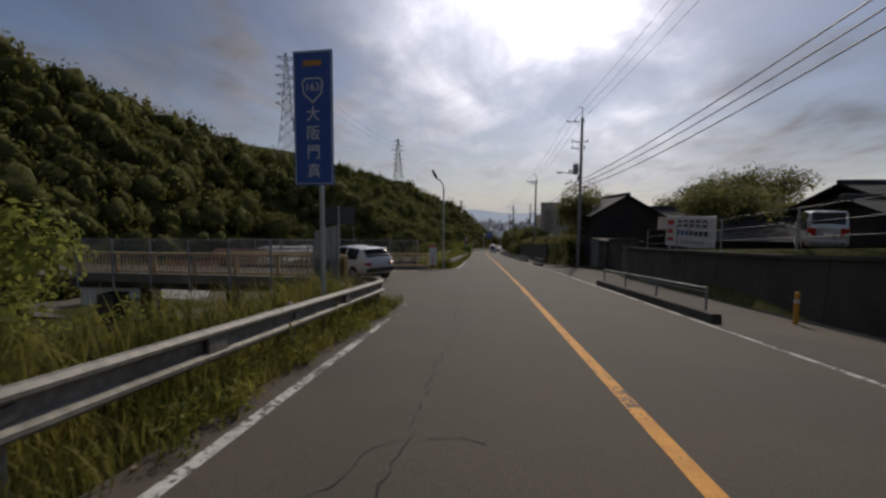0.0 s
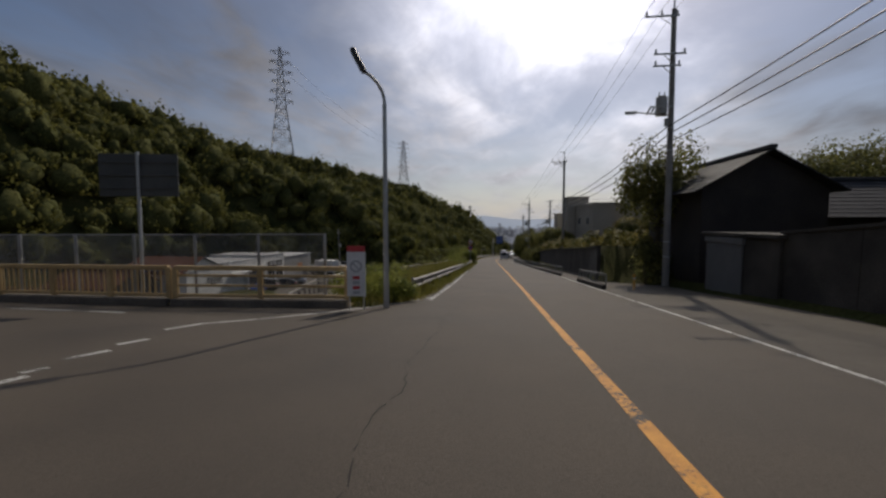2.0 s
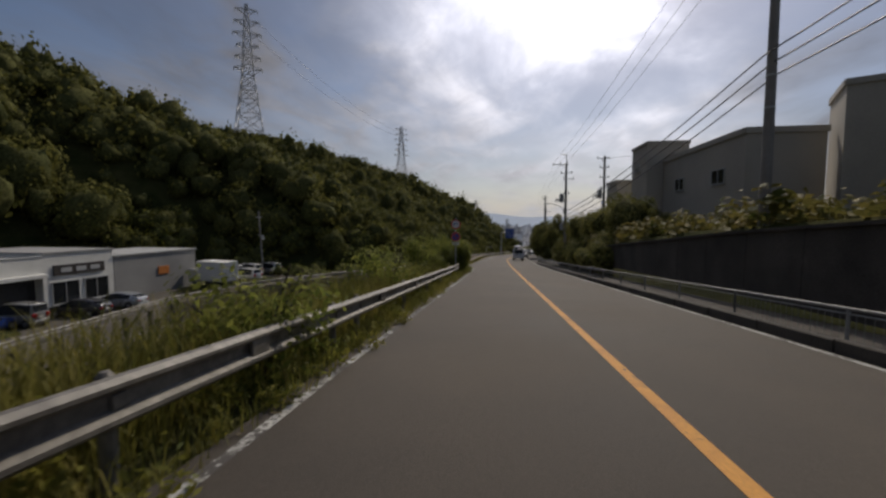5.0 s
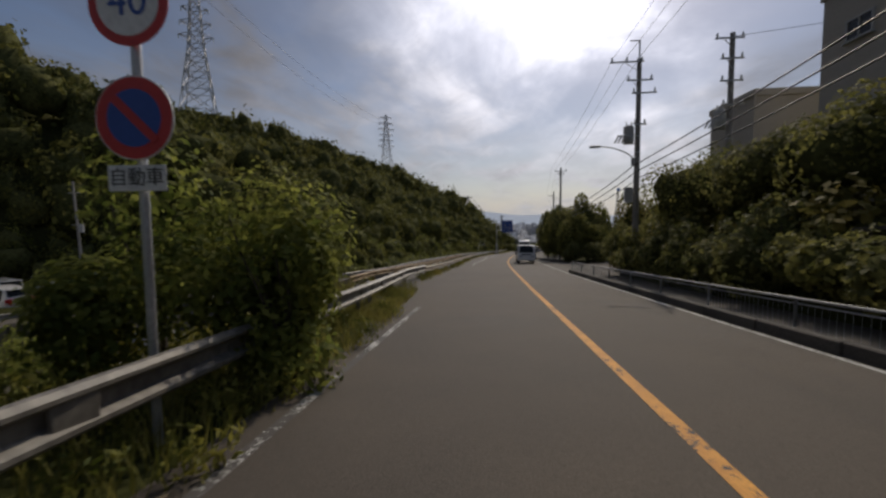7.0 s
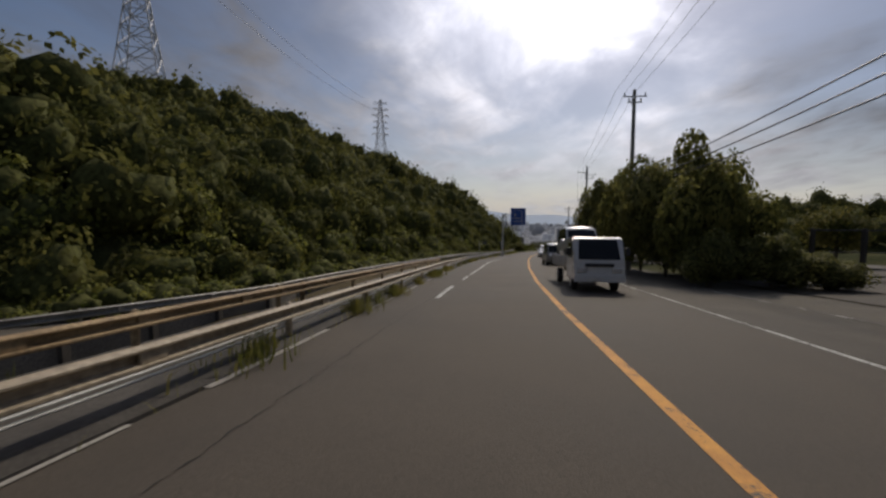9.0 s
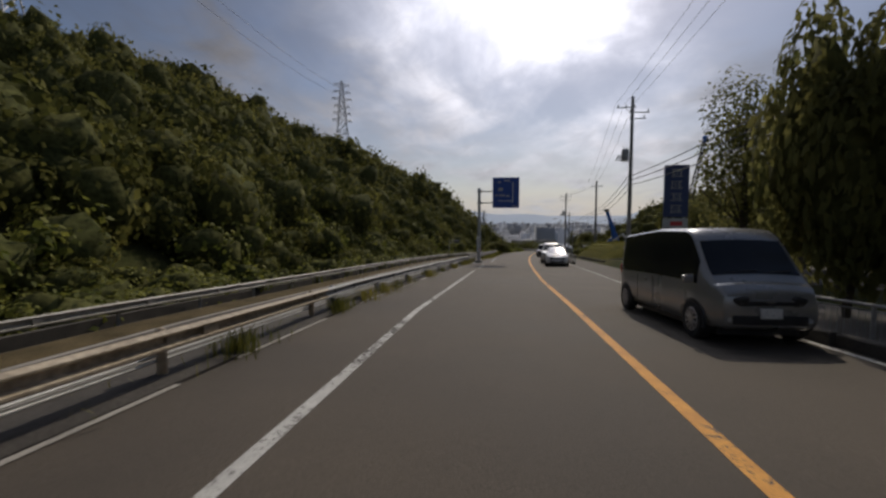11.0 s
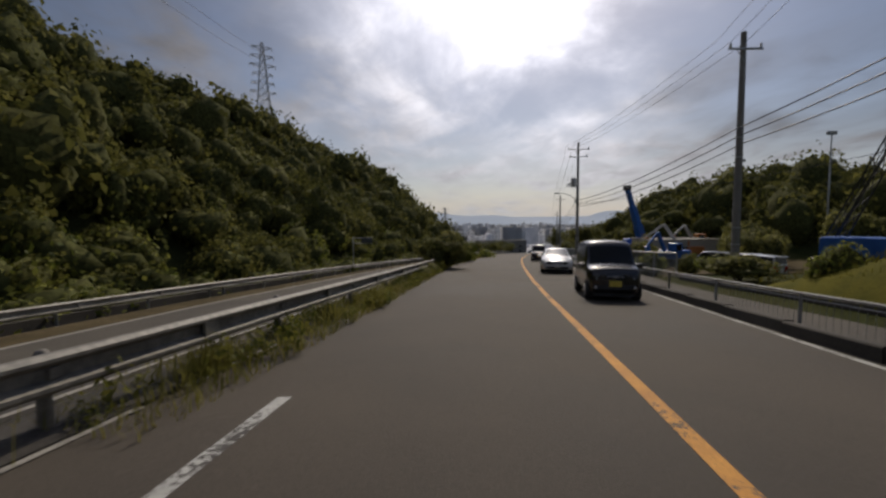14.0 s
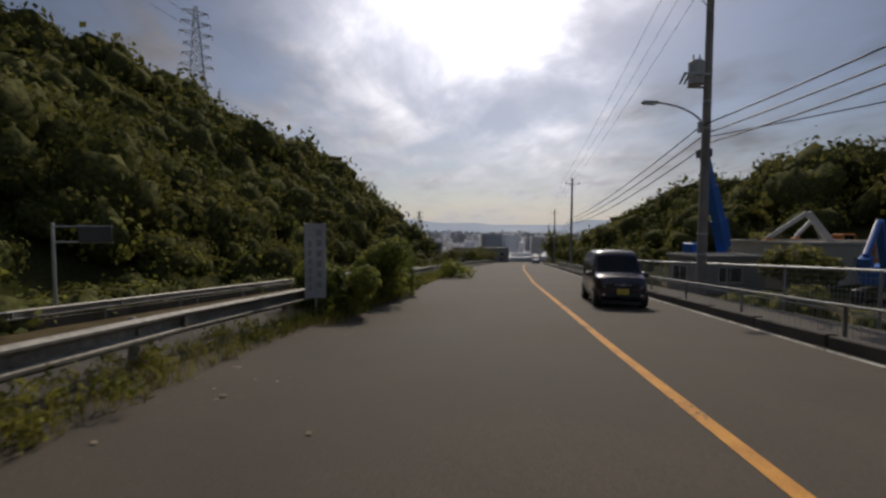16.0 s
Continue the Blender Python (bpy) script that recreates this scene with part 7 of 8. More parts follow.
def mound():
    """The clipped grass mound with its stone edge."""
    n, m = 30, 16
    v = []
    for i in range(n):
        y = 178.6 + 21 * i / (n - 1)
        for j in range(m):
            x = float(right_x(y)) + 0.5 + 7.5 * j / (m - 1)
            t, s = j / (m - 1), i / (n - 1)
            h = 1.75 * min(1, t * 4.2) ** 0.55 * min(1, (1 - t) * 3) * min(1, s * 5) ** 0.6 * min(1, (1 - s) * 3.5) ** 0.7
            v.append((x, y, float(road_z(y)) + 0.25 + h))
    idx = np.arange(n * m).reshape(n, m)
    f = np.stack([idx[:-1, :-1], idx[:-1, 1:], idx[1:, 1:], idx[1:, :-1]], -1).reshape(-1, 4)
    tagged(grid_mesh("lawn_mound", v, f, LAWN, None, True), "yellow-green clipped grass mound beside the footway", "lawn", "", "structure")
    vv = np.array(v)
    rng = np.random.default_rng(3)
    pick = vv[rng.integers(0, len(vv), 9000)] + rng.uniform(-0.35, 0.35, (9000, 3)) * np.array([1, 1, 0])
    grass_blades("lawn_grass", pick, 0.16, 0.012, leaf_mat("lawn_blades", (0.09, 0.095, 0.014), (0.19, 0.17, 0.03), 0.35, 0.8), "short yellow-green grass on the mound", 14)
    bm = sweep([(-0.12, -0.2), (-0.12, 0.32), (0.16, 0.32), (0.16, -0.2)], path_points(lambda y: right_x(y) + 0.35, 177.8, 204, 2.0, road_z))
    tagged(part("low_wall", bm, CONCRETE_DARK), "low stone edging along the grass mound", "wall", "", "structure")


mound()


def lane_bank():
    """Dark wall and overgrown bank on the far side of the lane."""
    base = float(road_z(179))
    pts = [Vector((10.6 + 1.05 * k, 177.8 + 0.28 * k, base + 0.03 * k)) for k in range(22)]
    bm = sweep([(-0.14, -0.4), (-0.12, 0.55), (0.12, 0.55), (0.14, -0.4)], pts)
    tagged(part("low_wall", bm, CONCRETE_DARK), "low dark brown wall along the side lane", "wall", "", "structure")
    for i in range(9):
        x, y = 18.2 + 1.7 * i, 181.4 + 0.5 * i
        big_shrub(pose(x, y, base + 0.1), "brownish clipped shrub behind the lane wall", 1.5, 1.5 + 0.3 * math.sin(i * 1.9), 900, 0.10, LEAF_EVER, 260 + 3 * i, "bush", "shrubs behind the lane wall", "bush")
    for i in range(3):
        root = thing("bollard", on_ground(10.2 + 1.3 * i, 167.6 - 0.2 * i), "dark stump-like marker post at the lane mouth", "bollard", "lane posts")
        bm = bmesh.new()
        rod(bm, (0, 0, -0.2), (0, 0, 0.5), 0.07, 0.06, 10)
        part("post", bm, DARK, root)


lane_bank()
# ---------------------------------------------------------------- vehicles
# rows: place along the length, underside, belt line, top (parts of the height), width of the top; rear first
SHAPES = {
    "hatch": ((-.500, .26, .50, .56, .88), (-.480, .18, .60, .70, .86), (-.34, .15, .63, .86, .74), (-.10, .13, .625, .99, .72), (.05, .13, .615, .975, .72), (.31, .13, .59, .64, .86), (.44, .14, .53, .575, .84), (.50, .17, .42, .47, .80)),
    "sedan": ((-.500, .24, .50, .57, .84), (-.470, .17, .60, .655, .84), (-.33, .15, .63, .675, .80), (-.17, .13, .63, .96, .72), (.03, .13, .62, .985, .72), (.24, .13, .60, .65, .86), (.44, .14, .52, .56, .84), (.50, .17, .42, .47, .80)),
    "suv": ((-.500, .30, .52, .60, .88), (-.480, .22, .61, .70, .86), (-.39, .20, .63, .93, .76), (-.08, .19, .62, 1.0, .75), (.07, .19, .615, .965, .75), (.26, .19, .60, .67, .86), (.44, .20, .55, .62, .84), (.50, .23, .44, .52, .80)),
    "minivan": ((-.500, .22, .50, .58, .92), (-.488, .15, .55, .66, .90), (-.455, .13, .56, .94, .82), (-.10, .12, .56, 1.0, .80), (.14, .12, .55, .965, .80), (.36, .12, .52, .57, .90), (.46, .13, .47, .52, .88), (.50, .16, .40, .45, .84)),
    "van": ((-.500, .22, .48, .58, .94), (-.492, .14, .50, .66, .94), (-.475, .12, .51, .95, .88), (0.0, .12, .51, 1.0, .86), (.29, .12, .50, .97, .86), (.43, .12, .47, .53, .94), (.480, .13, .44, .48, .92), (.50, .16, .38, .42, .90)),
    "kei": ((-.500, .22, .48, .58, .94), (-.490, .14, .53, .66, .94), (-.465, .12, .54, .95, .88), (-.05, .11, .54, 1.0, .86), (.19, .11, .53, .97, .86), (.35, .11, .51, .57, .92), (.46, .12, .48, .52, .90), (.50, .16, .40, .44, .86)),
}


def plate4(bm, c, inset, off, thick=0.012):
    """A thin pane on four corners, drawn in and set proud of them."""
    c = [Vector(p) for p in c]
    mid = sum(c, Vector()) / 4
    n = (c[1] - c[0]).cross(c[3] - c[0]).normalized()
    top = [bm.verts.new(p.lerp(mid, inset) + n * (off + thick)) for p in c]
    bot = [bm.verts.new(p.lerp(mid, inset * 0.8) + n * off) for p in c]
    bm.faces.new(top)
    for i in range(4):
        bm.faces.new((top[i], bot[i], bot[(i + 1) % 4], top[(i + 1) % 4]))
    bmesh.ops.recalc_face_normals(bm, faces=bm.faces)


def wheel(root, x, y, r, w):
    bm = bmesh.new()
    s = 1 if x > 0 else -1
    rod(bm, (x - s * w / 2, y, r), (x + s * w / 2, y, r), r, seg=28)
    es = [e for e in bm.edges if e.calc_length() < r * 0.4]
    bmesh.ops.bevel(bm, geom=es, offset=0.025, segments=2, affect="EDGES")
    t = part("wheel", bm, RUBBER, root)
    bm = bmesh.new()
    rod(bm, (x + s * (w / 2 - 0.02), y, r), (x + s * (w / 2 + 0.004), y, r), r * 0.66, r * 0.62, 24)
    part("rim", bm, ALLOY, t)
    # raised dark disc; shade of the hollow behind the spokes is in its colour
    bm = bmesh.new()
    rod(bm, (x + s * (w / 2 - 0.01), y, r), (x + s * (w / 2 + 0.007), y, r), r * 0.56, r * 0.55, 24)
    part("recess_shade_disc", bm, DARK, t)
    bm = bmesh.new()
    rod(bm, (x + s * (w / 2 - 0.0), y, r), (x + s * (w / 2 + 0.018), y, r), r * 0.13, seg=12)
    for k in range(10):
        a = k * 6.283 / 10
        m = Matrix.Translation((x + s * (w / 2 + 0.008), y, r)) @ Matrix.Rotation(a, 4, "X") @ Matrix.Translation((0, 0, r * 0.33))
        box(bm, (0.016, r * 0.115, r * 0.50), m, 0.004)
    part("spokes", bm, ALLOY, t)


def car(m, shape, L, W, H, paint, label, r=0.31, lit=False, plate=None, category="car", group="", grille=True):
    """A smooth body lofted through cross-sections; panes and lamps follow its skin."""
    root = thing("car", m, label, category, group)
    rows = np.array(SHAPES[shape])
    hw = W / 2
    F = np.unique(np.round(np.concatenate([np.linspace(-0.5, 0.5, 41), np.arange(-0.5, -0.44, 0.006), np.arange(0.44, 0.5, 0.008)]), 4))
    prof = [np.interp(F, rows[:, 0], rows[:, k]) for k in (1, 2, 3, 4)]
    for q in prof:
        for _ in range(2):
            q[1:-1] = 0.25 * q[:-2] + 0.5 * q[1:-1] + 0.25 * q[2:]
    plan = 1 - 0.17 * np.clip((np.abs(F) - 0.36) / 0.14, 0, 1) ** 2.4
    rings = []
    for f, zl, zb, zt, wt, pl in zip(F, *prof, plan):
        zl, zb, zt, w = zl * H, zb * H, zt * H, hw * pl
        cab = min(1.0, max(0.0, (zt - zb) / (0.2 * H)))
        w2 = hw * wt * pl * (1 - 0.02 * cab)
        d = zb - zl
        rings.append([Vector((x, f * L, z)) for x, z in (
            (0, zl), (0.80 * w, zl), (0.94 * w, zl + 0.06 * d), (0.99 * w, zl + 0.30 * d), (w, zl + 0.55 * d), (0.988 * w, zl + 0.84 * d), (0.955 * w, zb),
            ((0.955 * w + w2) / 2 + 0.01, zb + (zt - zb) * 0.46), (w2, zt - 0.02 - 0.035 * cab), (0.90 * w2, zt - 0.008), (0.55 * w2, zt + 0.012), (0, zt + 0.024))])
    n = 2 * len(rings[0]) - 2
    bm = bmesh.new()
    vs = [[bm.verts.new(p) for p in ring] + [bm.verts.new(Vector((-p.x, p.y, p.z))) for p in ring[-2:0:-1]] for ring in rings]
    for a, b in zip(vs, vs[1:]):
        for i in range(n):
            bm.faces.new((a[i], a[(i + 1) % n], b[(i + 1) % n], b[i]))
    bm.faces.new(vs[0][::-1])
    bm.faces.new(vs[-1])
    bmesh.ops.recalc_face_normals(bm, faces=bm.faces)
    bm.normal_update()
    P = [[(v.co.copy(), v.normal.copy()) for v in ring] for ring in vs]
    for f in bm.faces:
        f.smooth = True
    part("body", bm, paint, root)

    def skin(name, f0, f1, js, mat, lift=0.007):
        """A pane that lies on the body between two stations, over the given strips of the section."""
        bm = bmesh.new()
        for i in range(len(F) - 1):
            if F[i] >= f0 - 1e-6 and F[i + 1] <= f1 + 1e-6:
                for j in js:
                    q = [P[i][j], P[i][(j + 1) % n], P[i + 1][(j + 1) % n], P[i + 1][j]]
                    bm.faces.new([bm.verts.new(c + k * lift) for c, k in q])
        bmesh.ops.remove_doubles(bm, verts=bm.verts, dist=0.001)
        bmesh.ops.recalc_face_normals(bm, faces=bm.faces)
        for f in bm.faces:
            f.smooth = True
        if bm.faces:
            return part(name, bm, mat, root)
        bm.free()

    f1, f2, f3, f4, f5 = (float(rows[k, 0]) for k in (1, 2, 3, 4, 5))
    top = [9, 10, 11, 12]
    if shape == "sedan":
        f1, f2 = f2, f3 - 0.01
    skin("windscreen", f4 + 0.012, f5 + 0.005, top, GLASS)
    skin("rear_window", f1 - 0.004, f2 + 0.004, top, GLASS)
    for s in (1, -1):
        js = [6, 7] if s > 0 else [n - 7, n - 8]
        for a, b in ((f2 + 0.012, f3 - 0.072), (f3 - 0.078, f3 + 0.125), (f3 + 0.122, f5 - 0.048)):
            skin("side_window", a, b, js, GLASS)
        # mirror
        yb, zbelt = (f5 - 0.075) * L, float(np.interp(f5 - 0.07, F, prof[1])) * H
        bm = bmesh.new()
        box(bm, (0.2, 0.11, 0.14), Matrix.Translation((s * (hw * 0.96 + 0.11), yb, zbelt + 0.07)), 0.04)
        part("door_mirror", bm, paint, root)
        for f in (0.315, -0.315) if shape not in ("kei", "van") else (0.36, -0.34):
            wheel(root, s * (hw - 0.085), f * L, r, 0.21)
            bm = bmesh.new()
            seg = 16
            zlow = float(np.interp(f, F, prof[0])) * H - 0.01
            rim_pts = [(f * L + math.cos(math.pi * k / seg) * r * 1.11, r + math.sin(math.pi * k / seg) * r * 1.11) for k in range(seg + 1)]
            prism(bm, rim_pts + [(f * L - r * 1.11, zlow), (f * L + r * 1.11, zlow)], s * (hw - 0.03), s * (hw + 0.003), "x")
            part("wheel_arch", bm, PLASTIC, root)
        zm = float(np.interp(0, F, prof[1])) * H
        for yy in (0.02, 0.20 if shape in ("hatch", "suv") else -0.16):
            bm = bmesh.new()
            box(bm, (0.03, 0.17, 0.03), Matrix.Translation((s * (hw + 0.004), -0.1 * L + yy * L, zm - 0.12)), 0.01)
            part("door_handle", bm, paint, root)
            bm = bmesh.new()
            box(bm, (0.006, 0.012, zm - 0.40), Matrix.Translation((s * (hw - 0.001), -0.02 * L + yy * L, (zm + 0.33) / 2)))
            part("door_gap", bm, DARK, root)
    # nose and tail: grille, intake, plates, bumper
    y1, zl1, zb1 = 0.5 * L, prof[0][-1] * H, prof[1][-1] * H
    wn = 2 * hw * plan[-1]
    bm = bmesh.new()
    box(bm, (wn * 0.62, 0.05, (zb1 - zl1) * 0.20), Matrix.Translation((0, y1 - 0.004, zb1 - (zb1 - zl1) * 0.12)), 0.018)
    part("grille", bm, PLASTIC, root)
    bm = bmesh.new()
    box(bm, (wn * (0.80 if grille else 0.72), 0.06, (zb1 - zl1) * 0.34), Matrix.Translation((0, y1 - 0.006, zl1 + (zb1 - zl1) * 0.24)), 0.022)
    part("air_intake", bm, PLASTIC, root)
    bm = bmesh.new()
    box(bm, (0.33, 0.02, 0.165), Matrix.Translation((0, y1 + 0.032, zl1 + (zb1 - zl1) * 0.50)), 0.006)
    part("front_plate", bm, plate or PLATE, root)
    for s in (-1, 1):
        bm = bmesh.new()
        box(bm, (0.16, 0.05, 0.09), Matrix.Translation((s * wn * 0.40, y1 - 0.02, zl1 + (zb1 - zl1) * 0.24)), 0.02)
        part("fog_light", bm, LAMP_CLEAR, root)
    for s in (-1, 1):
        zc, xc = zb1 - (zb1 - zl1) * 0.08, s * (wn * 0.5 - 0.20)
        bm = bmesh.new()
        box(bm, (0.42, 0.16, 0.17), Matrix.Translation((xc, y1 - 0.075, zc)) @ pose(0, 0, 0, -14, s * 7, -s * 16), 0.045)
        hl = part("headlight", bm, PLASTIC, root, "dark headlight housing with a clear lens")
        for dx in (-0.10, 0.09):
            bm = bmesh.new()
            rod(bm, (xc + s * dx, y1 - 0.03 - abs(dx) * 0.3 * (1 if dx > 0 else 0.2), zc), (xc + s * dx, y1 + 0.022 - abs(dx) * 0.3 * (1 if dx > 0 else 0.2), zc + 0.006), 0.062, 0.055, 14)
            part("lens", bm, LAMP_CLEAR, hl)
    bm = bmesh.new()
    box(bm, (wn * 0.58, 0.03, 0.022), Matrix.Translation((0, y1 + 0.018, zb1 - (zb1 - zl1) * 0.04)), 0.008)
    part("chrome_bar", bm, ALLOY, root)
    bm = bmesh.new()
    box(bm, (0.13, 0.02, 0.06), Matrix.Translation((0, y1 + 0.02, zb1 - 0.02)), 0.012)
    part("emblem", bm, ALLOY, root)
    y0, zl0 = -0.5 * L, prof[0][0] * H
    bm = bmesh.new()
    box(bm, (0.33, 0.02, 0.165), Matrix.Translation((0, y0 - 0.012, prof[1][0] * H - 0.1)), 0.006)
    part("rear_plate", bm, plate or PLATE, root)
    bm = bmesh.new()
    box(bm, (W * 0.80, 0.12, 0.2), Matrix.Translation((0, y0 + 0.02, zl0 + 0.06)), 0.05)
    part("rear_bumper", bm, PLASTIC if shape == "suv" else paint, root)
    zr = prof[1][0] * H
    for s in (-1, 1):
        bm = bmesh.new()
        box(bm, (0.32, 0.16, 0.15 if shape in ("suv", "hatch", "sedan") else 0.42), Matrix.Translation((s * (wn * 0.5 - 0.13), y0 + 0.05, zr - 0.02)) @ pose(0, 0, 0, 12, 0, s * 16), 0.04)
        part("tail_light", bm, LAMP_RED, root)
    if shape in ("suv", "hatch", "kei", "van", "minivan"):
        bm = bmesh.new()
        box(bm, (W * 0.66, 0.26, 0.04), Matrix.Translation((0, (f2 - 0.035) * L, float(np.interp(f2, F, prof[2])) * H + 0.02)) @ pose(0, 0, 0, 6, 0, 0), 0.015)
        part("spoiler", bm, paint, root)
    bm = bmesh.new()
    box(bm, (W * 0.76, L * 0.88, 0.16), Matrix.Translation((0, 0, prof[0][20] * H - 0.02)))
    part("underbody", bm, DARK, root)
    k5 = int(np.argmin(abs(F - f5)))
    for x in (-0.32, 0.22):
        bm = bmesh.new()
        box(bm, (0.5, 0.02, 0.02), Matrix.Translation((x, f5 * L - 0.05, prof[2][k5] * H + 0.055)) @ pose(0, 0, 0, 0, 4, 0))
        part("wiper", bm, DARK, root)
    return root


PEARL = car_paint("paint_white", (0.62, 0.62, 0.61))
SILVER = car_paint("paint_silver", (0.42, 0.44, 0.46), 0.45)
VAN_GREY = car_paint("paint_grey", (0.30, 0.30, 0.29), 0.35)
BLACK = car_paint("paint_black", (0.012, 0.010, 0.012))
PURPLE = car_paint("paint_dark_purple", (0.030, 0.018, 0.030), 0.2)
BLUE = car_paint("paint_blue", (0.015, 0.06, 0.30))


def on_lane(x, y, rz):
    return pose(x, y, float(road_z(y)) + 0.004, -3.8 if abs(rz) < 60 else 3.8, 0, rz)


car(pose(-6.7, 20.75, deck_z(-6.5, 20.7) + 0.01, -2.5, 0, 50), "suv", 4.77, 1.885, 1.69, PEARL, "white sport utility car turning into the side road", 0.36, category="car")
car(on_lane(3.85, 150.15, 180), "van", 4.7, 1.72, 1.98, VAN_GREY, "silver-grey delivery van in the oncoming lane", 0.33, category="van", group="oncoming traffic")
car(on_lane(5.75, 175.9, 171), "hatch", 4.48, 1.745, 1.49, PEARL, "white fastback hatchback car in the oncoming lane", 0.32, group="oncoming traffic", grille=False)
car(on_lane(6.35, 181.7, 170), "minivan", 4.85, 1.83, 1.89, PEARL, "white minivan with dark windows in the oncoming lane", 0.34, group="oncoming traffic", category="minivan")
car(on_lane(8.45, 200.0, 169), "kei", 3.4, 1.475, 1.75, BLACK, "black compact tall wagon in the oncoming lane", 0.28, group="oncoming traffic", plate=PLATE_YELLOW)
car(on_lane(13.45, 230.8, 166), "kei", 3.4, 1.475, 1.72, PURPLE, "dark purple compact tall wagon with a pale roof band", 0.28, group="oncoming traffic", plate=PLATE_YELLOW)
car(on_lane(10.2, 212.2, 167), "sedan", 4.6, 1.76, 1.46, PEARL, "white saloon car in the oncoming lane", 0.32, group="oncoming traffic")
car(on_lane(31.5, 305.0, 164), "kei", 3.4, 1.475, 1.7, SILVER, "pale compact car far down the road", 0.28, group="oncoming traffic")


def carrier_truck():
    """A light truck with a pale cab that carries another car on its bed."""
    root = thing("truck", on_lane(2.35, 128.6, 180), "pale flatbed truck carrying a dark-windowed car", "truck", "oncoming traffic")
    W = 1.75
    bm = bmesh.new()
    prism(bm, [(0.9, 0.42), (2.62, 0.42), (2.70, 0.55), (2.66, 1.12), (2.30, 1.92), (2.18, 1.98), (0.98, 1.98), (0.9, 1.9)], -W / 2, W / 2, "x")
    bmesh.ops.bevel(bm, geom=bm.edges[:], offset=0.04, segments=2, affect="EDGES")
    part("cab", bm, PEARL, root)
    bm = bmesh.new()
    plate4(bm, ((W * 0.43, 2.65, 1.15), (-W * 0.43, 2.65, 1.15), (-W * 0.40, 2.31, 1.90), (W * 0.40, 2.31, 1.90)), 0.05, 0.012)
    part("windscreen", bm, GLASS, root)
    for s in (-1, 1):
        bm = bmesh.new()
        box(bm, (0.02, 0.95, 0.55), Matrix.Translation((s * (W / 2 + 0.004), 1.75, 1.5)), 0.008)
        part("side_window", bm, GLASS, root)
        bm = bmesh.new()
        box(bm, (0.34, 0.06, 0.18), Matrix.Translation((s * 0.6, 2.70, 0.78)), 0.025)
        part("headlight", bm, LAMP_CLEAR, root)
        bm = bmesh.new()
        box(bm, (0.16, 0.08, 0.28), Matrix.Translation((s * (W / 2 + 0.16), 2.45, 1.45)), 0.03)
        part("door_mirror", bm, PLASTIC, root)
        for y in (1.75, -1.75):
            wheel(root, s * (W / 2 - 0.14), y, 0.33, 0.22)
    for nm, size, at, mat in (("bumper", (W, 0.16, 0.26), (0, 2.68, 0.5), PEARL), ("grille", (1.0, 0.05, 0.12), (0, 2.71, 0.97), PLASTIC), ("front_plate", (0.33, 0.03, 0.165), (0, 2.78, 0.52), PLATE),
                              ("bed", (W, 4.2, 0.16), (0, -1.3, 0.86), STEEL), ("chassis", (0.9, 5.0, 0.2), (0, -0.1, 0.6), DARK), ("headboard", (W, 0.08, 0.9), (0, 0.78, 1.45), STEEL)):
        bm = bmesh.new()
        box(bm, size, Matrix.Translation(at), 0.02)
        part(nm, bm, mat, root)
    for s in (-1, 1):
        bm = bmesh.new()
        box(bm, (0.05, 4.2, 0.36), Matrix.Translation((s * (W / 2), -1.3, 1.1)), 0.01)
        part("dropside", bm, SHUTTER, root)
    y = 130.4
    car(pose(2.37, y, float(road_z(y)) + 1.0, 3.8, 0, 180), "kei", 3.4, 1.475, 1.55, PEARL, "white compact car loaded on a flatbed truck", 0.27, group="")


carrier_truck()

# parked vehicles in the yard and the car park
def parked(x, y, rz, shape, L, W, H, paint, label):
    car(on_ground(x, y, 0.05, rz), shape, L, W, H, paint, label, 0.3, group="parked cars")


parked(-35.6, 78.4, 14, "sedan", 4.4, 1.75, 1.4, BLUE, "blue sports car parked before the workshop")
parked(-35.8, 81.0, 95, "kei", 3.4, 1.48, 1.8, VAN_GREY, "grey compact van parked before the workshop")
parked(-35.2, 85.0, 100, "hatch", 4.3, 1.7, 1.45, BLACK, "black hatchback parked before the workshop")
parked(-35.2, 88.6, 100, "hatch", 4.3, 1.7, 1.45, SILVER, "silver hatchback parked before the workshop")
def box_truck():
    root = thing("truck", on_ground(-34.6, 100.6, 0.05, 75), "white box truck parked at the end of the yard", "truck", "parked trucks")
    for nm, size, at, mat in (("cargo_box", (2.1, 4.4, 2.3), (0, -0.6, 2.05), WALL_WHITE), ("cab", (1.9, 1.6, 1.7), (0, 2.5, 1.35), PEARL), ("chassis", (0.9, 5.6, 0.25), (0, 0.2, 0.65), DARK), ("windscreen", (1.7, 0.05, 0.7), (0, 3.31, 1.75), GLASS)):
        bm = bmesh.new()
        box(bm, size, Matrix.Translation(at), 0.05 if nm != "windscreen" else 0.01)
        part(nm, bm, mat, root)
    for s in (-1, 1):
        for yy in (2.2, -1.6):
            wheel(root, s * 0.85, yy, 0.38, 0.24)


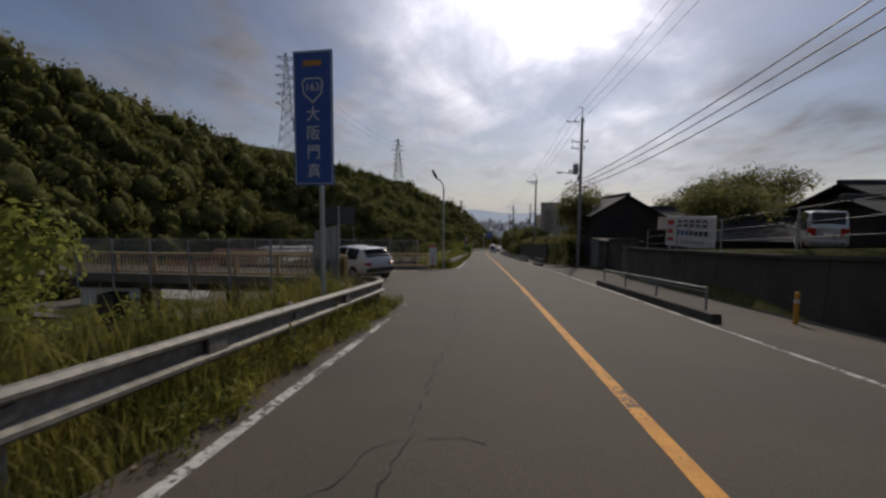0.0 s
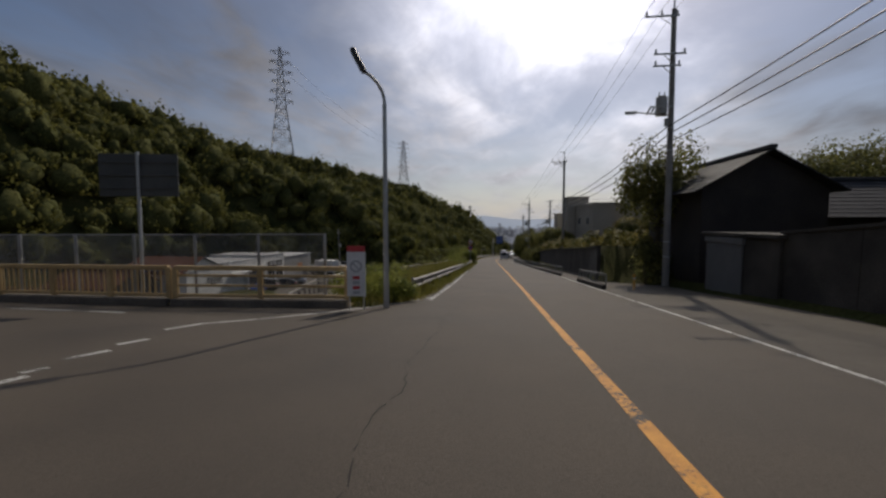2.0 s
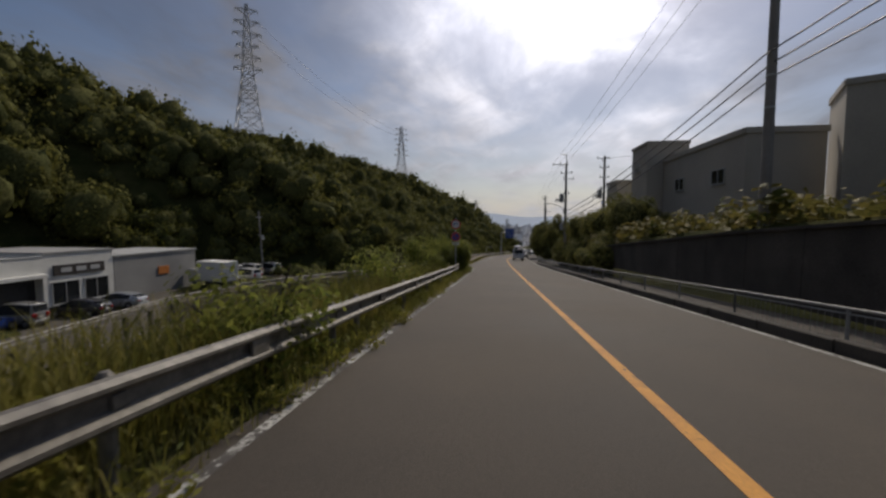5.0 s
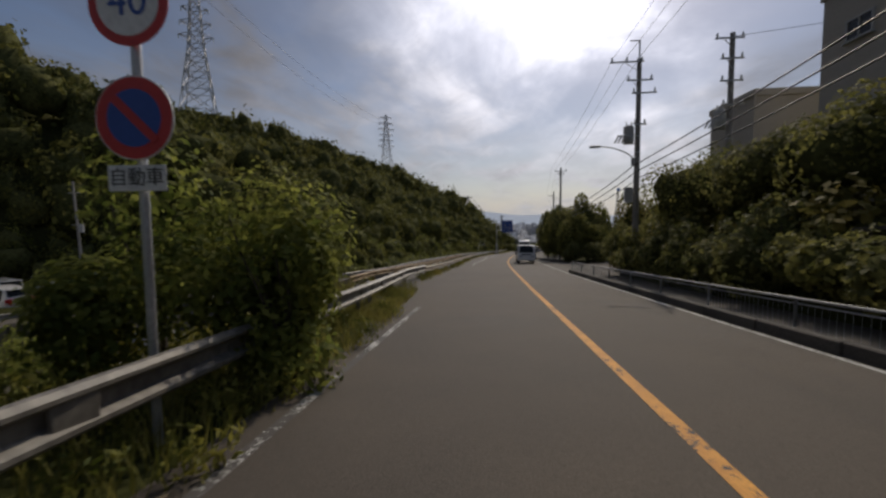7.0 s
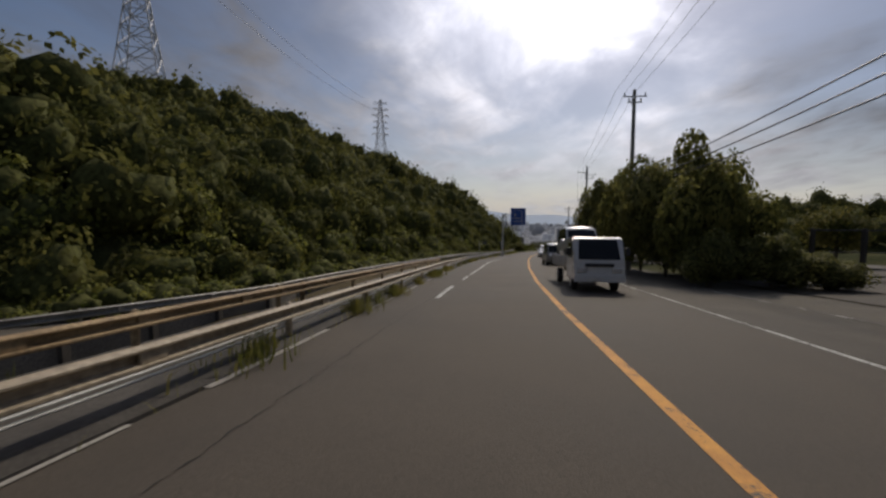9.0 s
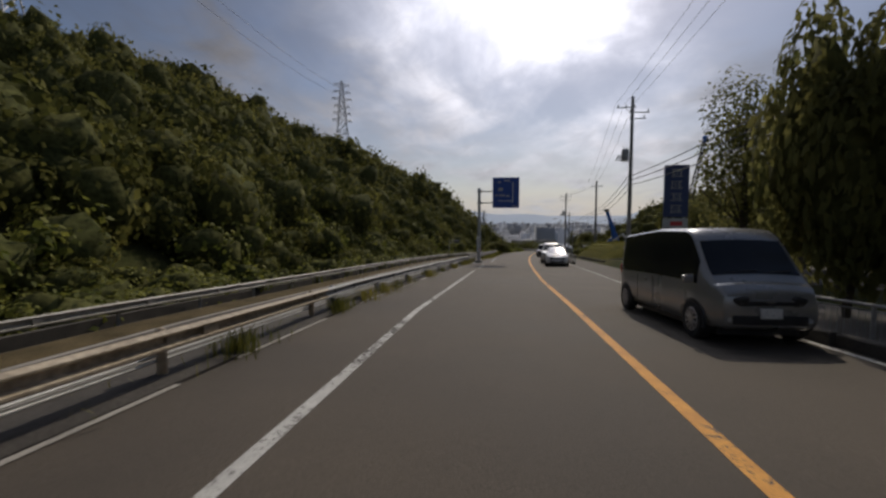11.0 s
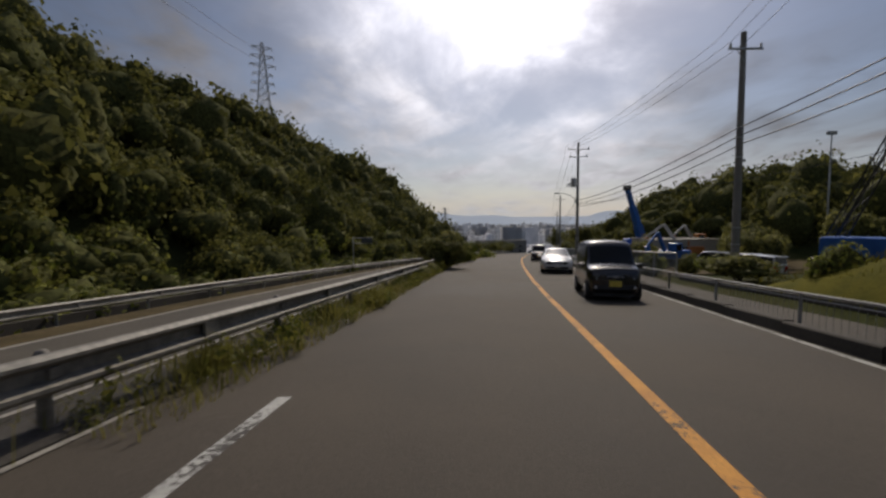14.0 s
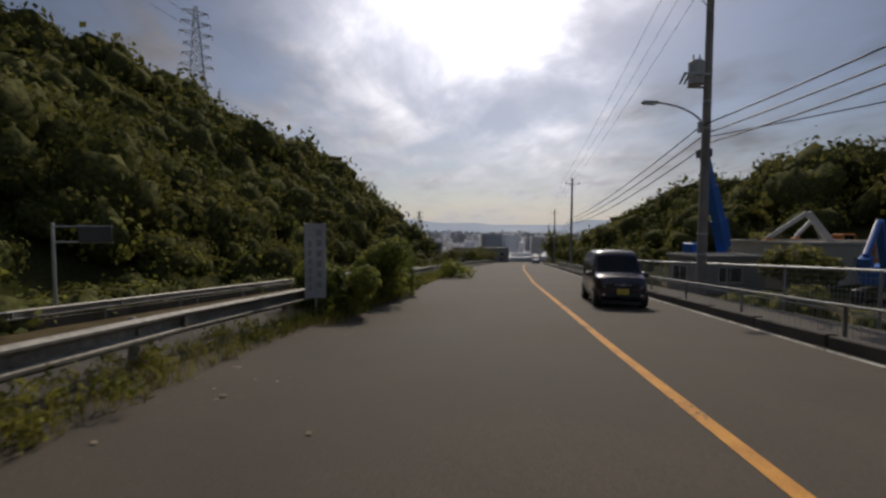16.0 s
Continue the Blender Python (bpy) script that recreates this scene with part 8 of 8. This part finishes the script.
box_truck()
car(pose(-24.2, 107.4, float(road_z(107.4) + low_d(107.4)) + 0.07, -4, 0, -28), "hatch", 3.8, 1.68, 1.5, PEARL, "white small hatchback on the lower road", 0.29, group="")
for i, y in enumerate((105.6, 108.6, 111.4, 114.2)):
    parked((-34.0, -38.5, -37.4, -36.0)[i], y, 80, "minivan", 4.6, 1.75, 1.85, PEARL if i % 2 == 0 else SILVER, "pale minivan parked at the end of the yard")
parked(-30.5, 62.0, 20, "kei", 3.4, 1.48, 1.85, PEARL, "white compact van parked beside the lower road")
parked(17.2, 23.4, -30, "van", 4.7, 1.7, 2.0, SILVER, "silver van parked on the raised car park")
for i, (x, y) in enumerate(((26, 217), (30.5, 229))):
    parked(x, y, 20 + 30 * i, "kei" if i % 2 else "van", 3.6, 1.6, 1.8, SILVER, "silver van parked in the works yard")


# ---------------------------------------------------------------- works yard and machines
def crawler_crane():
    x, y = 37.5, 221.0
    g = float(ground_z(x, y))
    root = thing("crawler_crane", pose(x, y, g, 0, 0, 30), "dark crawler crane with a tall lattice boom in a yard", "crane")
    bm = bmesh.new()
    box(bm, (3.0, 4.2, 1.6), Matrix.Translation((0, 0, 1.9)), 0.15)
    part("cab_body", bm, CRANE_BLUE, root)
    for s in (-1, 1):
        bm = bmesh.new()
        box(bm, (0.8, 5.0, 1.0), Matrix.Translation((s * 1.7, 0, 0.5)), 0.3)
        part("track", bm, DARK, root)
    base, tip = Vector((0, 1.5, 2.5)), Vector((-7.5, -7.6, 1.7 - g + 2.0))
    q = (tip - base).to_track_quat("Z", "Y").to_matrix()
    ln = (tip - base).length
    bm = bmesh.new()
    cor = [q @ Vector((a * 0.45, b * 0.45, 0)) for a, b in ((-1, -1), (1, -1), (1, 1), (-1, 1))]
    ax = (tip - base).normalized()
    for c in cor:
        rod(bm, base + c, tip + c * 0.4, 0.06, seg=5)
    n = 14
    for k in range(n):
        a, b = k / n, (k + 1) / n
        for i in range(4):
            c, d = cor[i] * (1 - 0.6 * a), cor[(i + 1) % 4] * (1 - 0.6 * b)
            rod(bm, base.lerp(tip, a) + c, base.lerp(tip, b) + d, 0.035, seg=4)
    part("boom", bm, DARK, root)
    bm = bmesh.new()
    rod(bm, (1.0, 2.0, 3.0), tip, 0.03, seg=5)
    part("stay", bm, WIRE, root)
    bm = bmesh.new()
    box(bm, (0.8, 0.5, 0.9), Matrix.Translation(tip), 0.1)
    part("sheave_head", bm, CRANE_BLUE, root)


crawler_crane()


def excavator(x, y, rz, paint, label, reach=1.0):
    g = float(ground_z(x, y))
    root = thing("excavator", pose(x, y, g, 0, 0, rz), label, "excavator", "machines in the yard")
    for s in (-1, 1):
        bm = bmesh.new()
        box(bm, (0.55, 3.6, 0.8), Matrix.Translation((s * 1.15, 0, 0.4)), 0.25)
        part("track", bm, DARK, root)
    bm = bmesh.new()
    box(bm, (2.5, 3.0, 1.0), Matrix.Translation((0, -0.4, 1.45)), 0.15)
    part("body", bm, paint, root)
    bm = bmesh.new()
    box(bm, (1.0, 1.5, 1.5), Matrix.Translation((-0.7, 0.6, 2.1)), 0.12)
    cab = part("cab", bm, paint, root)
    bm = bmesh.new()
    box(bm, (1.04, 1.1, 0.8), Matrix.Translation((-0.7, 0.7, 2.35)), 0.05)
    part("window", bm, GLASS, cab)
    k = reach
    for nm, a, b, w in (("boom", (0.3, 1.0, 1.8), (0.3, 3.2 * k, 5.2 * k), 0.42), ("stick", (0.3, 3.2 * k, 5.2 * k), (0.3, 5.6 * k, 3.2 * k), 0.3), ("bucket", (0.3, 5.6 * k, 3.2 * k), (0.3, 5.3 * k, 2.2 * k), 0.6)):
        a, b = Vector(a), Vector(b)
        bm = bmesh.new()
        box(bm, (w * 0.7, w, (b - a).length), Matrix.Translation((a + b) / 2) @ (b - a).to_track_quat("Z", "Y").to_matrix().to_4x4(), 0.05)
        part(nm, bm, paint if nm == "bucket" else SHUTTER if paint is MACHINE_ORANGE else paint, root)


excavator(37.0, 244, 60, MACHINE_ORANGE, "orange excavator with a raised arm in the yard", 0.95)
excavator(31.0, 237, 120, CRANE_BLUE, "blue excavator with a bent arm in the yard", 0.8)
excavator(43.5, 252, 100, MACHINE_ORANGE, "orange excavator with a raised arm in the yard", 0.8)


def mobile_crane():
    x, y = 36.5, 258.0
    g = float(ground_z(x, y))
    root = thing("mobile_crane", pose(x, y, g), "bright blue mobile crane with its telescopic boom raised", "crane")
    bm = bmesh.new()
    box(bm, (2.6, 7.0, 1.2), Matrix.Translation((0, 0, 1.3)), 0.15)
    part("carrier", bm, CRANE_BLUE, root)
    for s in (-1, 1):
        for yy in (-2.4, 0.2, 2.4):
            wheel(root, s * 1.15, yy, 0.55, 0.35)
    a, b = Vector((0.6, -1.0, 2.2)), Vector((-3.0, -2.5, -7.0 - g + 0.4))
    for k, w in enumerate((1.0, 0.8, 0.6)):
        p, q = a.lerp(b, k / 3), a.lerp(b, (k + 1) / 3 + (0.0 if k == 2 else 0.02))
        bm = bmesh.new()
        box(bm, (w, w * 1.2, (q - p).length), Matrix.Translation((p + q) / 2) @ (q - p).to_track_quat("Z", "Y").to_matrix().to_4x4(), 0.06)
        part("boom_section", bm, CRANE_BLUE, root)
    bm = bmesh.new()
    box(bm, (1.0, 1.0, 0.8), Matrix.Translation(b), 0.1)
    part("boom_head", bm, DARK, root)
    bm = bmesh.new()
    box(bm, (1.4, 1.6, 1.5), Matrix.Translation((-0.5, 2.4, 2.4)), 0.15)
    part("cab", bm, CRANE_BLUE, root)


mobile_crane()


def yard_sheds():
    for x, y, w, d, h, mat, lab in ((40, 205, 8, 6, 3.6, WALL_GREY, "grey flat-roofed shed at the yard edge"), (36, 246, 9, 6, 3.0, WALL_TAN, "low tan shed in the works yard"), (28, 246, 5, 3, 2.6, WALL_GREY, "grey site container in the works yard"), (27, 172, 10, 7, 3.6, WALL_DARK, "dark low building behind the lane"), (40, 190, 10, 8, 4.6, WALL_GREY, "grey building behind the shop sign")):
        g = float(ground_z(x, y))
        block_building(x - w / 2, x + w / 2, y - d / 2, y + d / 2, g, g + h, mat, lab, 0.2, (("-x", 0, h * 0.55, 1.6, 1.0), ("-y", 0, h * 0.55, 1.6, 1.0)), "shed", "shed")
    for x, y, h in ((55, 243, 15), (48, 250, 13)):
        root = thing("floodlight_mast", on_ground(x, y), "thin grey mast with a lamp cluster on top", "mast", "masts")
        bm = bmesh.new()
        rod(bm, (0, 0, -0.5), (0, 0, h), 0.14, 0.08, 10)
        part("mast", bm, STEEL, root)
        bm = bmesh.new()
        box(bm, (1.2, 0.4, 0.5), Matrix.Translation((0, 0, h)), 0.08)
        part("lamp_cluster", bm, SHUTTER, root)
    # panel fence between footway and works yard
    pts = [(float(right_x(y)) + 0.5, float(y)) for y in np.arange(205, 262, 3.0)]
    for i in range(0, len(pts) - 1, 6):
        seg = pts[i:i + 7]
        base = Vector((*seg[0], float(road_z(seg[0][1]))))
        root = thing("mesh_fence", Matrix.Translation(base), "green-grey mesh fence with pale rails along the works yard", "fence", "yard fences")
        P = [Vector((x, y, float(road_z(y)))) - base for x, y in seg]
        for p in P:
            bm = bmesh.new()
            rod(bm, p + Vector((0, 0, -1.2)), p + Vector((0, 0, 1.25)), 0.035, seg=8)
            part("post", bm, MESH_GREY, root)
        for a, b in zip(P, P[1:]):
            bm = bmesh.new()
            rod(bm, a + Vector((0, 0, 1.22)), b + Vector((0, 0, 1.22)), 0.035, seg=8)
            part("top_rail", bm, STEEL, root)
            bm = bmesh.new()
            for k in range(1, 24):
                c = a.lerp(b, k / 24)
                rod(bm, c + Vector((0, 0, -0.1)), c + Vector((0, 0, 1.2)), 0.006, seg=4)
            for k in range(1, 8):
                rod(bm, a + Vector((0, 0, 0.15 * k)), b + Vector((0, 0, 0.15 * k)), 0.004, seg=4)
            part("panel", bm, MESH_GREY, root)


yard_sheds()
for i, y in enumerate(np.arange(190.5, 262, 3.6)):
    x = float(right_x(y)) + 1.9 + 0.7 * math.sin(i * 1.7)
    big_shrub(on_ground(x, float(y)), "scruffy green shrub behind the footway fence", 1.0 + 0.3 * math.sin(i * 2.3), 1.3 + 0.5 * math.sin(i * 1.3), 900, 0.085, LEAF_EVER if i % 2 else LEAF_BUSH, 900 + 3 * i, "bush", "shrubs behind the fence", "bush")
for i, (x, y, r, h) in enumerate(((33, 226, 2.2, 4.0), (36, 231, 2.6, 4.6), (29.5, 241, 2.0, 3.6), (41, 238, 3.0, 5.5), (33.5, 249, 2.2, 4.0), (46, 230, 3.0, 6.0), (38, 210, 2.6, 5.0), (32, 200, 2.4, 4.4))):
    big_shrub(on_ground(x, y), "dark leafy tree among the yards", r, h, 1800, 0.085, LEAF_EVER, 960 + 3 * i, "evergreen_tree", "trees in the works yard", "tree")
sheet("works_yard", lambda y: right_x(y) + 1.5, lambda y: right_x(y) + 26, np.arange(206, 258, 2.0), 8, lambda X, Y: ground_z(X, Y) - road_z(Y) + 0.06, SOIL, "bare earth works yard with machines", "yard")
# ---------------------------------------------------------------- distance
def build_city():
    """The town on the plain, distance haze in its pale colour: many small blocks with gaps, and a few tall ones."""
    rng = np.random.default_rng(23)
    V, F = [], []
    zp = float(road_z(2000))
    for _ in range(5200):
        y = 760 + 3600 * rng.random() ** 1.25
        x = float(centre(min(y, 900))) * 0.3 + rng.normal(0, 0.36) * y - 0.02 * y
        w, d = rng.uniform(8, 30), rng.uniform(8, 30)
        h = rng.uniform(5, 13) if rng.random() < 0.93 else rng.uniform(16, 40)
        z = zp if y > 1000 else float(road_z(y))
        i = len(V)
        V += [(x - w / 2, y - d / 2, z - 3), (x + w / 2, y - d / 2, z - 3), (x + w / 2, y + d / 2, z - 3), (x - w / 2, y + d / 2, z - 3),
              (x - w / 2, y - d / 2, z + h), (x + w / 2, y - d / 2, z + h), (x + w / 2, y + d / 2, z + h), (x - w / 2, y + d / 2, z + h)]
        F += [(i, i + 1, i + 5, i + 4), (i + 1, i + 2, i + 6, i + 5), (i + 2, i + 3, i + 7, i + 6), (i + 3, i, i + 4, i + 7), (i + 4, i + 5, i + 6, i + 7)]
    tagged(grid_mesh("far_town", V, F, CITY), "town of low blocks on the plain, distance haze in its pale grey", "town", "", "stuff")
    # distant hills, their bluish haze painted as a glow
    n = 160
    for name, dist, base_h, amp, seed in (("haze_glow_hills", 4300, 30, 150, 1.0), ("haze_glow_hills", 4650, 90, 200, 4.0)):
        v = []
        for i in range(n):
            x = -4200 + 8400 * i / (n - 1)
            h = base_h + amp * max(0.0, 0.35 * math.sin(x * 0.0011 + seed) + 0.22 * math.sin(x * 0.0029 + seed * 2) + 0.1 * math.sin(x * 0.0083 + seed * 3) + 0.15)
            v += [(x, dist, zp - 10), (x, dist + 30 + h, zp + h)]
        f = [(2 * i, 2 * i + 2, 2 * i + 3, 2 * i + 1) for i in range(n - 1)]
        tagged(grid_mesh(name, v, f, HAZE_HILL, None, True), "hills beyond the plain, haze painted as a pale blue glow", "backdrop", "", "structure")
    ys = np.geomspace(900, 4850, 24)
    sheet("plain", lambda y: -0.95 * y - 300, lambda y: 0.95 * y + 300, ys, 20, 1.2, PLAIN, "grey-green plain reaching the horizon, distance haze in its pale tone", "ground")


# lightened ground tone carries the haze of the distance
PLAIN = surf("haze_pale_plain", (0.17, 0.19, 0.19), (0.25, 0.26, 0.26), 0.008, 1.0, 0.0, 0.06, stain=0.25)
build_city()
# dark roadside trees and buildings where the road drops away
for i, (x, y, r, h) in enumerate(((44, 300, 3.5, 7), (39, 318, 3.5, 8), (47, 332, 4, 8), (52, 345, 4, 9), (35, 285, 2.5, 6), (33.5, 276, 2.2, 7.5), (35.0, 280, 2.0, 7.0), (16, 345, 4, 6), (24, 365, 4, 7), (30, 380, 5, 8), (36, 395, 5, 8))):
    tree(on_ground(x, y), "dark tree where the road drops away", r, h, 0.2, 900, 0.4, LEAF_DARK, 120 + i, "trees down the road")
for x, y, w, d, h in ((30, 420, 16, 10, 8), (52, 470, 14, 12, 9), (12, 440, 12, 10, 7)):
    g = float(ground_z(x, y))
    block_building(x - w / 2, x + w / 2, y - d / 2, y + d / 2, g, g + h, WALL_GREY, "dark grey building down the road", 0.4, (("-y", -3, h * 0.6, 2.0, 1.4), ("-y", 3, h * 0.6, 2.0, 1.4), ("-y", -3, h * 0.25, 2.0, 1.4), ("-y", 3, h * 0.25, 2.0, 1.4)))
x, y = -70.0, 1150.0
block_building(x - 9, x + 9, y - 8, y + 8, float(road_z(y)), float(road_z(y)) + 48, WALL_DARK, "dark tower block rising from the town", 0.8)


# ---------------------------------------------------------------- road wear
def crack(points, width, label="dark crack running along the asphalt"):
    """A crooked dark crack lying in the road surface."""
    rng = np.random.default_rng(int(abs(points[0][1]) * 10) + 3)
    bm = bmesh.new()
    prev = None
    P = []
    for (ax, ay), (bx, by) in zip(points, points[1:]):
        n = max(2, int(math.hypot(bx - ax, by - ay) / 0.12))
        for k in range(n):
            t = k / n
            P.append((ax + (bx - ax) * t + rng.normal(0, 0.022), ay + (by - ay) * t))
    for i, (x, y) in enumerate(P):
        w = width * rng.uniform(0.05, 0.95)
        z = float(road_z(y)) + 0.0065
        a, b = bm.verts.new((x - w, y, z)), bm.verts.new((x + w, y + rng.uniform(-0.02, 0.02), z))
        if prev and rng.random() > 0.08:
            bm.faces.new((prev[0], prev[1], b, a))
        prev = (a, b)
    tagged(part("road_crack", bm, CRACK), label, "crack", "cracks in the road", "structure")


CRACK = surf("crack_dark", (0.008, 0.007, 0.006), (0.02, 0.018, 0.015), 3.0, 0.95, 0.0, 30.0)
crack(((-0.62, -4), (-0.66, 2.6), (-0.61, 3.3), (-0.64, 4.2), (-0.63, 5.7), (-0.45, 9.0)), 0.011)
crack(((-1.05, 2.3), (-0.98, 2.66), (-0.87, 3.07), (-0.61, 3.28), (-0.2, 3.35), (0.14, 3.2)), 0.007)
crack(((-0.6, 8.5), (-0.75, 11), (-0.7, 13.4), (-0.88, 16.2), (-0.81, 16.5), (-0.85, 17.0), (-1.03, 17.7), (-0.93, 18.1), (-0.74, 19.2), (-0.73, 20), (-0.87, 21.4), (-0.99, 21.8), (-1.05, 22.6), (-0.93, 23.5), (-1.11, 24.5), (-1.07, 27), (-1.0, 27.2), (-1.14, 28.7), (-1.04, 29.6), (-1.04, 30.7), (-0.95, 34)), 0.012)
crack(((-3.6, 94), (-3.56, 98.3), (-3.63, 99.5), (-3.77, 102.5), (-3.54, 105.4), (-3.53, 106.6), (-3.51, 108.6), (-3.39, 113), (-3.34, 116.8), (-3.2, 124)), 0.012)
crack(((-3.1, 150), (-2.4, 160), (-1.6, 168), (-0.9, 173), (-0.2, 180)), 0.008)
for y in (108.2, 131.0, 139.5):
    crack(((-2.6, y), (-1.2, y + 0.15), (0.2, y - 0.1)), 0.006, "fine crack across the asphalt")


def litter():
    rng = np.random.default_rng(77)
    V, F = [], []
    for k in range(420):
        if k < 260:
            y = rng.uniform(204, 236)
            x = float(guard_x(y)) + 0.7 + abs(rng.normal(0, 0.7))
        else:
            y = rng.uniform(-4, 92)
            x = float(centre(y)) - 3.95 + abs(rng.normal(0, 0.18))
            if 10.5 < y < 33:
                continue
        s = rng.uniform(0.012, 0.045)
        a = rng.uniform(0, 6.28)
        z = float(road_z(y)) + 0.008
        i = len(V)
        for q in range(4):
            b = a + q * 1.571
            V.append((x + math.cos(b) * s * (1.4 if q % 2 else 0.6), y + math.sin(b) * s, z + rng.uniform(0, 0.02)))
        F.append((i, i + 1, i + 2, i + 3))
    tagged(grid_mesh("litter", V, F, surf("dry_leaves", (0.10, 0.07, 0.035), (0.30, 0.25, 0.17), 9.0, 0.9, 0.0, 40.0, island=0.5)), "dry leaves and scraps along the road edge", "litter", "", "stuff")


litter()
